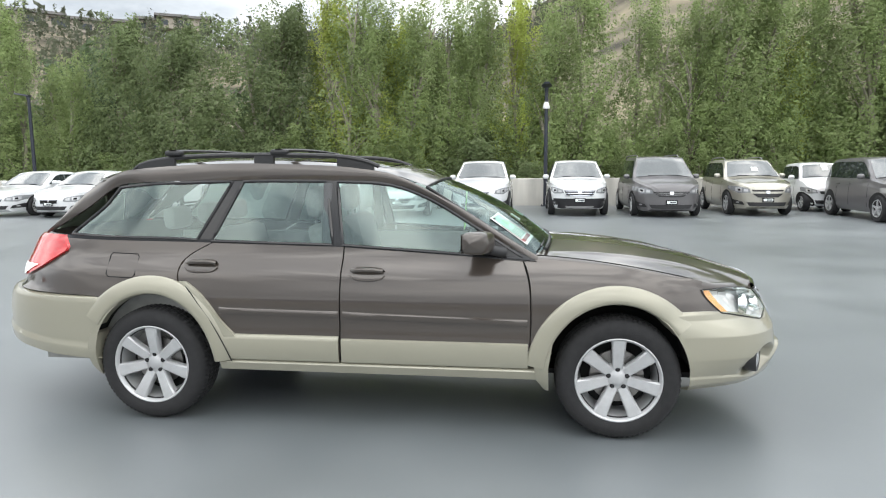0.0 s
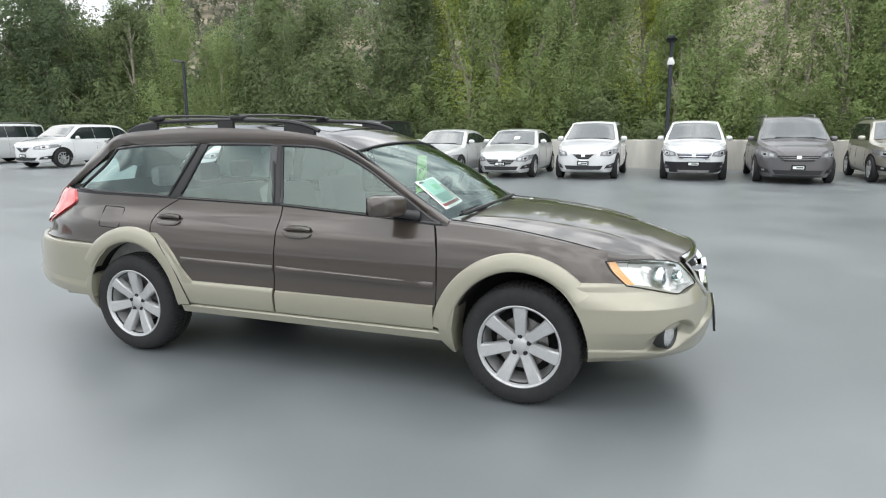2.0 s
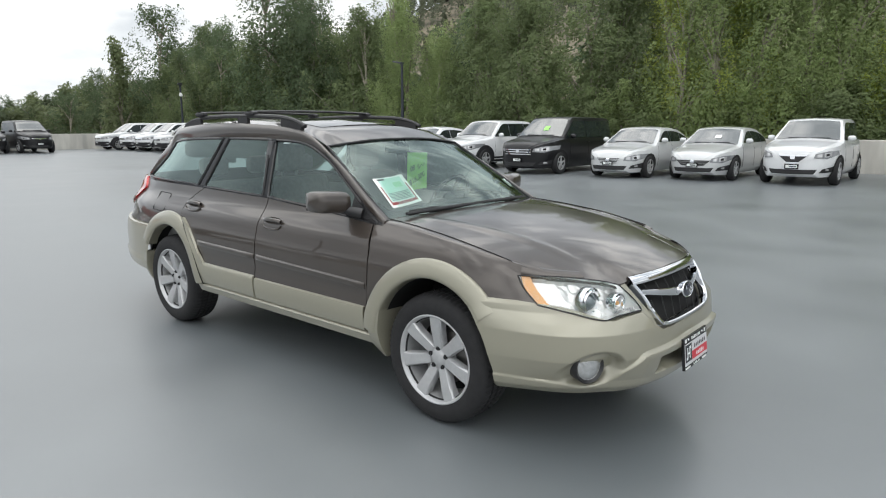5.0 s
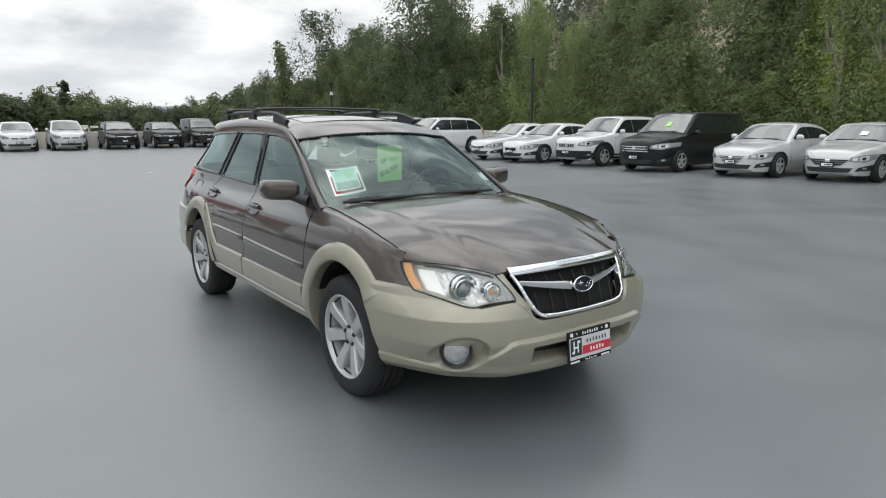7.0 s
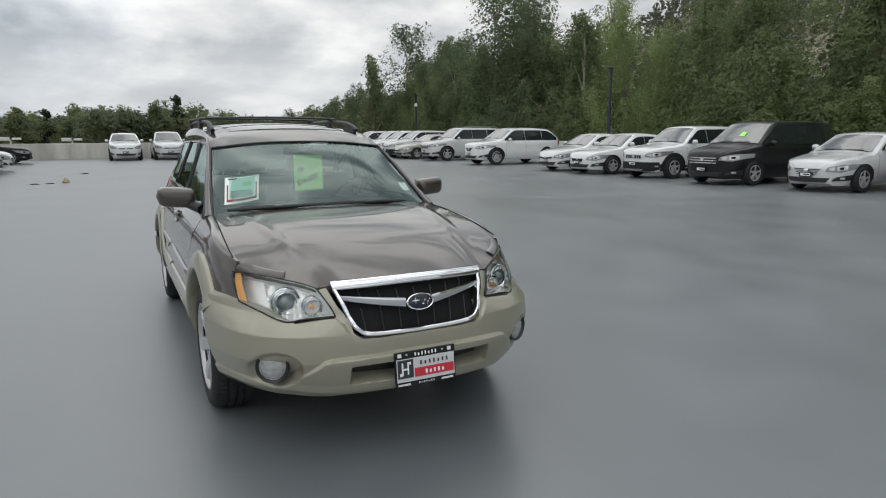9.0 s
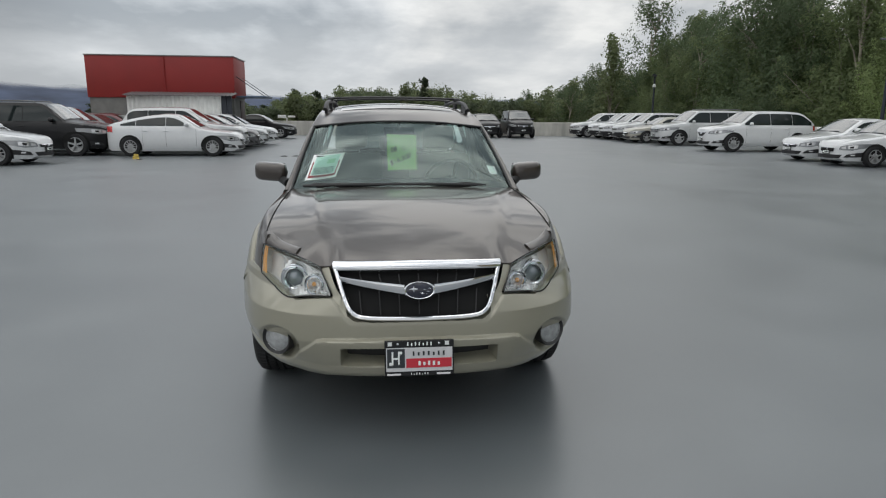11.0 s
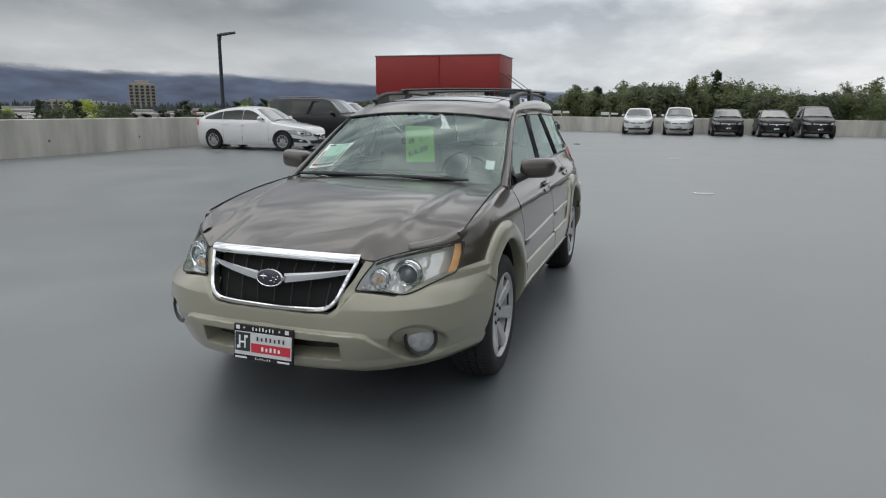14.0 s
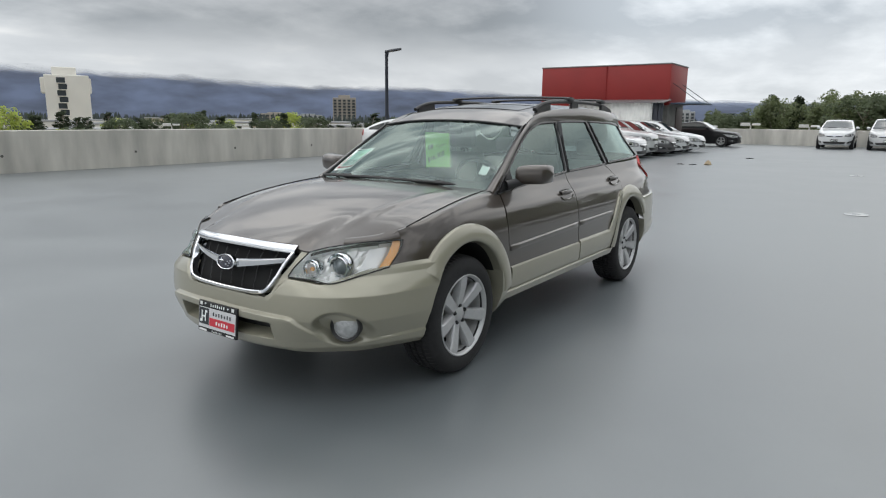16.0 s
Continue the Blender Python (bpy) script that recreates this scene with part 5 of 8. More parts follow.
for y in (-0.42, 0.0, 0.42):
    bm = bmesh.new()
    add_box(bm, (-1.40, y - 0.12, 1.10), (-1.31, y + 0.12, 1.24), 0.04)
    part("headrest", bm, M_SEAT, st)
bm = bmesh.new()
rows = []
for x, z in ((0.97, 0.955), (0.80, 0.975), (0.62, 0.965), (0.54, 0.93), (0.52, 0.80), (0.56, 0.55)):
    rows.append([(x - 0.06 * (abs(k) / 10) ** 2, 0.69 * k / 10, z + (0.03 if 3 <= k <= 8 and 0.5 < x < 0.7 and z > 0.9 else 0)) for k in range(-10, 11)])
add_grid(bm, rows)
part("dashboard", bm, M_DASH, wagon, "dark grey dashboard")
bm = bmesh.new()
sw = Matrix.Translation((0.42, 0.36, 0.97)) @ pose(0, 0, 0, 0, -65, 0)
ring = [sw @ Vector((0.185 * math.cos(a), 0.185 * math.sin(a), 0)) for a in [2 * math.pi * k / 28 for k in range(29)]]
add_tube(bm, ring, 0.015, 8, caps=False)
for a in (0.2, 2.94, 4.71):
    add_tube(bm, [sw @ Vector((0, 0, 0.0)), sw @ Vector((0.18 * math.cos(a), 0.18 * math.sin(a), 0))], 0.018, 6)
add_tube(bm, [sw @ Vector((0, 0, 0.02)), sw @ Vector((0, 0, -0.2))], [0.06, 0.035], 10)
part("steering_wheel", bm, M_BLACK, wagon, "black steering wheel")
bm = bmesh.new()
add_box(bm, (0.255, -0.11, 1.300), (0.280, 0.11, 1.360), 0.012)
add_tube(bm, [(0.275, 0, 1.345), (0.29, 0, 1.385)], 0.012, 6)
part("rear_view_mirror", bm, M_BLACK, wagon, "interior rear-view mirror")
bm = bmesh.new()
add_box(bm, (-2.15, -0.66, 0.30), (0.9, 0.66, 0.36))
add_box(bm, (-2.1, -0.66, 0.55), (-1.3, 0.66, 0.60))
for sd in (-1, 1):
    add_box(bm, (-1.95, sd * 0.69 - 0.02, 0.36), (0.85, sd * 0.69 + 0.02, 0.98), 0.01)
add_box(bm, (-1.80, -0.52, 1.405), (-0.05, 0.52, 1.42))
part("cabin_lining", bm, mat("cabin_grey", (0.30, 0.30, 0.285), 0.85, var=0.1, scale=20), wagon, "grey cabin lining")
# seat belts and pillar lining
for sd in (-1, 1):
    bm = bmesh.new()
    add_tube(bm, [(-0.30, sd * 0.66, 1.02), (-0.31, sd * 0.585, 1.38)], [0.04, 0.03], 8)
    part("pillar_lining", bm, M_DASH, wagon)


def card(name, corners, material, label, category, nx=1):
    """A sheet with a little thickness; corners run top left, top right, bottom right, bottom left as seen from outside."""
    tl, tr, br, bl = [Vector(c) for c in corners]
    n = (tr - tl).cross(bl - tl).normalized()
    bm = bmesh.new()
    rows = [[tl.lerp(tr, u).lerp(bl.lerp(br, u), v) + n * (o + 0.006 * math.sin(u * 3.1)) for u in np.linspace(0, 1, 6)] for o in (0.0,) for v in np.linspace(0, 1, 8)]
    back = [[p + n * 0.0012 for p in r] for r in rows]
    add_grid(bm, rows)
    add_grid(bm, back)
    ob = tagged(part(name, bm, material, None, smooth=40), label, category)

    def on(u, v, o=-0.0015):
        return tl.lerp(tr, u).lerp(bl.lerp(br, u), v) + n * (o + 0.006 * math.sin(u * 3.1))
    return ob, on, n


def strip(ob, on, name, u0, u1, v0, v1, material, o=-0.0015):
    bm = bmesh.new()
    add_grid(bm, [[on(u, v, o) for u in np.linspace(u0, u1, 4)] for v in np.linspace(v0, v1, 2)])
    return part(name, bm, material, ob, smooth=0, recalc=False)


white_card, on_w, _n = card("notice_sheet", [(0.632, -0.575, 1.183), (0.668, -0.372, 1.202), (0.880, -0.424, 1.064), (0.845, -0.620, 1.036)], M_PAPER, "white printed vehicle notice sheet behind the windscreen", "notice")
strip(white_card, on_w, "print_band", 0.06, 0.94, 0.84, 0.93, M_MAROON)
for u in (0.06, 0.90):
    strip(white_card, on_w, "print_band", u, u + 0.04, 0.30, 0.84, M_MAROON)
strip(white_card, on_w, "print_field", 0.12, 0.88, 0.05, 0.82, M_TEAL)
strip(white_card, on_w, "print_band", 0.10, 0.34, 0.05, 0.10, M_INK, -0.0028)
strip(white_card, on_w, "print_band", 0.52, 0.78, 0.22, 0.40, M_PRINT, -0.0028)
for k in range(6):
    strip(white_card, on_w, "text_bar", 0.16, 0.84 - 0.03 * (k % 2), 0.55 + 0.045 * k, 0.566 + 0.045 * k, M_INK, -0.0028)
green_card, on_g, _n = card("price_card", [(0.452, -0.092, 1.314), (0.440, 0.112, 1.308), (0.426, 0.118, 1.070), (0.438, -0.087, 1.062)], M_LEAFPAPER, "bright green hand-written price card hanging behind the windscreen", "price card")


def hand_text(body, u, v, size, tilt):
    """Hand-written figures as a thin mesh on the card."""
    cu = bpy.data.curves.new("figures", "FONT")
    cu.body, cu.size, cu.extrude, cu.shear = body, size, 0.0002, 0.2
    tmp = bpy.data.objects.new("tmp_figures", cu)
    me = bpy.data.meshes.new_from_object(tmp)
    bpy.data.objects.remove(tmp)
    me.name = "figures"
    me.materials.clear()
    me.materials.append(M_PENCIL)
    ob = new("figures", me)
    ob.parent = green_card
    p = on_g(u, v, -0.004)
    ob.matrix_basis = Matrix.Translation(p + Vector((0.004, 0, 0))) @ pose(0, 0, 0, 90, 0, 90) @ pose(0, 0, 0, 0, 0, tilt)
    return ob


M_PENCIL = mat("dark_green_marker", (0.035, 0.12, 0.04), 0.7)
hand_text("08", 0.12, 0.50, 0.046, 16)
hand_text("$16,300", 0.10, 0.86, 0.048, 22)
bm = bmesh.new()
add_tube(bm, curve_pts([on_g(u, v, -0.004) + Vector((0.003, 0, 0)) for u, v in ((0.46, 0.40), (0.56, 0.31), (0.52, 0.37), (0.58, 0.39), (0.55, 0.44), (0.66, 0.36), (0.70, 0.32), (0.74, 0.36), (0.80, 0.29), (0.84, 0.32))], 30), 0.0012, 4)
part("scribble", bm, M_PENCIL, green_card)
sticker, on_s, _n = card("sticker", [(0.722, 0.562, 1.122), (0.712, 0.615, 1.116), (0.780, 0.625, 1.068), (0.787, 0.572, 1.074)], M_PAPER, "small white sticker on the windscreen corner", "sticker")

# ---- lamp posts ----
def lamp_post(x, y, h, face, camera_box=False):
    at = Matrix.Translation((x, y, 0)) @ pose(0, 0, 0, 0, 0, face)
    post = thing("street_lamp", "dark lamp post with hooded head" + (" and white camera" if camera_box else " beside the parapet"), "lamp post", "deck lamp posts", at=at)
    bm = bmesh.new()
    add_tube(bm, [(0, 0, 0), (0, 0, 0.5 * h), (0, 0, h)], [0.075, 0.068, 0.06], 12)
    part("pole", bm, M_POLE, post)
    bm = bmesh.new()
    add_box(bm, (-0.16, -0.16, 0), (0.16, 0.16, 0.03), 0.005)
    for i in (-1, 1):
        for j in (-1, 1):
            add_tube(bm, [(0.12 * i, 0.12 * j, 0.03), (0.12 * i, 0.12 * j, 0.07)], 0.015, 6)
    part("base_plate", bm, M_POLE, post)
    bm = bmesh.new()
    rows = []
    for i in range(9):
        u = i / 8
        w = 0.10 + 0.09 * math.sin(math.pi * min(1, u * 1.1))
        zz = h + 0.05 + 0.10 * u
        rows.append([(-0.05 + 0.62 * u, -w, zz - 0.02), (-0.05 + 0.62 * u, -w * 0.8, zz + 0.03), (-0.05 + 0.62 * u, w * 0.8, zz + 0.03), (-0.05 + 0.62 * u, w, zz - 0.02), (-0.05 + 0.62 * u, w * 0.8, zz - 0.04), (-0.05 + 0.62 * u, -w * 0.8, zz - 0.04)])
    vs = add_grid(bm, rows, close_u=True)
    bm.faces.new(vs[0]); bm.faces.new(vs[-1])
    add_tube(bm, [(0, 0, h - 0.12), (0.03, 0, h + 0.05)], 0.07, 10)
    part("lamp_head", bm, M_POLE, post)
    if camera_box:
        bm = bmesh.new()
        add_lathe(bm, [(0.05, h - 0.42), (0.06, h - 0.48), (0.10, h - 0.56), (0.13, h - 0.68), (0.12, h - 0.72), (0.03, h - 0.74)], 16, "z")
        part("security_camera", bm, M_WHITEPLASTIC, post, "white dome camera")
    return post


lamp_post(1.45, 20.25, 4.30, -90, True)
lamp_post(-19.43, 20.25, 4.42, 180)
lamp_post(-41.2, 20.25, 4.25, -30, True)
lamp_post(-15.7, -13.82, 3.87, 118)

# ---- red stair block with a white lean-to ----
RX, RY0, RY1, RH = -29.6, -14.05, -6.98, 4.22
block = thing("stair_block", "red metal-clad stair block with dark coping on the deck", "building")
bm = bmesh.new()
add_box(bm, (RX - 3.0, RY0 + 0.03, 2.3), (RX - 0.02, RY1 - 0.03, RH - 0.03))
part("wall", bm, M_REDPANEL, block, smooth=0)
bm = bmesh.new()
add_box(bm, (RX - 2.9, RY0 + 0.06, 0.0), (RX - 0.04, RY1 - 0.06, 2.3))
part("base_wall", bm, mat("grey_block_wall", (0.20, 0.195, 0.185), 0.85, var=0.2, scale=2), block, "grey wall below the red cladding", smooth=0)
bm = bmesh.new()
add_box(bm, (RX - 2.75, RY1 - 0.07, 0.0), (RX - 1.55, RY1 - 0.03, 2.12), 0.008)
part("door", bm, mat("dark_red_door", (0.035, 0.014, 0.013), 0.5), block, "dark red-brown steel door")
for i, (y0, y1) in enumerate(((RY0, RY0 + 3.72), (RY0 + 3.74, RY1))):
    bm = bmesh.new()
    add_box(bm, (RX - 0.03, y0, 2.2), (RX + 0.02, y1, RH), 0.008)
    part("panel", bm, M_REDPANEL, block, "red cladding panel")
bm = bmesh.new()
add_box(bm, (RX - 3.0, RY1 - 0.04, 2.26), (RX - 0.035, RY1 + 0.01, RH), 0.006)
part("panel", bm, M_REDPANEL, block, "red cladding panel")
bm = bmesh.new()
add_box(bm, (RX - 3.05, RY0 - 0.03, RH - 0.01), (RX + 0.05, RY1 + 0.04, RH + 0.05), 0.01)
part("coping", bm, M_GREYTRIM, block, "dark metal coping")
bm = bmesh.new()
add_tube(bm, [(RX + 0.035, RY0 + 3.73, 2.1), (RX + 0.035, RY0 + 3.73, RH - 0.05)], 0.03, 8)
part("downpipe", bm, M_REDPANEL, block)
shed = thing("lean_to_shed", "white corrugated lean-to shed with a dark doorway", "shed")
bm = bmesh.new()
y0, y1 = -11.8, -7.5
n = 86
rows = []
for i in range(n + 1):
    y = y0 + (y1 - y0) * i / n
    x = RX + 1.15 + 0.018 * math.sin(i * math.pi / 2)
    rows.append([(x, y, 0.0), (x, y, 2.28)])
add_grid(bm, rows)
part("wall", bm, M_WHITESHED, shed, "white corrugated wall", smooth=0)
for ya in (y1, y0 - 0.05):
    bm = bmesh.new()
    add_box(bm, (RX + 0.02, ya, 0), (RX + 1.13, ya + 0.05, 2.28))
    part("side_wall", bm, M_WHITESHED, shed)
bm = bmesh.new()
rows = []
for i in range(121):
    y = y0 - 0.15 + (RY1 + 0.3 - y0) * i / 120
    dz = 0.022 * math.sin(i * math.pi / 2)
    rows.append([(RX + 1.42, y, 2.31 + dz), (RX + 0.02, y, 2.48 + dz), (RX + 0.02, y, 2.45 + dz), (RX + 1.42, y, 2.28 + dz)])
add_grid(bm, rows, close_u=True)
part("roof", bm, M_GREYTRIM, shed, "grey corrugated roof", smooth=0)
for ya, yb in ((y1 + 0.05, y1 + 0.30), (RY1 - 0.2, RY1 + 0.02)):
    bm = bmesh.new()
    add_box(bm, (RX + 0.9, ya, 0), (RX + 1.05, yb, 2.30), 0.01)
    part("post", bm, M_POLE, shed, "dark doorway post")
canopy = thing("door_canopy", "flat blue-grey door canopy hung on two rods", "canopy")
bm = bmesh.new()
add_box(bm, (RX - 2.4, RY1 + 0.02, 2.26), (RX - 0.2, RY1 + 1.5, 2.34), 0.01)
part("canopy_plate", bm, mat("canopy_metal", (0.10, 0.14, 0.20), 0.4, 0.3), canopy)
for x in (RX - 2.2, RX - 0.4):
    bm = bmesh.new()
    add_tube(bm, [(x, RY1 + 0.02, 3.3), (x, RY1 + 1.4, 2.34)], 0.018, 6)
    part("hanger_rod", bm, M_POLE, canopy)

# drains, puddle marks, small rubbish
M_DRAIN = mat("pale_galvanised_drain", (0.70, 0.71, 0.71), 0.22, 0.9)
for x, y in ((-7.68, 2.31), (-16.6, 1.9)):
    dr = thing("floor_drain", "pale round floor drain in the deck", "drain", at=Matrix.Translation((x, y, 0.004)))
    bm = bmesh.new()
    add_lathe(bm, [(0.17, -0.003), (0.17, 0.008), (0.15, 0.012), (0.145, 0.004), (0.0005, 0.004)], 28, "z")
    part("ring", bm, M_DRAIN, dr)
    for k in range(-4, 5):
        w = math.sqrt(max(0.144 ** 2 - (k * 0.03) ** 2, 0.001))
        bm = bmesh.new()
        add_box(bm, (k * 0.03 - 0.008, -w, 0.004), (k * 0.03 + 0.008, w, 0.011))
        part("grate_bar", bm, M_DRAIN, dr)

# form tie holes in the parapet facing the town
# the shade inside each hole is painted as a dark tone on a shallow disc
M_HOLE = mat("tie_hole_shadow", (0.10, 0.098, 0.09), 0.9)
for i in range(14):
    x = -12.68 + 3.37 * i
    tie = thing("tie_hole_plug", "small round plugged tie hole in the concrete parapet", "plug", "tie holes", at=Matrix.Translation((x, DECK_Y0 + 0.001, 0.42)))
    bm = bmesh.new()
    add_lathe(bm, [(0.034, 0.0), (0.032, 0.006), (0.024, 0.002), (0.0005, 0.001)], 14)
    part("plug", bm, M_HOLE, tie)
# scraps on the deck
M_YELLOWBAG = mat("yellow_wrapper", (0.62, 0.45, 0.10), 0.5, var=0.2, scale=30)
M_TANBAG = mat("tan_paper", (0.45, 0.36, 0.24), 0.8)
M_SCRAP = mat("dark_wet_scrap", (0.05, 0.048, 0.045), 0.7, var=0.3, scale=20)
rs = random.Random(11)
for x, y, r, m_, lab in ((-16.9, -7.7, 0.12, M_YELLOWBAG, "crumpled yellow wrapper on the deck"), (-16.6, -7.5, 0.10, M_SCRAP, "dark scrap lying on the deck"), (-18.6, -2.4, 0.11, M_TANBAG, "crumpled tan paper on the deck"),
                         (-18.25, -3.2, 0.15, M_SCRAP, "flat dark scrap on the deck"), (-18.3, -2.8, 0.15, M_SCRAP, "flat dark scrap on the deck"), (-23.7, -2.0, 0.18, M_SCRAP, "dark scrap lying on the deck")):
    sc = thing("litter", lab, "litter", at=Matrix.Translation((x, y, 0.002)))
    bm = bmesh.new()
    flat = 0.16 if m_ is M_SCRAP else 1.3
    rows = []
    for i in range(7):
        row = []
        for q in range(11):
            a, e = 2 * math.pi * q / 11, math.pi * i / 12
            rr = r * rs.uniform(0.6, 1.15)
            row.append((rr * math.cos(e) * math.cos(a), rr * math.cos(e) * math.sin(a), max(0, rr * math.sin(e) * flat)))
        rows.append(row)
    add_grid(bm, rows, close_u=True)
    part("scrap", bm, m_, sc, smooth=20)

# ---- parked cars ----
M_PARK = {
    "white": mat("white_car_paint", (0.70, 0.71, 0.715), 0.3, coat=1.0, var=0.02),
    "silver": mat("silver_car_paint", (0.60, 0.61, 0.61), 0.35, 0.2, coat=1.0, var=0.02),
    "grey": mat("grey_car_paint", (0.12, 0.115, 0.118), 0.35, 0.2, coat=0.6),
    "black": mat("black_car_paint", (0.008, 0.008, 0.009), 0.3, 0.0, coat=0.2, spec=0.3),
    "gold": mat("champagne_car_paint", (0.42, 0.40, 0.34), 0.3, 0.5, coat=1.0),
    "maroon": mat("maroon_car_paint", (0.10, 0.015, 0.02), 0.3, 0.3, coat=1.0),
}
M_CARGLASS = mat("dark_car_glass", (0.03, 0.04, 0.04), 0.03, spec=1.0, coat=1.0)
M_SIDEGLASS = mat("dark_side_glass", (0.016, 0.022, 0.022), 0.04, spec=0.45)
M_LAMPGLASS = mat("grey_lamp_glass", (0.30, 0.31, 0.32), 0.12, 0.3, coat=1.0)
M_TRIMGREY = mat("dark_bumper_plastic", (0.018, 0.018, 0.02), 0.65, spec=0.3)

# kind: length, half width, bonnet height at nose, cowl x and height, roof front x, roof height, roof rear x, tail top height, belt, wheel radius, front axle, rear axle (x from the middle)
KINDS = {
    "suv":   dict(L=4.60, W=0.91, hn=0.92, cx=0.98, ch=1.10, rx=0.25, H=1.66, bx=-1.75, th=1.10, belt=1.06, r=0.35, fa=1.38, ra=-1.28, clr=0.22),
    "big":   dict(L=4.95, W=0.98, hn=0.98, cx=1.20, ch=1.18, rx=0.50, H=1.78, bx=-2.15, th=1.15, belt=1.12, r=0.38, fa=1.50, ra=-1.35, clr=0.24),
    "sedan": dict(L=4.65, W=0.89, hn=0.74, cx=1.00, ch=0.95, rx=0.25, H=1.43, bx=-1.0, th=1.03, belt=0.96, r=0.32, fa=1.40, ra=-1.30, clr=0.17, deck=-1.95),
    "hatch": dict(L=4.50, W=0.90, hn=0.76, cx=0.95, ch=0.95, rx=0.20, H=1.42, bx=-0.85, th=1.04, belt=0.98, r=0.33, fa=1.38, ra=-1.32, clr=0.17, deck=-2.10),
    "van":   dict(L=5.10, W=0.99, hn=0.92, cx=1.35, ch=1.12, rx=0.60, H=1.75, bx=-2.25, th=1.12, belt=1.06, r=0.34, fa=1.55, ra=-1.47, clr=0.18),
    "tiny":  dict(L=2.70, W=0.78, hn=0.82, cx=0.75, ch=1.02, rx=0.30, H=1.54, bx=-0.95, th=1.10, belt=0.98, r=0.29, fa=0.95, ra=-0.92, clr=0.18),
}


def side_top(k, x):
    """Height of the centre line of the upper body at x."""
    nose, tail = k["L"] / 2, -k["L"] / 2
    deck = k.get("deck", tail + 0.12)
    cx, ch, rx, H, bx = k["cx"], k["ch"], k["rx"], k["H"], k["bx"]
    pts = [(tail, 0.66), (tail + 0.02, k["th"] - 0.20), (tail + 0.07, k["th"] - 0.03), (tail + 0.13, k["th"] + 0.01)]
    if deck > tail + 0.25:
        pts += [(deck, k["th"] + 0.035)]
    base = pts[-1]
    pts += [(base[0] + (bx - base[0]) * 0.5, base[1] + (H - 0.08 - base[1]) * 0.56), (bx, H - 0.075), (bx + 0.45, H - 0.02), ((bx + rx) / 2 + 0.1, H), (rx - 0.22, H - 0.012), (rx + 0.02, H - 0.06),
            (rx + (cx - rx) * 0.5, ch + (H - 0.06 - ch) * 0.53), (cx, ch + 0.01), (cx + 0.12, ch - 0.02), (cx + 0.5 * (nose - cx), ch - 0.03 - 0.32 * (ch - k["hn"])), (nose - 0.22, k["hn"] + 0.035), (nose - 0.10, k["hn"] - 0.03), (nose - 0.03, k["hn"] - 0.13), (nose, 0.56)]
    return smooth_table(pts, x)


def plan(k, x):
    """Share of the half width at x: rounded corners at both ends."""
    u = abs(x) / (k["L"] / 2)
    return (1 - min(u, 0.9999) ** 5.0) ** 0.30 * (1 - 0.04 * u ** 2)


def body_y(k, x, z):
    w, top, bl = k["W"] * plan(k, x), side_top(k, x), k["belt"]
    prof = [(k["clr"], 0.88), (k["clr"] + 0.12, 0.965), (0.55, 1.0), (bl - 0.18, 0.985), (bl - 0.02, 0.945), (bl + 0.02, 0.92)]
    lo = w * lerp_table(prof, z)
    if z > bl + 0.02:
        h = (z - bl - 0.02) / max(k["H"] - bl, 0.1)
        lo = w * (0.92 - 0.20 * h - 0.02 * h * h)
    return lo


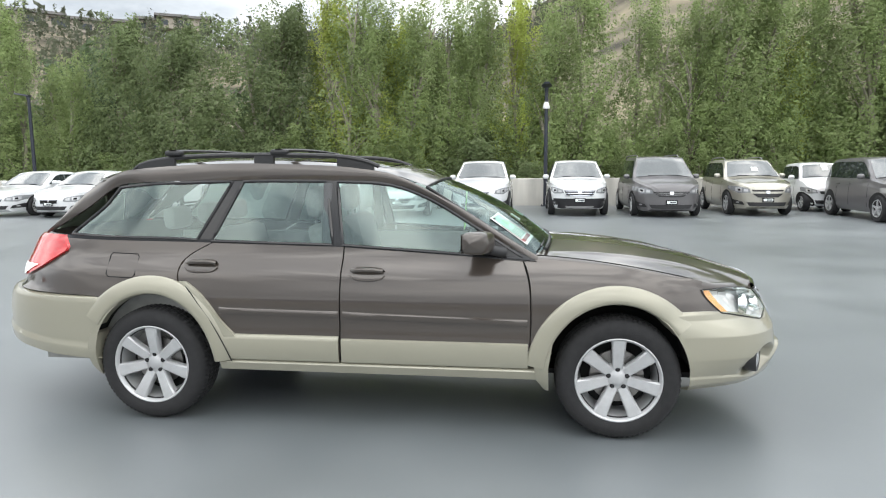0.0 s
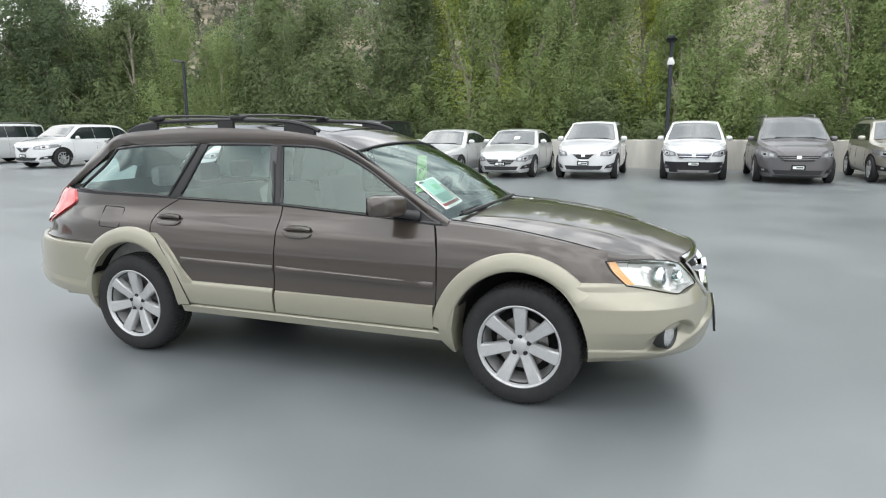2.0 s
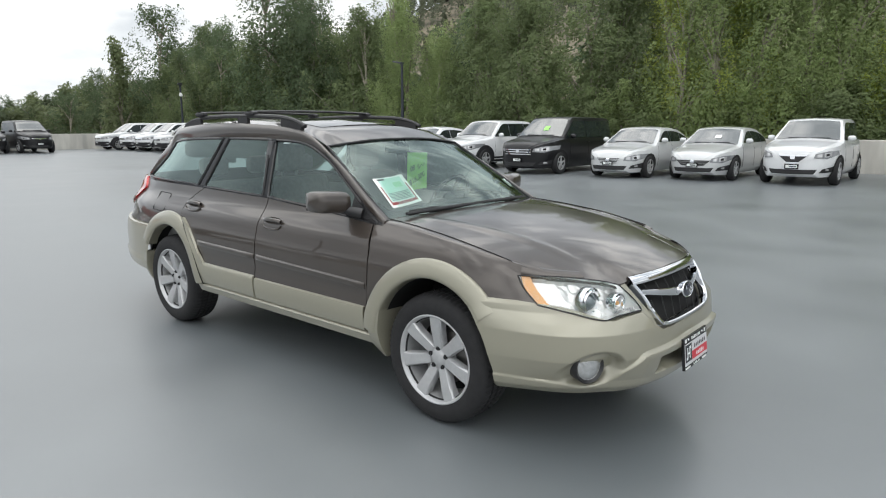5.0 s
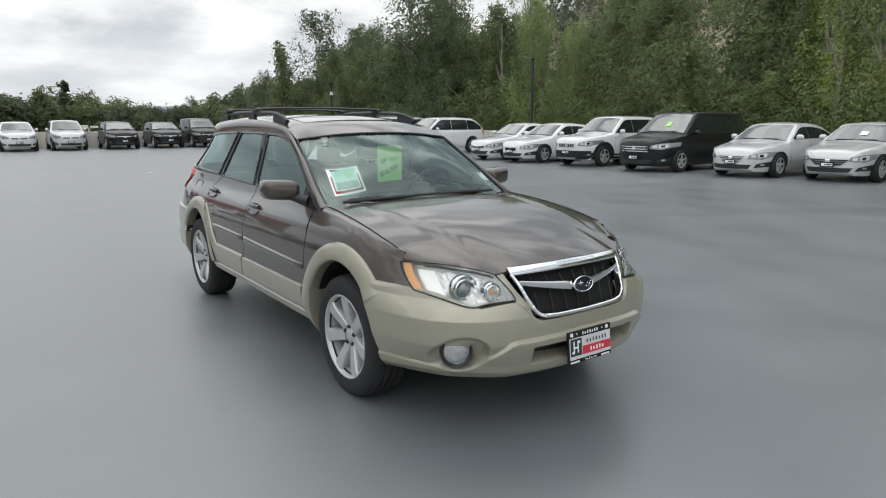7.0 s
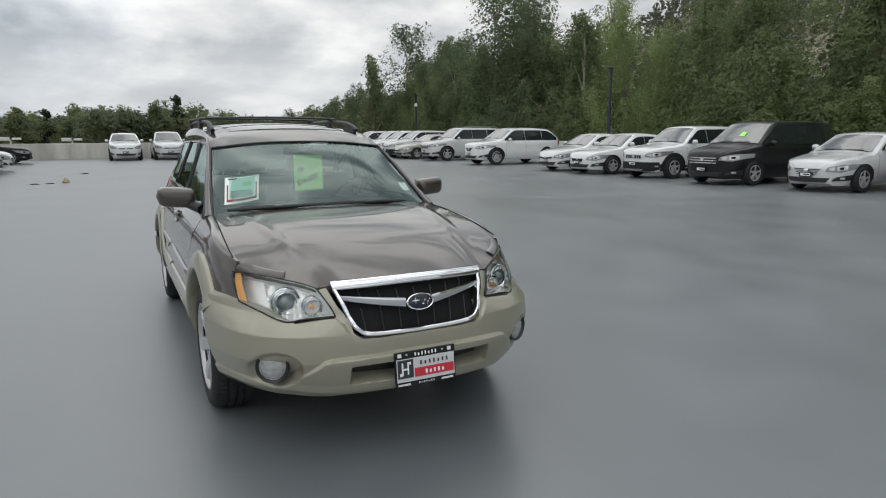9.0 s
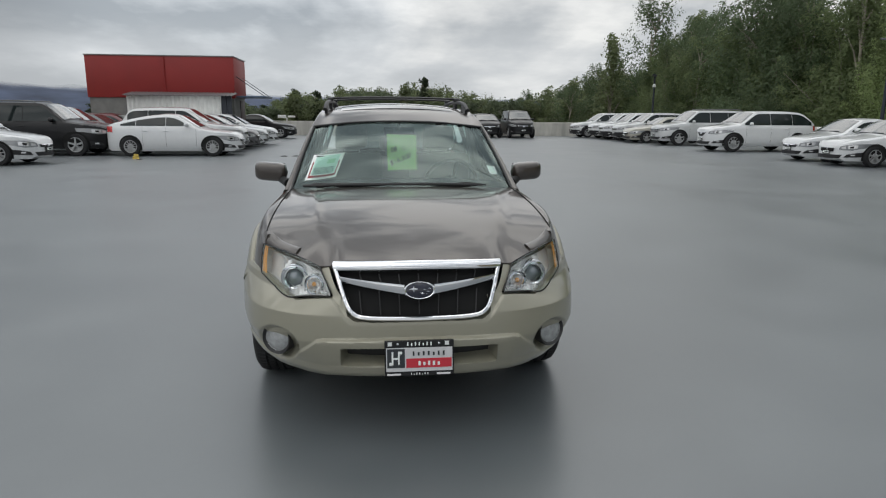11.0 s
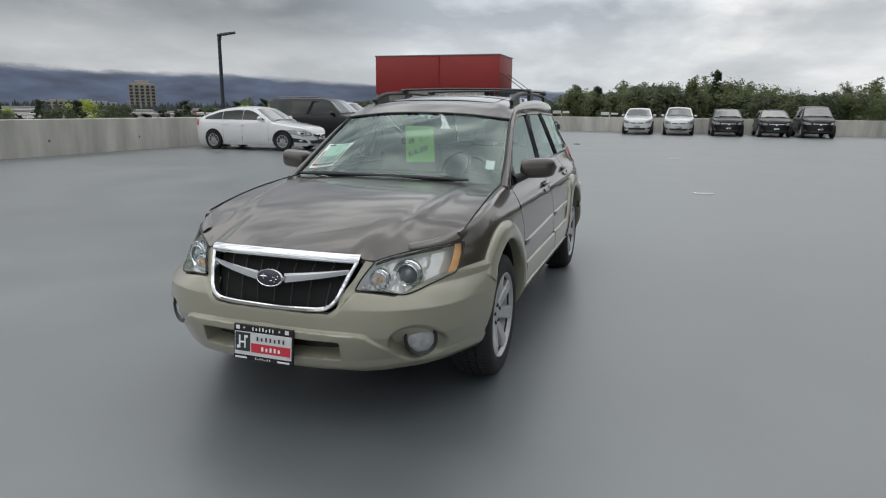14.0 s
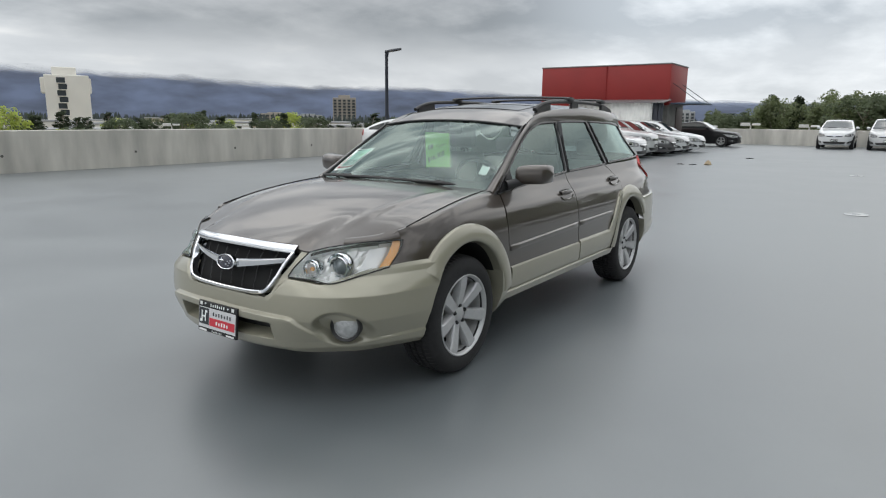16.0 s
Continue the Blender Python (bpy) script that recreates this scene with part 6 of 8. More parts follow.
def parked_car(kind, at, paint, label, extra=None, rims=5, cladding=False, rails=False, grille_style="slim", plate_col=True, card=False):
    k = dict(KINDS[kind])
    k.update(extra or {})
    car = thing("parked_car", label, "car", "parked cars", at=at)
    nose, tail = k["L"] / 2, -k["L"] / 2
    xs = sorted(set([tail, tail + 0.02, tail + 0.06, tail + 0.12, nose, nose - 0.02, nose - 0.06, nose - 0.12, nose - 0.2] + [tail + (nose - tail) * i / 44 for i in range(45)] + [k["cx"], k["rx"], k["bx"]]))
    bm = bmesh.new()
    rows = []
    for x in xs:
        top = side_top(k, x)
        lift = k["clr"] + (0.06 if abs(x) > nose - 0.15 else 0)
        low = [lift, lift + 0.05, lift + 0.12, 0.45, 0.55, 0.65, k["belt"] - 0.18, k["belt"] - 0.08, k["belt"] - 0.02, k["belt"] + 0.02]
        sec = [(0.0, lift)]
        for z in low:
            zz = min(z, max(top - 0.05, lift + 0.01))
            y = body_y(k, x, zz)
            if z > top - 0.05:
                y *= 1 - 0.06 * min(1, (z - top + 0.05) / 0.2)
            sec.append((y, zz))
        for h in (0.15, 0.35, 0.55, 0.75, 0.9):
            z = k["belt"] + 0.02 + h * (top - 0.04 - k["belt"] - 0.02)
            if top - 0.05 > k["belt"] + 0.03:
                sec.append((body_y(k, x, z), z))
            else:
                sec.append((sec[-1][0] * 0.97, min(top - 0.05 + 0.04 * h, top)))
        ye = sec[-1][0]
        for q, dz in ((0.93, -0.02), (0.75, -0.004), (0.4, 0.012), (0.0, 0.018)):
            sec.append((ye * q, top + dz))
        half = [Vector((x, y, z)) for y, z in sec]
        rows.append([Vector((p.x, -p.y, p.z)) for p in half[::-1]] + half[1:])
    vs = add_grid(bm, rows)
    bm.faces.new(vs[0]); bm.faces.new(vs[-1])
    part("body", bm, paint, car, smooth=35, weld=0.001)

    def skin(x, z, off, side):
        return Vector((x, side * (body_y(k, x, z) + off), z))

    # windows
    H, bl = k["H"], k["belt"]
    def win_top(x):
        return min(side_top(k, x) - 0.105, H - 0.115)

    deck = k.get("deck", tail + 0.12)
    xr0, xf0 = max(deck + 0.16, tail + (0.36 if kind == "van" else 0.42)), k["cx"] - 0.16
    while win_top(xr0) < bl + 0.09:
        xr0 += 0.02
    while win_top(xf0) < bl + 0.05:
        xf0 -= 0.02
    mids = [0.12 * (k["L"] / 4.6) - 0.25]
    if kind in ("suv", "big", "van", "hatch", "sedan"):
        mids.append(mids[0] - (0.98 if kind not in ("sedan",) else 0.80))
    cuts = [xf0] + [m_ for m_ in mids if m_ > xr0 + 0.15] + [xr0]
    for side in (-1, 1):
        for i in range(len(cuts) - 1):
            x0, x1 = cuts[i] - (0.009 if i else 0), cuts[i + 1] + (0.009 if i < len(cuts) - 2 else 0)
            bm = bmesh.new()
            rr = []
            for h in np.linspace(0, 1, 6):
                row = []
                for x in np.linspace(x0, x1, 14):
                    z0, z1 = bl + 0.04, max(win_top(x), bl + 0.045)
                    z = z0 + (z1 - z0) * h
                    row.append(skin(x, z, 0.007, side))
                rr.append(row)
            add_grid(bm, rr)
            part("side_window", bm, M_SIDEGLASS, car, smooth=60)

    def top_patch(name, x0, x1, inset0, inset1, material, lift=0.008):
        bm = bmesh.new()
        rr = []
        for t in np.linspace(0, 1, 8):
            x = x0 + (x1 - x0) * t
            z = side_top(k, x)
            y = (k["W"] * plan(k, x)) * lerp_table([(0, inset0), (1, inset1)], t)
            rr.append([Vector((x + (lift if x > 0 else -lift) * 0.6, y * q, z + lift + 0.016 * (1 - abs(q)) - 0.02 * abs(q) ** 4)) for q in np.linspace(-1, 1, 13)])
        add_grid(bm, rr)
        return part(name, bm, material, car, smooth=60)

    top_patch("windscreen", k["cx"] - 0.03, k["rx"] + 0.05, 0.83, 0.66, M_CARGLASS, 0.012)
    # wheels, and dark sheets on the closed body that paint the shaded wheel openings
    for ax in (k["fa"], k["ra"]):
        for side in (-1, 1):
            bm = bmesh.new()
            add_lathe(bm, [(k["r"] * 0.62, -0.20), (k["r"] * 0.9, -0.20), (k["r"], -0.17), (k["r"], -0.03), (k["r"] * 0.93, 0.0), (k["r"] * 0.7, 0.004), (k["r"] * 0.64, -0.015)], 28)
            m = Matrix.Translation((ax, side * (k["W"] * plan(k, ax) + 0.012), k["r"])) @ pose(0, 0, 0, 0, 0, 180 if side < 0 else 0)
            bmesh.ops.transform(bm, matrix=m, verts=bm.verts)
            wh = part("wheel", bm, M_TYRE, car)
            bm = bmesh.new()
            R = k["r"] * 0.66
            add_lathe(bm, [(R, -0.012), (R * 0.97, 0.004), (R * 0.90, 0.0), (R * 0.88, -0.07), (R * 0.3, -0.08), (0.0005, -0.08)], 28)
            for s in range(rims):
                a = 2 * math.pi * s / rims
                rr = []
                for i in range(4):
                    q = R * (0.12 + 0.80 * i / 3)
                    w = R * (0.13 if rims < 9 else 0.06)
                    rr.append([(-w, -0.05, q), (-w * 0.8, 0.0, q), (w * 0.8, 0.0, q), (w, -0.05, q)])
                g = add_grid(bm, rr)
                bmesh.ops.rotate(bm, verts=[v for r in g for v in r], cent=(0, 0, 0), matrix=Matrix.Rotation(a, 3, "Y"))
            add_lathe(bm, [(R * 0.22, -0.03), (R * 0.2, 0.006), (0.0005, 0.008)], 12)
            bmesh.ops.transform(bm, matrix=m, verts=bm.verts)
            part("rim", bm, M_ALLOY, wh, "alloy rim")
            bm = bmesh.new()
            rr = []
            for i in range(19):
                a = radians(-24 + 228 * i / 18)
                row = []
                for rad in (k["r"] * 0.3, k["r"] * 0.8, k["r"] * 1.17):
                    x, z = ax + rad * math.cos(a), max(k["r"] + rad * math.sin(a), k["clr"] + 0.01)
                    row.append(skin(x, max(z, k["clr"] + 0.01), 0.009, side))
                rr.append(row)
            add_grid(bm, rr)
            part("wheel_opening_shade", bm, M_TRIMGREY if cladding else M_GAP, car)
            if cladding:
                bm = bmesh.new()
                rr = []
                for i in range(17):
                    a = radians(-15 + 210 * i / 16)
                    rr.append([skin(ax + rad * math.cos(a), max(k["r"] + rad * math.sin(a), k["clr"] + 0.01), o, side) for rad, o in ((k["r"] * 1.15, 0.005), (k["r"] * 1.18, 0.018), (k["r"] * 1.33, 0.016), (k["r"] * 1.36, 0.004))])
                add_grid(bm, rr)
                part("arch_trim", bm, M_TRIMGREY, car, "dark arch trim")
    for side in (-1, 1):
        if cladding:
            bm = bmesh.new()
            add_grid(bm, [[skin(x, z, o, side) for x in np.linspace(k["ra"] + k["r"], k["fa"] - k["r"], 10)] for z, o in ((k["clr"] + 0.02, 0.004), (k["clr"] + 0.04, 0.014), (k["clr"] + 0.18, 0.012), (k["clr"] + 0.20, 0.003))])
            part("sill_trim", bm, M_TRIMGREY, car)
        # door seams
        bm = bmesh.new()
        for x in ([0.12 * (k["L"] / 4.6) - 0.25, k["fa"] - 0.52] if kind == "tiny" else [0.12 * (k["L"] / 4.6) - 0.25, k["fa"] - 0.52, k["ra"] + 0.42]):
            add_tube(bm, [skin(x, z, 0.0, side) for z in np.linspace(k["clr"] + 0.15, k["belt"], 7)], 0.0045, 4)
        part("door_seam", bm, M_GAP, car)
        for x in (0.0 - 0.14, k["ra"] + 0.52):
            bm = bmesh.new()
            add_tube(bm, [skin(x + d, k["belt"] - 0.12, 0.025, side) for d in (-0.09, 0.0, 0.09)], 0.016, 6)
            part("door_handle", bm, paint, car)
        # mirrors
        bm = bmesh.new()
        rr = []
        for i in range(9):
            u = i / 8
            kk = max(0.05, (1 - abs(2 * u - 1) ** 3) ** 0.5)
            rr.append([(k["cx"] - 0.38 + 0.07 * kk * math.cos(a), side * (k["W"] * 0.90 + 0.03 + 0.20 * u), k["belt"] + 0.09 + 0.075 * kk * math.sin(a)) for a in [2 * math.pi * q / 10 for q in range(10)]])
        add_grid(bm, rr, close_u=True)
        part("side_mirror", bm, paint, car)
        if rails:
            bm = bmesh.new()
            add_tube(bm, curve_pts([(k["rx"] - 0.25, side * k["W"] * 0.62, k["H"] - 0.03), (k["rx"] - 0.45, side * k["W"] * 0.62, k["H"] + 0.045), ((k["rx"] + k["bx"]) / 2, side * k["W"] * 0.62, k["H"] + 0.05), (k["bx"] + 0.45, side * k["W"] * 0.62, k["H"] + 0.04), (k["bx"] + 0.2, side * k["W"] * 0.62, k["H"] - 0.04)], 16), 0.02, 6)
            part("roof_rail", bm, M_GREYTRIM, car)

    # front end: plan curve of the nose as x over y
    def nose_x(y, z):
        lo, hi = 0.0, nose
        want = abs(y)
        for _ in range(26):
            mid = (lo + hi) / 2
            if body_y(k, mid, z) > want:
                lo = mid
            else:
                hi = mid
        return lo

    W, hn = k["W"], k["hn"]

    def face(name, pts_b, pts_t, material, label="", off=0.012, parent=None, n=14):
        """A plate on the nose between two (y, z) lines."""
        bm = bmesh.new()
        rr = []
        for t in np.linspace(0, 1, 4):
            row = []
            for i in range(n + 1):
                u = i / n
                y0, z0 = lerp_table([(j / (len(pts_b) - 1), p[0]) for j, p in enumerate(pts_b)], u), lerp_table([(j / (len(pts_b) - 1), p[1]) for j, p in enumerate(pts_b)], u)
                y1, z1 = lerp_table([(j / (len(pts_t) - 1), p[0]) for j, p in enumerate(pts_t)], u), lerp_table([(j / (len(pts_t) - 1), p[1]) for j, p in enumerate(pts_t)], u)
                y, z = y0 + (y1 - y0) * t, z0 + (z1 - z0) * t
                back = lerp_table([(0.56, 0.0), (k["hn"] - 0.13, 0.03), (k["hn"] - 0.03, 0.10), (k["hn"] + 0.035, 0.22)], z + 0.02)
                row.append(Vector((min(nose_x(y, min(z, bl - 0.03)), nose - back) + off, y, z)))
            rr.append(row)
        rr = [[p - Vector((0.05, 0, 0)) for p in rr[0]]] + rr + [[p - Vector((0.05, 0, 0)) for p in rr[-1]]]
        add_grid(bm, rr)
        return part(name, bm, material, parent or car, label, smooth=40)

    gz, c0 = hn - 0.15, k["clr"]

    def trap(name, wb, wt, zb, zt, material, label="", off=0.012, parent=None, y=0.0, sag=0.0):
        """A trapezoid on the nose, wb wide below and wt above (half widths)."""
        return face(name, [(y - wb, zb), (y, zb - sag), (y + wb, zb)], [(y - wt, zt), (y, zt - sag * 0.3), (y + wt, zt)], material, label, off, parent)

    if grille_style == "bars":
        gr = trap("grille", 0.40 * W, 0.50 * W, gz - 0.17, gz, M_BLACK, "dark grille with chrome bars")
        for f in (0.1, 0.5, 0.9):
            trap("grille_bar", 0.46 * W, 0.47 * W, gz - 0.17 * f - 0.014, gz - 0.17 * f + 0.012, M_CHROME, off=0.024, parent=gr)
    elif grille_style == "shield":
        gr = trap("grille", 0.14 * W, 0.36 * W, gz - 0.19, gz - 0.02, M_BLACK, "small shield grille", sag=0.02)
        trap("grille_bar", 0.34 * W, 0.38 * W, gz - 0.035, gz, M_CHROME, off=0.02, parent=gr, sag=0.01)
        trap("grille_bar", 0.15 * W, 0.17 * W, gz - 0.205, gz - 0.18, M_CHROME, off=0.02, parent=gr, sag=0.02)
    elif grille_style == "smile":
        gr = trap("grille", 0.34 * W, 0.52 * W, gz - 0.17, gz - 0.03, M_BLACK, "dark wide grille", sag=0.02)
        for f in (0.25, 0.6):
            trap("grille_bar", (0.48 - 0.12 * f) * W, (0.49 - 0.12 * f) * W, gz - 0.03 - 0.14 * f - 0.008, gz - 0.03 - 0.14 * f + 0.006, M_GREYTRIM, off=0.02, parent=gr, sag=0.02)
    elif grille_style == "split":
        gr = trap("grille", 0.44 * W, 0.48 * W, gz - 0.05, gz, M_BLACK, "split dark grille", sag=0.005)
        trap("lower_grille", 0.30 * W, 0.46 * W, gz - 0.22, gz - 0.11, M_BLACK, off=0.012, parent=gr)
    elif grille_style == "slots":
        gr = trap("grille_panel", 0.44 * W, 0.46 * W, gz - 0.14, gz + 0.0, paint, "seven-slot grille panel", off=0.008)
        for q in range(7):
            trap("slot", 0.034, 0.034, gz - 0.125, gz - 0.015, M_GAP, off=0.02, parent=gr, y=(q - 3) * 0.108 * W)
    elif grille_style == "kidney":
        gr = trap("grille", 0.15 * W, 0.16 * W, gz - 0.15, gz - 0.03, M_CHROME, "twin kidney grille with chrome rims", y=0.17 * W)
        g2 = trap("grille", 0.15 * W, 0.16 * W, gz - 0.15, gz - 0.03, M_CHROME, y=-0.17 * W)
        trap("grille_opening", 0.13 * W, 0.14 * W, gz - 0.138, gz - 0.042, M_GAP, off=0.02, parent=gr, y=0.17 * W)
        trap("grille_opening", 0.13 * W, 0.14 * W, gz - 0.138, gz - 0.042, M_GAP, off=0.02, parent=g2, y=-0.17 * W)
    elif grille_style == "ribs":
        gr = trap("grille", 0.24 * W, 0.40 * W, gz - 0.16, gz - 0.01, paint, "grille of silver ribs", off=0.006)
        for f in (0.05, 0.32, 0.59, 0.86):
            trap("rib_gap", (0.38 - 0.13 * f) * W, (0.39 - 0.13 * f) * W, gz - 0.012 - 0.15 * f - 0.016, gz - 0.012 - 0.15 * f, M_GAP, off=0.012, parent=gr, sag=0.012)
    else:
        gr = trap("grille", 0.40 * W, 0.44 * W, gz - 0.10, gz - 0.03, M_BLACK, "slim dark grille", sag=0.01)
        trap("grille_bar", 0.43 * W, 0.45 * W, gz - 0.045, gz - 0.015, M_CHROME, off=0.02, parent=gr, sag=0.008)
    if grille_style != "kidney":
        trap("grille_badge", 0.05, 0.055, gz - 0.11, gz - 0.03, M_CHROME, off=0.032, parent=gr)
    if cladding:
        trap("bumper_trim", 0.95 * W, 0.95 * W, c0 + 0.02, c0 + 0.31, M_TRIMGREY, "black lower bumper", off=0.022, sag=-0.0)
        trap("skid_plate", 0.42 * W, 0.46 * W, c0 + 0.03, c0 + 0.09, M_GREYTRIM, off=0.030)
    else:
        trap("lower_intake", 0.52 * W, 0.60 * W, c0 + 0.08, c0 + 0.19, M_BLACK, "dark lower intake", sag=0.01)
    for side in (-1, 1):
        lz = hn - 0.13
        hl = face("head_lamp", [(side * 0.50 * W, lz - 0.10), (side * 0.78 * W, lz - 0.12), (side * 0.945 * W, lz - 0.03)], [(side * 0.54 * W, lz - 0.0), (side * 0.78 * W, lz + 0.065), (side * 0.945 * W, lz + 0.082)], M_LAMPGLASS, "clear head lamp", off=0.012)
        face("lamp_bulb", [(side * 0.58 * W, lz - 0.075), (side * 0.68 * W, lz - 0.075)], [(side * 0.58 * W, lz - 0.01), (side * 0.68 * W, lz + 0.01)], M_REFL, off=0.020, parent=hl, n=3)
        face("lamp_bulb", [(side * 0.72 * W, lz - 0.08), (side * 0.85 * W, lz - 0.06)], [(side * 0.72 * W, lz + 0.02), (side * 0.85 * W, lz + 0.045)], M_REFL, off=0.020, parent=hl, n=3)
        face("lamp_bulb", [(side * 0.755 * W, lz - 0.055), (side * 0.81 * W, lz - 0.05)], [(side * 0.755 * W, lz + 0.0), (side * 0.81 * W, lz + 0.01)], M_GLOSSBLACK, off=0.026, parent=hl, n=3)
        fl = face("fog_lamp", [(side * 0.64 * W, c0 + 0.11), (side * 0.92 * W, c0 + 0.13)], [(side * 0.70 * W, c0 + 0.20), (side * 0.93 * W, c0 + 0.28)], M_BLACK, "fog lamp recess", off=0.028, n=4)
        face("fog_lens", [(side * 0.765 * W, c0 + 0.16), (side * 0.82 * W, c0 + 0.16)], [(side * 0.765 * W, c0 + 0.205), (side * 0.82 * W, c0 + 0.205)], M_REFL, off=0.034, parent=fl, n=2)
    pz = k["clr"] + 0.22
    pf = face("plate_holder", [(-0.16, pz - 0.02), (0.16, pz - 0.02)], [(-0.16, pz + 0.10), (0.16, pz + 0.10)], M_GLOSSBLACK, "dealer plate", off=0.036, n=4)
    if plate_col:
        face("card", [(-0.13, pz + 0.005), (0.13, pz + 0.005)], [(-0.13, pz + 0.075), (0.13, pz + 0.075)], M_PAPER, "white card", off=0.042, parent=pf, n=3)
        face("letter_bar", [(-0.05, pz + 0.025), (0.11, pz + 0.025)], [(-0.05, pz + 0.055), (0.11, pz + 0.055)], M_INK, off=0.045, parent=pf, n=3)
    if card:
        x = k["cx"] - 0.30
        bm = bmesh.new()
        add_grid(bm, [[Vector((x + d + 0.01, y, side_top(k, x + d) + 0.036)) for y in (0.02, 0.11, 0.20)] for d in (-0.08, 0.0, 0.08)])
        part("price_card", bm, card, car, "card behind the windscreen")
    # wipers, tail lamps
    bm = bmesh.new()
    for y0 in (-0.45, 0.08):
        add_tube(bm, [(k["cx"] - 0.02 - 0.02, y0 + d, side_top(k, k["cx"] - 0.04) + 0.028) for d in (0, 0.22, 0.44)], 0.010, 5)
    part("wiper", bm, M_BLACK, car)
    for side in (-1, 1):
        bm = bmesh.new()
        add_grid(bm, [[skin(x, z, 0.008, side) for x in np.linspace(tail + 0.05, tail + 0.34, 5)] for z in (k["th"] - 0.24, k["th"] - 0.10, k["th"] - 0.04)])
        part("tail_lamp", bm, M_RED, car, "red tail lamp")
    return car


def row_pose(x, y, heading, lift=0.0):
    return Matrix.Translation((x, y, lift)) @ pose(0, 0, 0, 0, 0, heading)


P = M_PARK
# facing the wagon, along the wooded side: nose pointing to -y; y is the front axle
def north(kind, x, y_axle, paint, label, head=-90, **kw):
    k = dict(KINDS[kind]); k.update(kw.get("extra") or {})
    c = Matrix.Translation((x, y_axle, 0)) @ pose(0, 0, 0, 0, 0, head) @ Matrix.Translation((-k["fa"], 0, 0))
    return parked_car(kind, c, paint, label, **kw)


north("suv", 10.51, 13.5, P["grey"], "dark grey compact sport utility car with dark glass", rails=False, grille_style="bars")
north("tiny", 10.13, 17.6, P["white"], "small white and black two-seat city car by the parapet", grille_style="slim", card=M_PAPER)
north("suv", 7.61, 16.2, P["gold"], "champagne coloured sport utility car with split grille", rails=True, grille_style="split", card=M_PAPER)
north("van", 4.84, 15.7, P["grey"], "grey minivan with a white dealer plate", grille_style="smile", rails=True)
north("suv", 2.33, 16.0, P["white"], "white sport utility car with black lower bumper", cladding=True, grille_style="bars")
north("suv", -0.61, 15.6, P["white"], "white crossover with a small shield grille", grille_style="shield")
north("sedan", -3.02, 15.5, P["silver"], "silver compact saloon with a dealer plate", grille_style="smile", card=M_PAPER)
north("sedan", -5.19, 14.9, P["silver"], "silver mid-size saloon with chrome grille bars", grille_style="ribs")
north("van", -8.03, 14.6, P["black"], "black minivan with a green price card", grille_style="bars", card=M_LEAFPAPER)
north("suv", -11.02, 14.8, P["white"], "white sport utility car with a seven-slot grille", cladding=True, grille_style="slots")
north("sedan", -13.71, 14.7, P["white"], "white sport saloon with twin kidney grilles", grille_style="kidney")
north("sedan", -15.88, 14.9, P["white"], "white compact saloon with a chrome grille bar", grille_style="slim")
north("big", -22.01, 15.0, P["white"], "large white three-row crossover", grille_style="shield", rims=10, extra=dict(H=1.71, bx=-1.55, th=1.14, deck=-2.28, belt=1.08))
north("big", -27.74, 15.4, P["silver"], "silver boxy three-row sport utility car", rails=True, grille_style="bars")
north("sedan", -30.69, 15.0, P["gold"], "tan compact hatchback among the row of utility cars", grille_style="slim")
north("suv", -32.95, 15.2, P["silver"], "silver luxury crossover with a dark roof", cladding=True)
north("suv", -35.3, 15.2, P["white"], "white mid-size sport utility car with black lower bumper", cladding=True)
north("suv", -37.42, 15.2, P["white"], "white compact sport utility car with black bumper", cladding=True)
north("suv", -39.5, 14.6, P["silver"], "light silver crossover at the end of the row", cladding=True)
# against the far end, nose to +x
for kind, y, paint, label, kw in (("suv", -0.15, P["white"], "white raised hatchback in front of the end wall", dict(extra=dict(H=1.58))),
                                  ("suv", 2.25, P["silver"], "silver crossover in front of the end wall", {}),
                                  ("suv", 5.0, P["black"], "dark compact crossover with a white plate", dict(extra=dict(H=1.58))),
                                  ("suv", 7.55, P["black"], "small black crossover with round lamps", dict(extra=dict(L=4.2, H=1.55))),
                                  ("big", 9.75, P["black"], "dark boxy sport utility car in front of the end wall", dict(extra=dict(W=0.90, L=4.6)))):
    parked_car(kind, row_pose(-38.0 - 1.4, y, 0), paint, label, **kw)


# by the town-side wall and the red block, nose to +y
def south(kind, x, y_axle, paint, label, head=90, **kw):
    k = dict(KINDS[kind]); k.update(kw.get("extra") or {})
    c = Matrix.Translation((x, y_axle, 0)) @ pose(0, 0, 0, 0, 0, head) @ Matrix.Translation((-k["fa"], 0, 0))
    return parked_car(kind, c, paint, label, **kw)


south("sedan", -14.9, -10.33, P["white"], "white saloon with black-slotted alloy wheels beside the concrete wall", rims=10, grille_style="slim")
south("big", -19.3, -10.11, P["black"], "large black sport utility car behind the white hatchback", rails=True, rims=5)
for x, kind, col, lab in ((-21.6, "suv", "silver", "silver crossover in the rear rank"), (-24.0, "sedan", "grey", "grey saloon in the rear rank"), (-26.4, "sedan", "maroon", "dark red saloon in the rear rank")):
    south(kind, x, -10.4, P[col], lab)
south("hatch", -19.1, -5.6, P["white"], "white hatchback with dark multi-spoke alloy wheels", rims=12)
south("suv", -21.3, -5.9, P["silver"], "silver crossover beside the white hatchback")
south("sedan", -23.4, -5.8, P["grey"], "grey saloon in the front rank")
south("hatch", -25.4, -5.7, P["white"], "white hatchback in the front rank")
south("sedan", -27.6, -5.6, P["white"], "white saloon in the front rank")
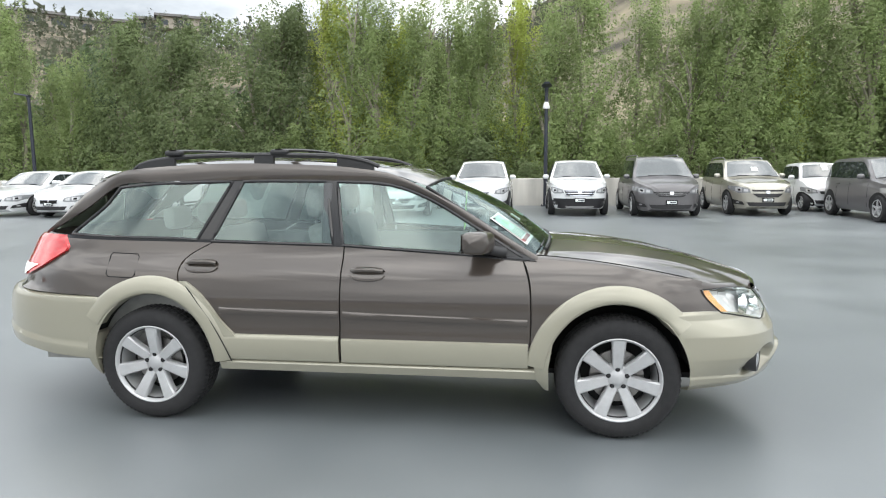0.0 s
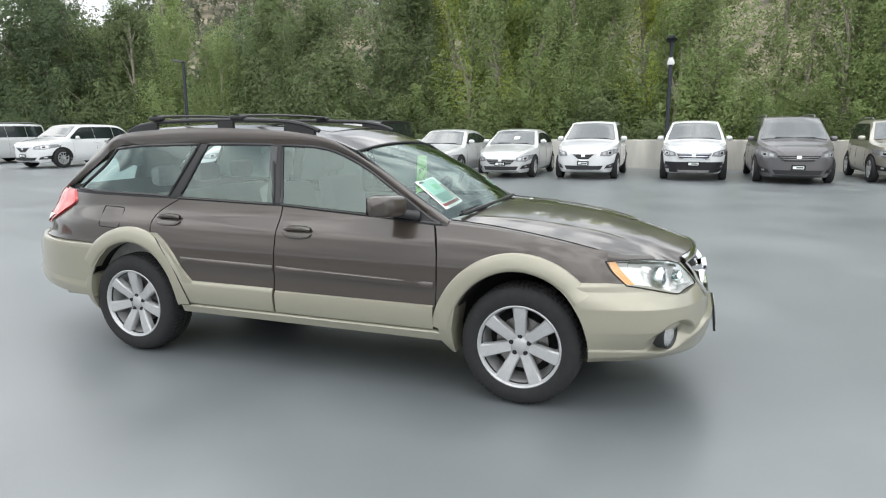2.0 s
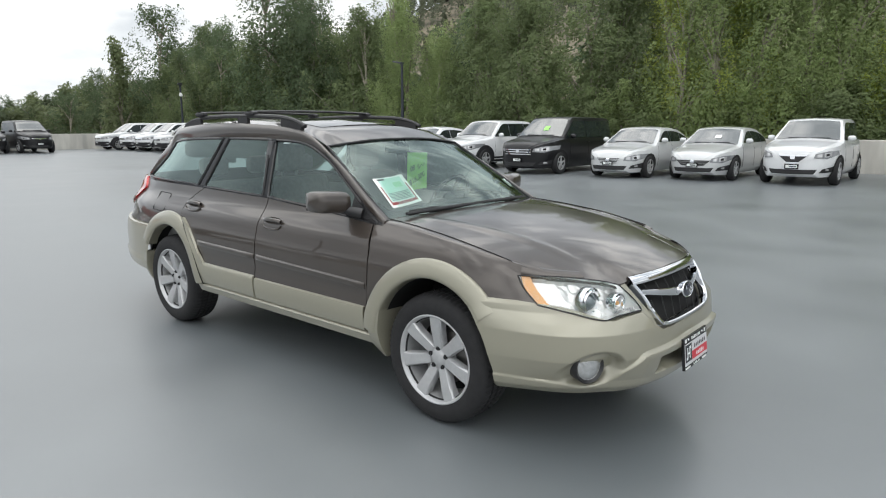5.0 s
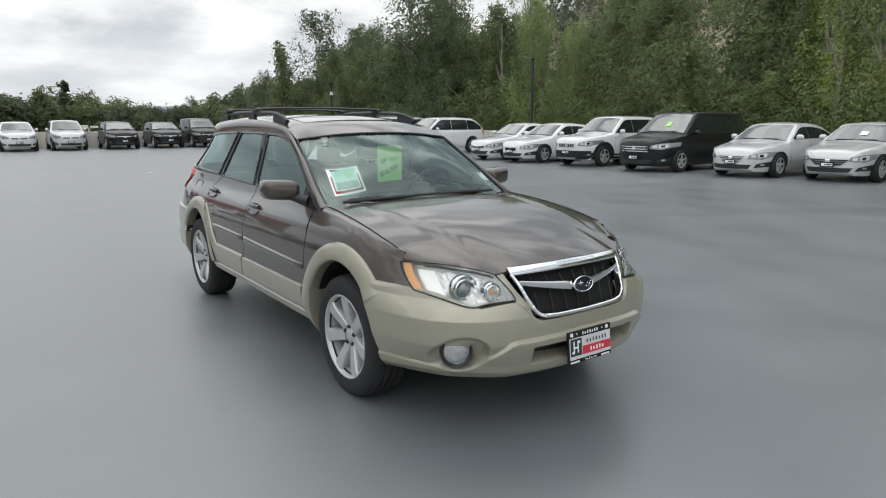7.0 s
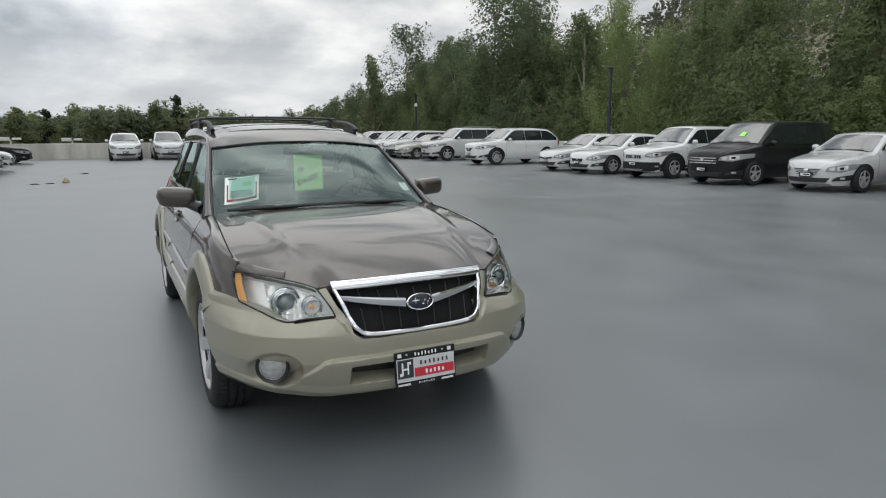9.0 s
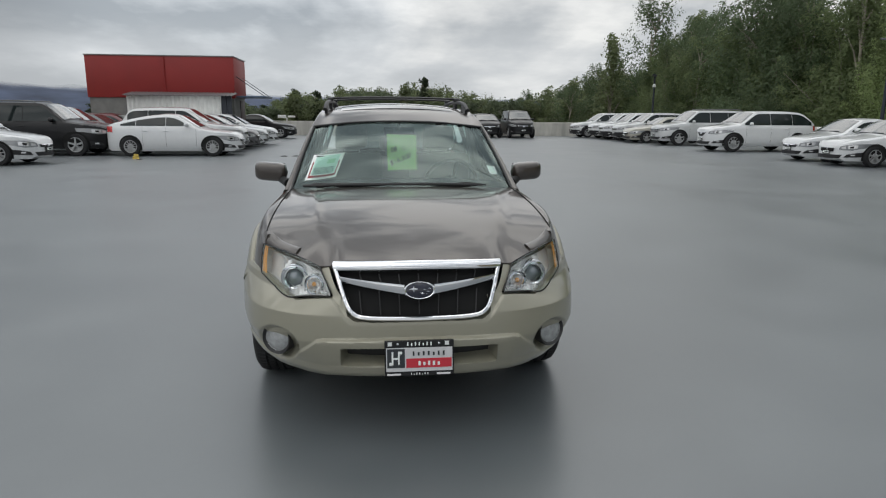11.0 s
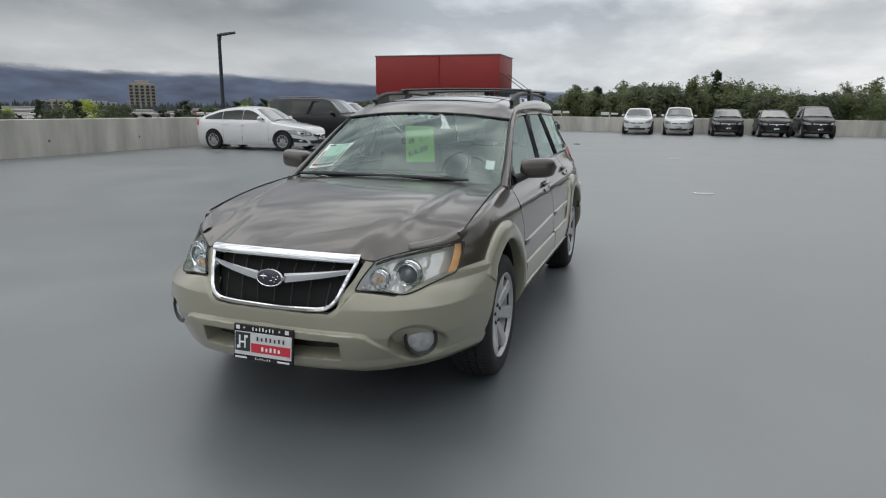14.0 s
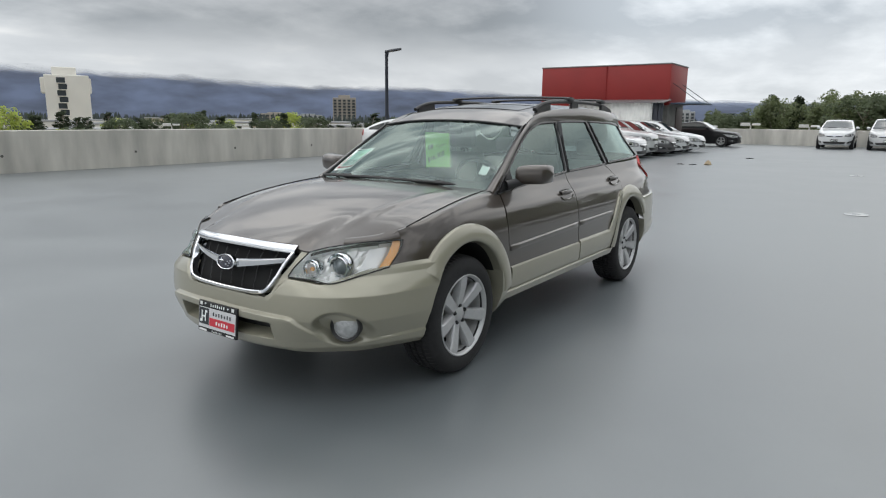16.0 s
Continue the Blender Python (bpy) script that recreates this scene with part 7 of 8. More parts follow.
south("hatch", -36.4, -5.6, P["black"], "black hatchback beyond the red block")

# ---- trees ----
def leaf_mat(name, col):
    """Thin leaves: light passes through them as well as off them."""
    m = mat(name, col, 0.55, var=0.22, scale=0.7, island=0.13, obvar=0.12, spec=0.3)
    n, l = m.node_tree.nodes, m.node_tree.links
    tr, mix = n.new("ShaderNodeBsdfTranslucent"), n.new("ShaderNodeMixShader")
    mix.inputs[0].default_value = 0.55
    b, out = n["Principled BSDF"], n["Material Output"]
    l.new(b.inputs["Base Color"].links[0].from_socket, tr.inputs[0])
    l.new(b.outputs[0], mix.inputs[1]); l.new(tr.outputs[0], mix.inputs[2]); l.new(mix.outputs[0], out.inputs[0])
    return m


# hazy and hazy2 have the haze of distance mixed into their leaf colour
M_LEAF = {"light": leaf_mat("poplar_leaves", (0.275, 0.345, 0.146)), "mid": leaf_mat("alder_leaves", (0.188, 0.238, 0.110)), "dark": leaf_mat("dark_leaves", (0.12, 0.165, 0.085)),
          "hazy": leaf_mat("hazed_far_leaves", (0.175, 0.21, 0.105)), "hazy2": leaf_mat("hazed_far_dark_leaves", (0.118, 0.148, 0.085)), "yellow": leaf_mat("turning_leaves", (0.42, 0.485, 0.122)), "needle": leaf_mat("pine_needles", (0.06, 0.08, 0.045))}


LEAN = {"poplar": (0.20, 0.17, 0.17), "round": (0.62, 0.13, 0.17), "cone": (1.3, 0.09, 0.10)}  # outward lean, length, width of a branch


def crown_mesh(name, rng, h, r, shape, leaves, size, low):
    """Leaves on many ascending leafy branches; feathered, uneven outline with gaps."""
    lean, long, thick = LEAN[shape]
    n = leaves // 300 if leaves > 15000 else max(75, leaves // 90)
    t = rng.random(n) ** 0.9
    t[:3] = (0.93, 0.86, 0.80)
    if shape == "poplar":
        env = r * (0.30 + 0.70 * np.sin(math.pi * np.minimum(1, 0.12 + t * 0.88)) ** 0.7) * (1 - 0.60 * t ** 2)
    elif shape == "cone":
        env = r * (1.02 - t) ** 0.85
    else:
        env = r * np.sin(math.pi * (0.12 + 0.84 * t)) ** 0.55
    a = rng.random(n) * 2 * math.pi
    q = env * (0.10 + 0.78 * rng.random(n) ** 0.5) * (1 + 0.16 * np.sin(3 * a + 7 * t))
    q[:3] *= 0.3
    length = h * long * (0.7 + 0.6 * rng.random(n)) * (1 - 0.35 * t)
    z = low + (h - low) * t - length * 0.55 * (t > 0.5)
    base = np.column_stack([q * np.cos(a), q * np.sin(a), z])
    way = np.column_stack([np.cos(a) * lean, np.sin(a) * lean, np.ones(n)]) + rng.normal(0, 0.10, (n, 3))
    way /= np.linalg.norm(way, axis=1)[:, None]
    width = r * thick * (0.75 + 0.5 * rng.random(n)) * (1.1 - 0.35 * t) * (1.0 if leaves > 15000 else 1.25)
    k = rng.choice(n, leaves, p=(length * width) / np.sum(length * width))
    f = rng.random(leaves)
    g = rng.normal(0, 1, (leaves, 3))
    g -= way[k] * np.sum(g * way[k], axis=1)[:, None]
    taper = np.sin(math.pi * (0.14 + 0.80 * f)) ** 0.8
    off = g * (width[k] * taper)[:, None] * 0.72
    p = base[k] + way[k] * (length[k] * f)[:, None] + off
    # leaves turn their faces out of their branch, out of the crown and to the sky
    out = np.column_stack([p[:, 0], p[:, 1], np.zeros(leaves)])
    out /= np.maximum(np.linalg.norm(out, axis=1)[:, None], 0.05)
    face = out * 0.7 + off / np.maximum(np.linalg.norm(off, axis=1)[:, None], 0.02) * 0.45 + np.array([0, 0, 0.6]) + rng.normal(0, 0.36, (leaves, 3))
    face /= np.linalg.norm(face, axis=1)[:, None]
    u = rng.normal(0, 1, (leaves, 3)); u -= face * np.sum(u * face, axis=1)[:, None]; u /= np.linalg.norm(u, axis=1)[:, None]
    w = np.cross(face, u)
    s = size * (0.6 + 0.8 * rng.random((leaves, 1)))
    if shape == "cone":
        u[:, 2] *= 0.4
    v = np.stack([p - u * s, p + u * s * 0.6 + w * s * 0.62, p + u * s * 0.6 - w * s * 0.62], axis=1).reshape(-1, 3)
    me = bpy.data.meshes.new(name)
    me.from_pydata(v.tolist(), [], (np.arange(leaves * 3).reshape(-1, 3)).tolist())
    return me, [tuple(c) for c in base + way * (length * 0.4)[:, None]]


def make_tree(kind, seed, h, r, shape, leafmat, leaves=6000, size=0.16, low=1.0, label="", at=None):
    rng = np.random.default_rng(seed)
    tree = thing("tree", label, "tree", "trees beyond the deck", at=at)
    me, clumps = crown_mesh("crown", rng, h, r, shape, leaves, size, low)
    me.materials.append(leafmat)
    crown = new("crown", me)
    crown.parent = tree
    bm = bmesh.new()
    bend = [(0.25 * rng.normal(), 0.25 * rng.normal()) for _ in range(4)]
    axis = curve_pts([(0, 0, -0.3), (bend[0][0], bend[0][1], h * 0.3), (bend[1][0], bend[1][1], h * 0.6), (bend[2][0], bend[2][1], h * 0.93)], 12)
    add_tube(bm, axis, [0.0095 * h * (1 - 0.9 * i / 12) + 0.02 for i in range(13)], 7)
    for c in clumps[3:29]:
        zb = max(0.15 * h, c[2] - 0.55 * math.hypot(c[0], c[1]) - 0.3)
        k = min(11, max(1, int(zb / h * 12.5)))
        b = axis[k]
        e = Vector(c[:3])
        add_tube(bm, [b, b.lerp(e, 0.5) + Vector((0, 0, 0.2)), e], [0.004 * h, 0.0025 * h, 0.010], 5)
    part("trunk", bm, M_BARK, tree, smooth=60)
    return tree


rng_t = random.Random(7)
SPEC = {  # height, radius, shape, colour, leaves, leaf size, lowest leaf, label
    "light": (13, 1.9, "poplar", "light", 44000, 0.043, 0.6, "tall light green poplar beyond the wall"),
    "light2": (12, 1.6, "poplar", "light", 38000, 0.041, 0.5, "slender light green poplar beyond the wall"),
    "mid": (12, 2.7, "round", "mid", 44000, 0.050, 0.3, "broad mid-green tree beyond the wall"),
    "mid2": (11, 2.3, "poplar", "mid", 40000, 0.050, 0.4, "mid-green tree with an uneven crown"),
    "dark": (13, 2.9, "round", "dark", 38000, 0.058, 0.4, "dark green tree beyond the wall"),
    "yellow": (12, 1.5, "poplar", "yellow", 30000, 0.042, 1.0, "slender poplar with yellowing leaves"),
    "bare": (12, 1.5, "poplar", "light", 3500, 0.055, 3.0, "thin bare-stemmed poplar with few leaves"),
    "back": (13, 3.6, "round", "mid", 7500, 0.165, 0.4, "mid-green tree behind the front row"),
    "back2": (12, 2.6, "poplar", "mid", 8000, 0.135, 0.4, "mid-green poplar behind the front row"),
    "dark_back": (13, 3.2, "round", "dark", 8000, 0.14, 0.4, "dark green tree behind the front row"),
    "far": (12, 3.4, "round", "hazy", 7000, 0.135, 0.0, "mid-green tree far beyond the deck"),
    "far2": (11, 3.0, "round", "hazy2", 7000, 0.135, 0.0, "dark green tree far beyond the deck"),
    "airy": (14, 2.6, "round", "dark", 12000, 0.085, 2.0, "tall airy tree with gaps in its crown"),
    "spire": (12, 1.9, "poplar", "hazy", 6000, 0.12, 0.3, "slender pointed tree far beyond the deck"),
    "autumn": (7, 2.2, "round", "yellow", 3000, 0.15, 0.3, "small yellow autumn tree in the town"),
    "pine": (8, 2.0, "cone", "needle", 3000, 0.16, 0.4, "dark green pine below the deck level"),
}
BASE = {k: make_tree(k, i + 1, h, r, shp, M_LEAF[col], n, sz, low, lab) for i, (k, (h, r, shp, col, n, sz, low, lab)) in enumerate(SPEC.items())}
USED = set()


def put_tree(kind, x, y, h=None, wide=1.0, z=GROUND_Z):
    src = BASE[kind]
    base_h = SPEC[kind][0]
    s = (h or base_h) / base_h
    m = Matrix.Translation((x, y, z)) @ pose(0, 0, 0, 0, 0, rng_t.uniform(0, 360))
    if kind not in USED:
        USED.add(kind)
        ob = src
        ob.matrix_basis = m
    else:
        ob = copy_thing(src, m)
    ob.scale = (s * wide, s * wide, s)
    return ob


# the belt along the wooded side: kinds of the front rank by their place along the wall and the height of their tops
FRONT = {
    "light": ((-24.6, 9.6), (-6.3, 9.6), (-4.0, 8.7), (-1.2, 9.2), (1.9, 8.4), (9.4, 10.2), (11.0, 10.6), (14.2, 9.8), (17.0, 10.4), (21.5, 9.8)),
    "light2": ((-22.6, 6.2), (-20.7, 6.6), (-2.6, 8.9), (3.3, 9.6), (5.9, 8.6), (7.9, 8.3), (13.0, 9.4), (15.6, 10.6), (19.2, 9.2)),
    "yellow": ((-8.1, 9.7), (0.4, 8.6), (-5.1, 8.0), (12.2, 6.4)),
    "mid": ((-17.4, 7.2), (-12.6, 8.8), (-29.5, 7.6), (-42.5, 7.4), (-46.5, 6.8)),
    "mid2": ((-15.4, 7.9), (-10.4, 9.0), (-27.6, 8.4), (-19.0, 8.6), (-33.5, 8.2), (-39.6, 7.8), (-36.0, 7.0)),
    "dark": ((-31.5, 9.2), (-35.2, 9.6), (-44.6, 7.6), (-48.6, 7.2)),
    "airy": ((-37.6, 12.0), (-34.0, 10.6)),
    "bare": ((6.7, 7.5), (7.1, 6.8), (-7.0, 9.2), (15.0, 8.6), (16.3, 7.8)),
}
for kind, spots in FRONT.items():
    for x, top in spots:
        put_tree(kind, x, 25.6 + rng_t.uniform(-0.9, 0.9), top - GROUND_Z, rng_t.uniform(0.95, 1.15))
# low growth at the feet of the front rank
for i in range(24):
    put_tree(rng_t.choice(["light2", "mid2", "light2"]), -27 + 2.1 * i + rng_t.uniform(-0.7, 0.7), 24.1 + rng_t.uniform(-0.5, 0.3), rng_t.uniform(8.2, 10.2), rng_t.uniform(1.3, 1.7))
x = -60.0
while x < 32:
    gap = 3.5 < x < 9.5
    h = rng_t.uniform(8.5, 10) if gap else rng_t.uniform(12.5, 15.2) if x > -25 or x < -44 else rng_t.uniform(15, 17)
    put_tree(rng_t.choice(["back", "back2", "back2"] if x > -10 else ["back", "dark_back", "dark_back"]), x, 33 + rng_t.uniform(-2, 3), h, rng_t.uniform(1.0, 1.25))
    x += rng_t.uniform(2.8, 4.2)
x = -70.0
while x < 40:
    put_tree(rng_t.choice(["back", "back", "back2"] if x > -12 else ["dark_back", "back2"]), x, 43 + rng_t.uniform(-3, 4), rng_t.uniform(9, 11) if 3 < x < 15 else rng_t.uniform(12.5, 15.5), 1.15)
    x += rng_t.uniform(4.0, 6.0)
# beyond the far end
for kind, x, y, h in (("airy", -57, 27, 19), ("airy", -60, 29.5, 16), ("mid2", -54, 26, 14), ("dark", -62, 24, 13.5), ("airy", -66, 21.5, 11.6), ("dark", -72, 19, 11.2), ("spire", -58, 23.5, 15.5), ("mid2", -50, 25.5, 14.5), ("dark", -48, 27, 16.5), ("mid2", -52, 29, 17), ("dark", -55, 31, 18)):
    put_tree(kind, x, y, h)
SKYLINE = [(150, 13.5), (159, 14.0), (162, 12.3), (165, 10.8), (167.5, 10.3), (170.5, 11.4), (175, 12.0), (178, 11.6), (182, 11.9), (185, 11.0), (187, 10.6), (189.6, 9.4), (192, 9.3), (220, 9.2)]


def skyline(a, d, k):
    """Height of a far tree whose top meets the line of tree tops seen from the deck."""
    return 8.45 + (lerp_table(SKYLINE, a) * k - 8.45) * d / 75


for i in range(64):
    a, d = 150 + i * 0.66, rng_t.uniform(72, 84)
    put_tree(rng_t.choice(["far", "far2", "far2", "spire"]), d * math.cos(radians(a)), d * math.sin(radians(a)), skyline(a, d, rng_t.uniform(0.84, 1.0)), rng_t.uniform(1.1, 1.45))
for i in range(44):
    a, d = 152 + i * 0.95, rng_t.uniform(95, 125)
    put_tree(rng_t.choice(["far", "far2", "spire", "spire"]), d * math.cos(radians(a)), d * math.sin(radians(a)), skyline(a, d, rng_t.uniform(0.88, 0.99)), rng_t.uniform(1.1, 1.5))
for i in range(30):
    a, d = 186 + i * 1.1, rng_t.uniform(110, 160)
    put_tree(rng_t.choice(["far", "far2", "pine"]), d * math.cos(radians(a)), d * math.sin(radians(a)), skyline(a, d, rng_t.uniform(0.9, 1.02)), rng_t.uniform(1.0, 1.5))
for a, top in ((186.7, 11.4), (184.9, 11.2), (175.2, 12.9)):
    put_tree("pine", 76 * math.cos(radians(a)), 76 * math.sin(radians(a)), top, 0.75)
# pines and small trees in front of the town
for i in range(58):
    az = radians(-154 + i * 1.06 + rng_t.uniform(-0.4, 0.4))
    d = rng_t.uniform(75, 130)
    put_tree(rng_t.choice(["pine", "pine", "pine", "far2", "autumn"]), d * math.cos(az), d * math.sin(az), 8.3 + rng_t.uniform(-1.2, 1.0) * d / 100, rng_t.uniform(1.2, 1.6))

for kind, ob in BASE.items():
    if kind not in USED:
        put_tree(kind, -58 - 2.5 * len(USED), 38)

# ---- hill behind the wood ----
M_HILL = mat("dry_hillside", (0.15, 0.13, 0.088), 0.95, var=0.75, scale=0.09)
rows = []
for j in range(40):
    d = 90 + 340 * j / 39
    row = []
    for i in range(90):
        az = radians(36.5 + 122 * i / 89)
        k = max(0, min(1, (150.5 - math.degrees(az)) / 22))
        k = k * k * (3 - 2 * k)
        t = min(1, (d - 90) / 190)
        h = k * (59 + 37 * max(0, min(1, (95.5 - math.degrees(az)) / 17))) * (t ** 0.8) + k * 6 * noise.noise(Vector((math.cos(az) * d * 0.02, math.sin(az) * d * 0.02, 0)))
        row.append((d * math.cos(az), d * math.sin(az), GROUND_Z - 0.2 + max(0, h)))
    rows.append(row)
bm = bmesh.new()
add_grid(bm, rows)
hill = tagged(part("hill", bm, M_HILL, smooth=80), "dry brown grassy hillside with scattered pines", "hill", kind="structure")
HILL = rows


def hill_at(i, j):
    return Vector(HILL[j][i])


rng_h = np.random.default_rng(3)
vv, ff = [], []
for _ in range(7000):
    i, j = rng_h.integers(0, 88), rng_h.integers(8, 38)
    u, v = rng_h.random(), rng_h.random()
    p = hill_at(i, j).lerp(hill_at(i + 1, j), u).lerp(hill_at(i, j + 1).lerp(hill_at(i + 1, j + 1), u), v)
    if noise.noise(Vector((p.x * 0.02, p.y * 0.02, 3))) < -0.42:
        continue
    h = 2.5 + 9 * rng_h.random() ** 1.5
    for _ in range(30):
        t = rng_h.random() ** 0.8
        a, q = rng_h.random() * 2 * math.pi, h * 0.21 * (1.04 - t) * rng_h.random() ** 0.5
        c = np.array([p.x + q * math.cos(a), p.y + q * math.sin(a), p.z + h * (0.1 + 0.9 * t)])
        n0 = len(vv)
        for _k in range(3):
            vv.append(tuple(c + rng_h.normal(0, 0.055 * h, 3)))
        ff.append((n0, n0 + 1, n0 + 2))
me = bpy.data.meshes.new("hill_pines")
me.from_pydata(vv, [], ff)
me.materials.append(leaf_mat("hill_pine_needles", (0.12, 0.135, 0.09)))
tagged(new("hill_pines", me), "scattered dark pines on the hillside", "pines", kind="stuff")

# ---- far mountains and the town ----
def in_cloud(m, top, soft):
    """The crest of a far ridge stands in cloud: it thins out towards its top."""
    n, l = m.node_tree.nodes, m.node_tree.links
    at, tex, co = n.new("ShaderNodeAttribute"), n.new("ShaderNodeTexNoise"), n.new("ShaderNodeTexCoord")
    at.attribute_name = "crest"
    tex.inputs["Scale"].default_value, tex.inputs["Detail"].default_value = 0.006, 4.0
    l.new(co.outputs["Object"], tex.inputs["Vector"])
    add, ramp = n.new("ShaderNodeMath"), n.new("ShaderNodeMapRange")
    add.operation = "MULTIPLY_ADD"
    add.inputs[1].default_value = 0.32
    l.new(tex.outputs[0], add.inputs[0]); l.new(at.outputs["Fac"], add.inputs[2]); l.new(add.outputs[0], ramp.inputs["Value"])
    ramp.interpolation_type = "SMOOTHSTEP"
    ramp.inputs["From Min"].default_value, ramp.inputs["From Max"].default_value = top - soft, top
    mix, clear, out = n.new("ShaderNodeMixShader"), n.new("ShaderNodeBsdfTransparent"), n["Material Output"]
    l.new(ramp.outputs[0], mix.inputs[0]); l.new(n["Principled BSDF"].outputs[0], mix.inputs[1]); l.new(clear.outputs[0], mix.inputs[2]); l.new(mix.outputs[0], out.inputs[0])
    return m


def ridge(name, d, az0, az1, n, height, seed, material, label, base=-20):
    bm = bmesh.new()
    levels = ((0.80, 0.0), (0.86, 0.25), (0.90, 0.5), (0.94, 0.72), (0.97, 0.88), (1.0, 1.0), (1.03, 1.12))
    rows = [[] for _ in levels]
    for i in range(n + 1):
        az = radians(az0 + (az1 - az0) * i / n)
        h = height(math.degrees(az)) * (1 + 0.10 * noise.noise(Vector((i * 0.13, seed, 0))) + 0.035 * noise.noise(Vector((i * 0.7, seed, 1))))
        for r, (dd, k) in enumerate(levels):
            rows[r].append((d * dd * math.cos(az), d * dd * math.sin(az), base + k * h + 5.0 * (k > 0) * noise.noise(Vector((i * 0.5, r, seed)))))
    add_grid(bm, rows)
    ob = tagged(part(name, bm, material, smooth=80, recalc=False), label, "mountain", kind="structure")
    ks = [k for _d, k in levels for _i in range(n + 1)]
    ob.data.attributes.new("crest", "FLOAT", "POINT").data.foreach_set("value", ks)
    return ob


# distance haze is put into the base colours: blue, and paler on the farther ridge
M_MOUNT = in_cloud(mat("hazed_forested_slopes", (0.062, 0.080, 0.128), 1.0, var=0.42, scale=0.008), 1.26, 0.26)
M_MOUNT2 = in_cloud(mat("hazed_farther_slopes", (0.16, 0.19, 0.26), 1.0, var=0.08, scale=0.003), 1.32, 0.25)
ridge("mountain_south", 2600, -178, -60, 120, lambda a: lerp_table([(-178, 70), (-160, 100), (-145, 128), (-130, 146), (-112, 170), (-90, 194), (-60, 204)], a), 3.3, M_MOUNT, "long forested mountain across the valley, coloured dark blue for haze")
ridge("mountain_west", 4200, 150, 215, 70, lambda a: lerp_table([(150, 60), (165, 115), (175, 95), (185, 120), (200, 150), (215, 140)], a), 8.1, M_MOUNT2, "faint mountains far away, coloured pale blue for haze")

M_WINDOW = mat("far_window_glass", (0.05, 0.06, 0.07), 0.15)
M_TOWERW = mat("white_render", (0.74, 0.72, 0.66), 0.8, var=0.05, scale=0.1)
M_TOWERB = mat("brown_render", (0.33, 0.30, 0.26), 0.8, var=0.06, scale=0.1)
M_GREYB = mat("grey_render", (0.36, 0.37, 0.38), 0.8, var=0.08, scale=0.1)
M_CREAM = mat("cream_render", (0.48, 0.42, 0.30), 0.8, var=0.06, scale=0.1)
M_BRICKR = mat("red_brown_render", (0.30, 0.13, 0.08), 0.8, var=0.06, scale=0.1)


def polar(az, d, z=GROUND_Z):
    return Matrix.Translation((d * math.cos(radians(az)), d * math.sin(radians(az)), z)) @ pose(0, 0, 0, 0, 0, az + 180)


def tower(az, d, w, dep, h, material, label, floors, bays, stepped=False):
    """A block with window recesses on the face towards the deck (local +x)."""
    b = thing("apartment_tower", label, "building", at=polar(az, d))
    bm = bmesh.new()
    if stepped:
        add_box(bm, (-dep / 2, -w * 0.42, 0), (dep / 2, w * 0.46, h * 0.88), 0.3)
        add_box(bm, (-dep / 2, -w * 0.5, h * 0.62), (dep / 2 - 1, w * 0.5, h * 0.84), 0.3)
        add_box(bm, (-dep / 3, -w * 0.26, h * 0.88), (dep / 3, w * 0.22, h), 0.3)
        add_box(bm, (-dep / 2, -w * 0.6, 0), (dep / 2 + 2, w * 0.5, h * 0.16), 0.2)
    else:
        add_box(bm, (-dep / 2, -w / 2, 0), (dep / 2, w / 2, h * 0.92), 0.2)
        add_box(bm, (-dep / 3, -w / 4, h * 0.92), (dep / 3, w / 4, h), 0.2)
    part("wall", bm, material, b, smooth=0)
    for f in range(floors):
        z = h * (0.20 if stepped else 0.05) + (h * (0.66 if stepped else 0.84)) * f / floors
        dz = h * 0.55 / floors
        for k in range(bays):
            if stepped:
                y = -w * 0.10 + k * w * 0.12 + (0.6 if f % 2 else 0)
                ww = w * 0.085
            else:
                y = -w / 2 + w * (k + 0.5) / bays
                ww = w / bays * 0.30
            bm = bmesh.new()
            add_box(bm, (dep / 2 - 0.2, y - ww, z), (dep / 2 + 0.06, y + ww, z + dz))
            part("window", bm, M_WINDOW, b, smooth=0)
            bm = bmesh.new()
            add_box(bm, (dep / 2, y - ww * 1.1, z - 0.25), (dep / 2 + 0.7, y + ww * 1.1, z - 0.05))
            part("balcony", bm, material, b, smooth=0)
    return b


def shop(az, d, w, dep, h, material, label):
    b = thing("low_building", label, "building", "town roofs", at=polar(az, d))
    bm = bmesh.new()
    add_box(bm, (-dep / 2, -w / 2, 0), (dep / 2, w / 2, h), 0.1)
    part("wall", bm, material, b, smooth=0)
    bm = bmesh.new()
    add_box(bm, (-dep / 2 - 0.2, -w / 2 - 0.2, h), (dep / 2 + 0.2, w / 2 + 0.2, h + 0.5), 0.05)
    part("roof_edge", bm, M_GREYB, b, smooth=0)
    for k in range(max(2, int(w / 6))):
        y = -w / 2 + w * (k + 0.5) / max(2, int(w / 6))
        bm = bmesh.new()
        add_box(bm, (dep / 2 - 0.1, y - 1.6, h * 0.35), (dep / 2 + 0.05, y + 1.6, h * 0.75))
        part("window", bm, M_WINDOW, b, smooth=0)
    return b


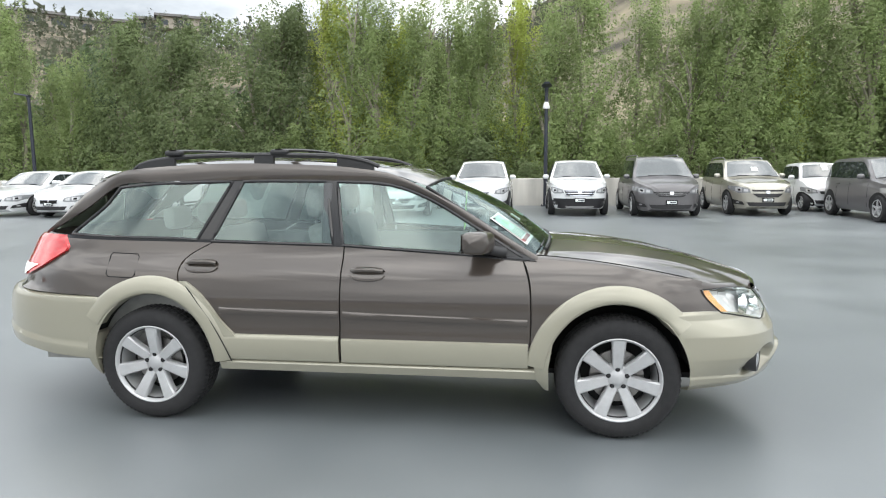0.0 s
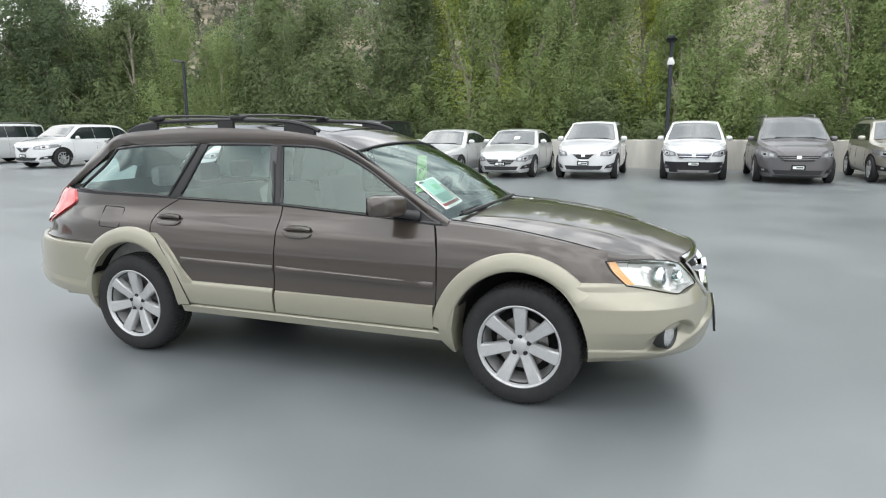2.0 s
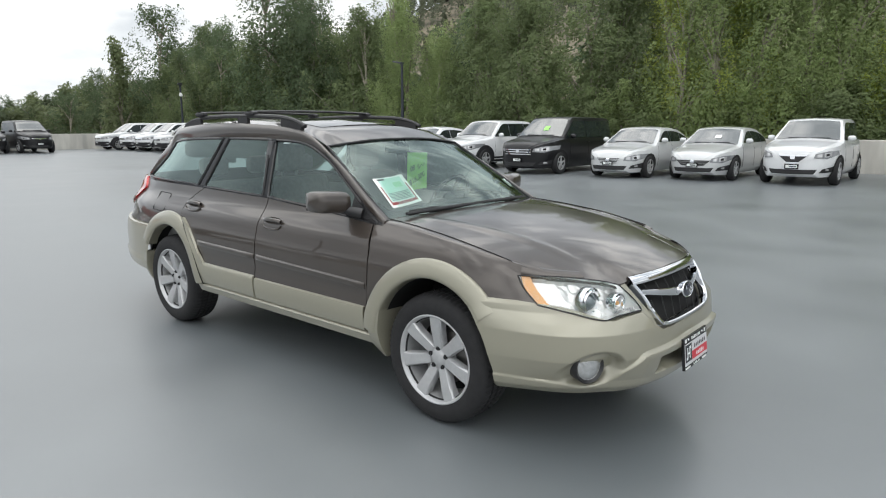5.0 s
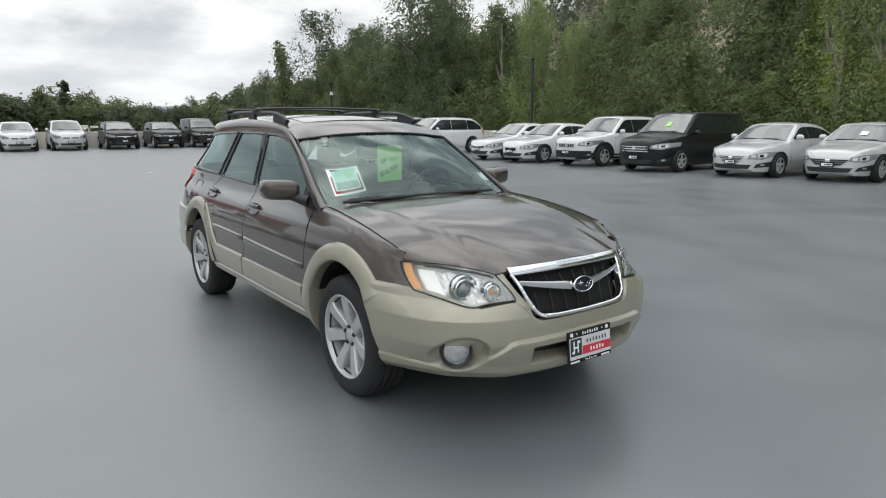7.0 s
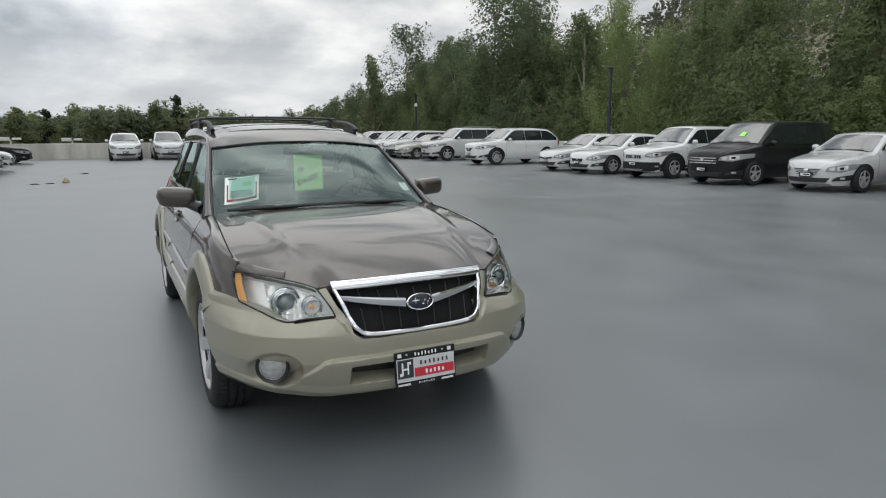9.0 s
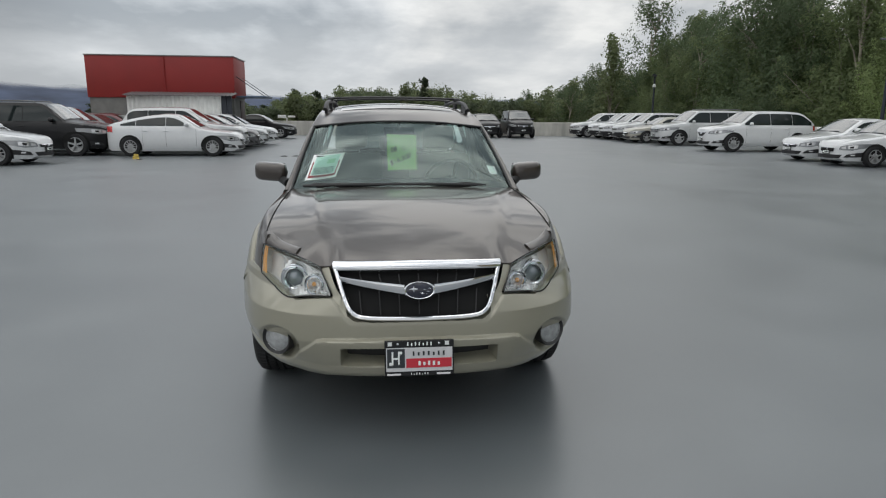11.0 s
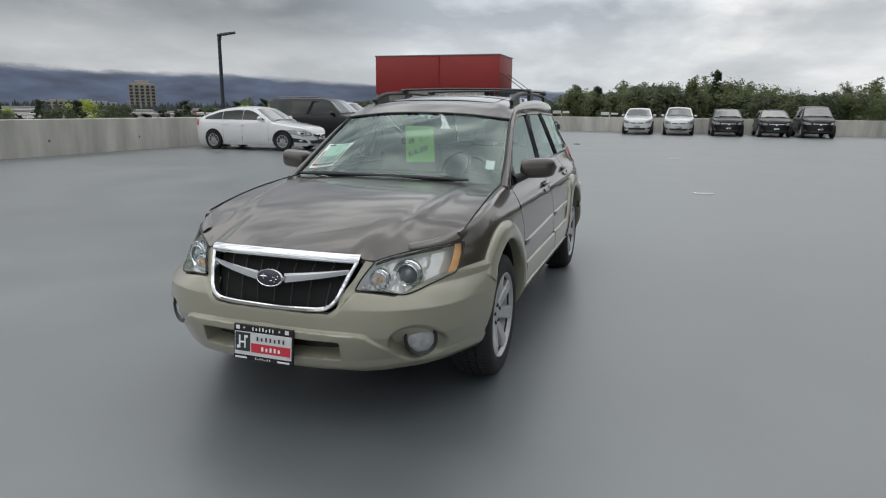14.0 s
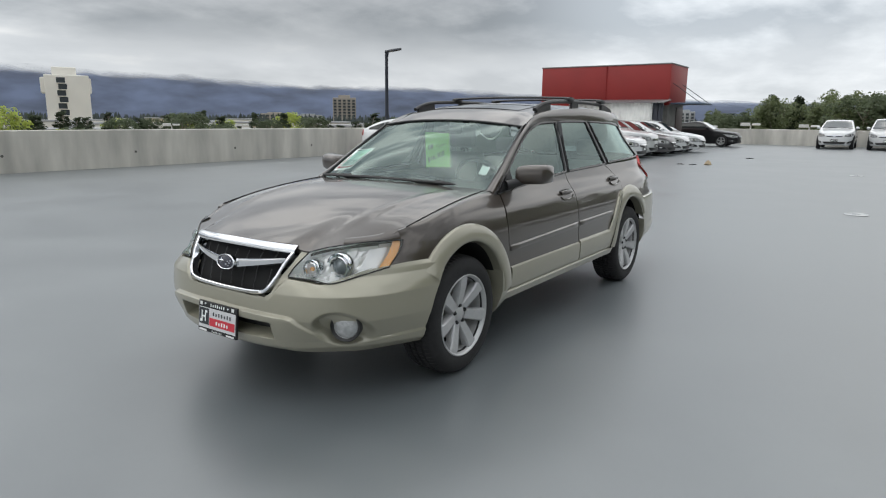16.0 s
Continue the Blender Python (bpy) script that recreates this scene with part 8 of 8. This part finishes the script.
tower(-115.25, 330, 19, 18, 28.5, M_TOWERW, "white stepped hotel tower beyond the wall", 7, 1, True)
tower(-136.66, 620, 21, 18, 29, M_TOWERB, "brown apartment tower far across the town", 9, 5)
tower(-130.8, 640, 26, 16, 13, M_TOWERB, "low brown apartment block", 4, 6)
tower(-133.6, 650, 26, 16, 12, M_GREYB, "low grey apartment block", 4, 6)
tower(-165.5, 520, 14, 14, 17, M_GREYB, "grey high-rise behind the trees", 6, 4)
rb = random.Random(5)
for az, d, w, h, m_, lab in ((-113, 170, 40, 5.0, M_TOWERW, "long white low shop building"), (-119, 200, 30, 5.6, M_GREYB, "grey low shop building"), (-122.5, 190, 26, 5.2, M_BRICKR, "low shop with a red-brown front"),
                             (-125.5, 210, 24, 4.8, M_CREAM, "cream low shop building"), (-128.5, 180, 26, 5.0, M_TOWERW, "white low shop building"), (-132, 230, 34, 5.2, M_GREYB, "wide grey warehouse with a flat roof"),
                             (-140, 240, 26, 5.0, M_TOWERW, "white low building with a flat roof"), (-144, 260, 24, 4.6, M_CREAM, "cream low building with a flat roof"), (-148, 240, 30, 4.8, M_TOWERW, "white warehouse with a flat grey roof")):
    shop(az, d, w, 14, h, m_, lab)
for k in range(26):
    az = -110 - 42 * k / 26 + rb.uniform(-0.5, 0.5)
    shop(az, rb.uniform(130, 330), rb.uniform(10, 24), 12, rb.uniform(4.8, 7.4), rb.choice([M_TOWERW, M_TOWERW, M_CREAM, M_CREAM, M_BRICKR]), "low flat-roofed building in the town")
for k in range(30):
    az, d = radians(-108 - 48 * k / 30 + rb.uniform(-0.8, 0.8)), rb.uniform(75, 160)
    put_tree(rb.choice(["far", "far2", "pine"] if k % 3 else ["autumn", "autumn"]), d * math.cos(az), d * math.sin(az), rb.uniform(5.5, 7.8), rb.uniform(1.2, 1.8))
# dark wood across the valley floor
vv, ff = [], []
for i in range(2600):
    az, d = radians(rb.uniform(-172, -95)), rb.uniform(420, 900)
    h = rb.uniform(5, 12)
    x, y = d * math.cos(az), d * math.sin(az)
    n0 = len(vv)
    for q in range(5):
        a = q * 1.2566 + rb.random()
        vv.append((x + h * 0.3 * math.cos(a), y + h * 0.3 * math.sin(a), GROUND_Z))
    vv.append((x + rb.uniform(-1, 1), y, GROUND_Z + h))
    ff += [(n0 + q, n0 + (q + 1) % 5, n0 + 5) for q in range(5)]
me = bpy.data.meshes.new("valley_wood")
me.from_pydata(vv, [], ff)
me.materials.append(mat("far_dark_woods", (0.055, 0.068, 0.065), 1.0, var=0.3, scale=0.02))
tagged(new("valley_wood", me), "dark band of far trees across the valley floor", "woods", kind="stuff")
# houses on the hill crest
M_HOUSE = mat("house_siding", (0.38, 0.34, 0.29), 0.8, var=0.05, scale=0.4)
M_ROOFG = mat("dark_shingle_roof", (0.07, 0.065, 0.06), 0.9)
for k in range(11):
    az = 118.0 + 1.75 * k if k < 8 else 107.0 + 2.4 * (k - 8)
    d = 282
    i = int((az - 36.5) / 122 * 89)
    zt = max(HILL[j][i][2] for j in range(20, 40))
    w = rb.uniform(9, 15)
    hs = thing("hill_house", "house with a dark low roof on the hill crest", "house", "hill houses", at=polar(az, d, zt - 1.0))
    bm = bmesh.new()
    add_box(bm, (-5, -w / 2, 0), (5, w / 2, 4.5))
    part("wall", bm, M_HOUSE, hs, smooth=0)
    bm = bmesh.new()
    add_grid(bm, [[(-6, -w / 2 - 0.8, 4.4), (-6, w / 2 + 0.8, 4.4)], [(0, -w / 2 - 0.8, 6.6), (0, w / 2 + 0.8, 6.6)], [(6, -w / 2 - 0.8, 4.4), (6, w / 2 + 0.8, 4.4)], [(-6, -w / 2 - 0.8, 4.4), (-6, w / 2 + 0.8, 4.4)]])
    part("roof", bm, M_ROOFG, hs, smooth=0)
    for y in (-w / 4, w / 4):
        bm = bmesh.new()
        add_box(bm, (4.9, y - 1.3, 1.2), (5.1, y + 1.3, 3.2))
        part("window", bm, M_WINDOW, hs, smooth=0)

# white road lamps beyond the far wall
for az, d, z in ((-176.5, 60, 1.15), (-172.2, 58, 1.25), (-168.8, 62, 1.0), (-168.2, 62, 1.0), (174, 62, 1.2), (-140, 70, 0.7), (-121, 66, 0.6), (-127, 75, 0.5)):
    lp = thing("street_lamp", "small white twin road lamp beyond the parapet", "lamp post", "road lamps", at=polar(az, d))
    bm = bmesh.new()
    add_tube(bm, [(0, 0, 0), (0, 0, z - GROUND_Z - 0.1)], 0.06, 8)
    part("pole", bm, M_WHITEPLASTIC, lp)
    for sd in (-1, 1):
        bm = bmesh.new()
        add_box(bm, (-0.2, sd * 0.1, z - GROUND_Z - 0.12), (0.2, sd * 0.75, z - GROUND_Z + 0.06), 0.05)
        part("lamp_head", bm, M_WHITEPLASTIC, lp)
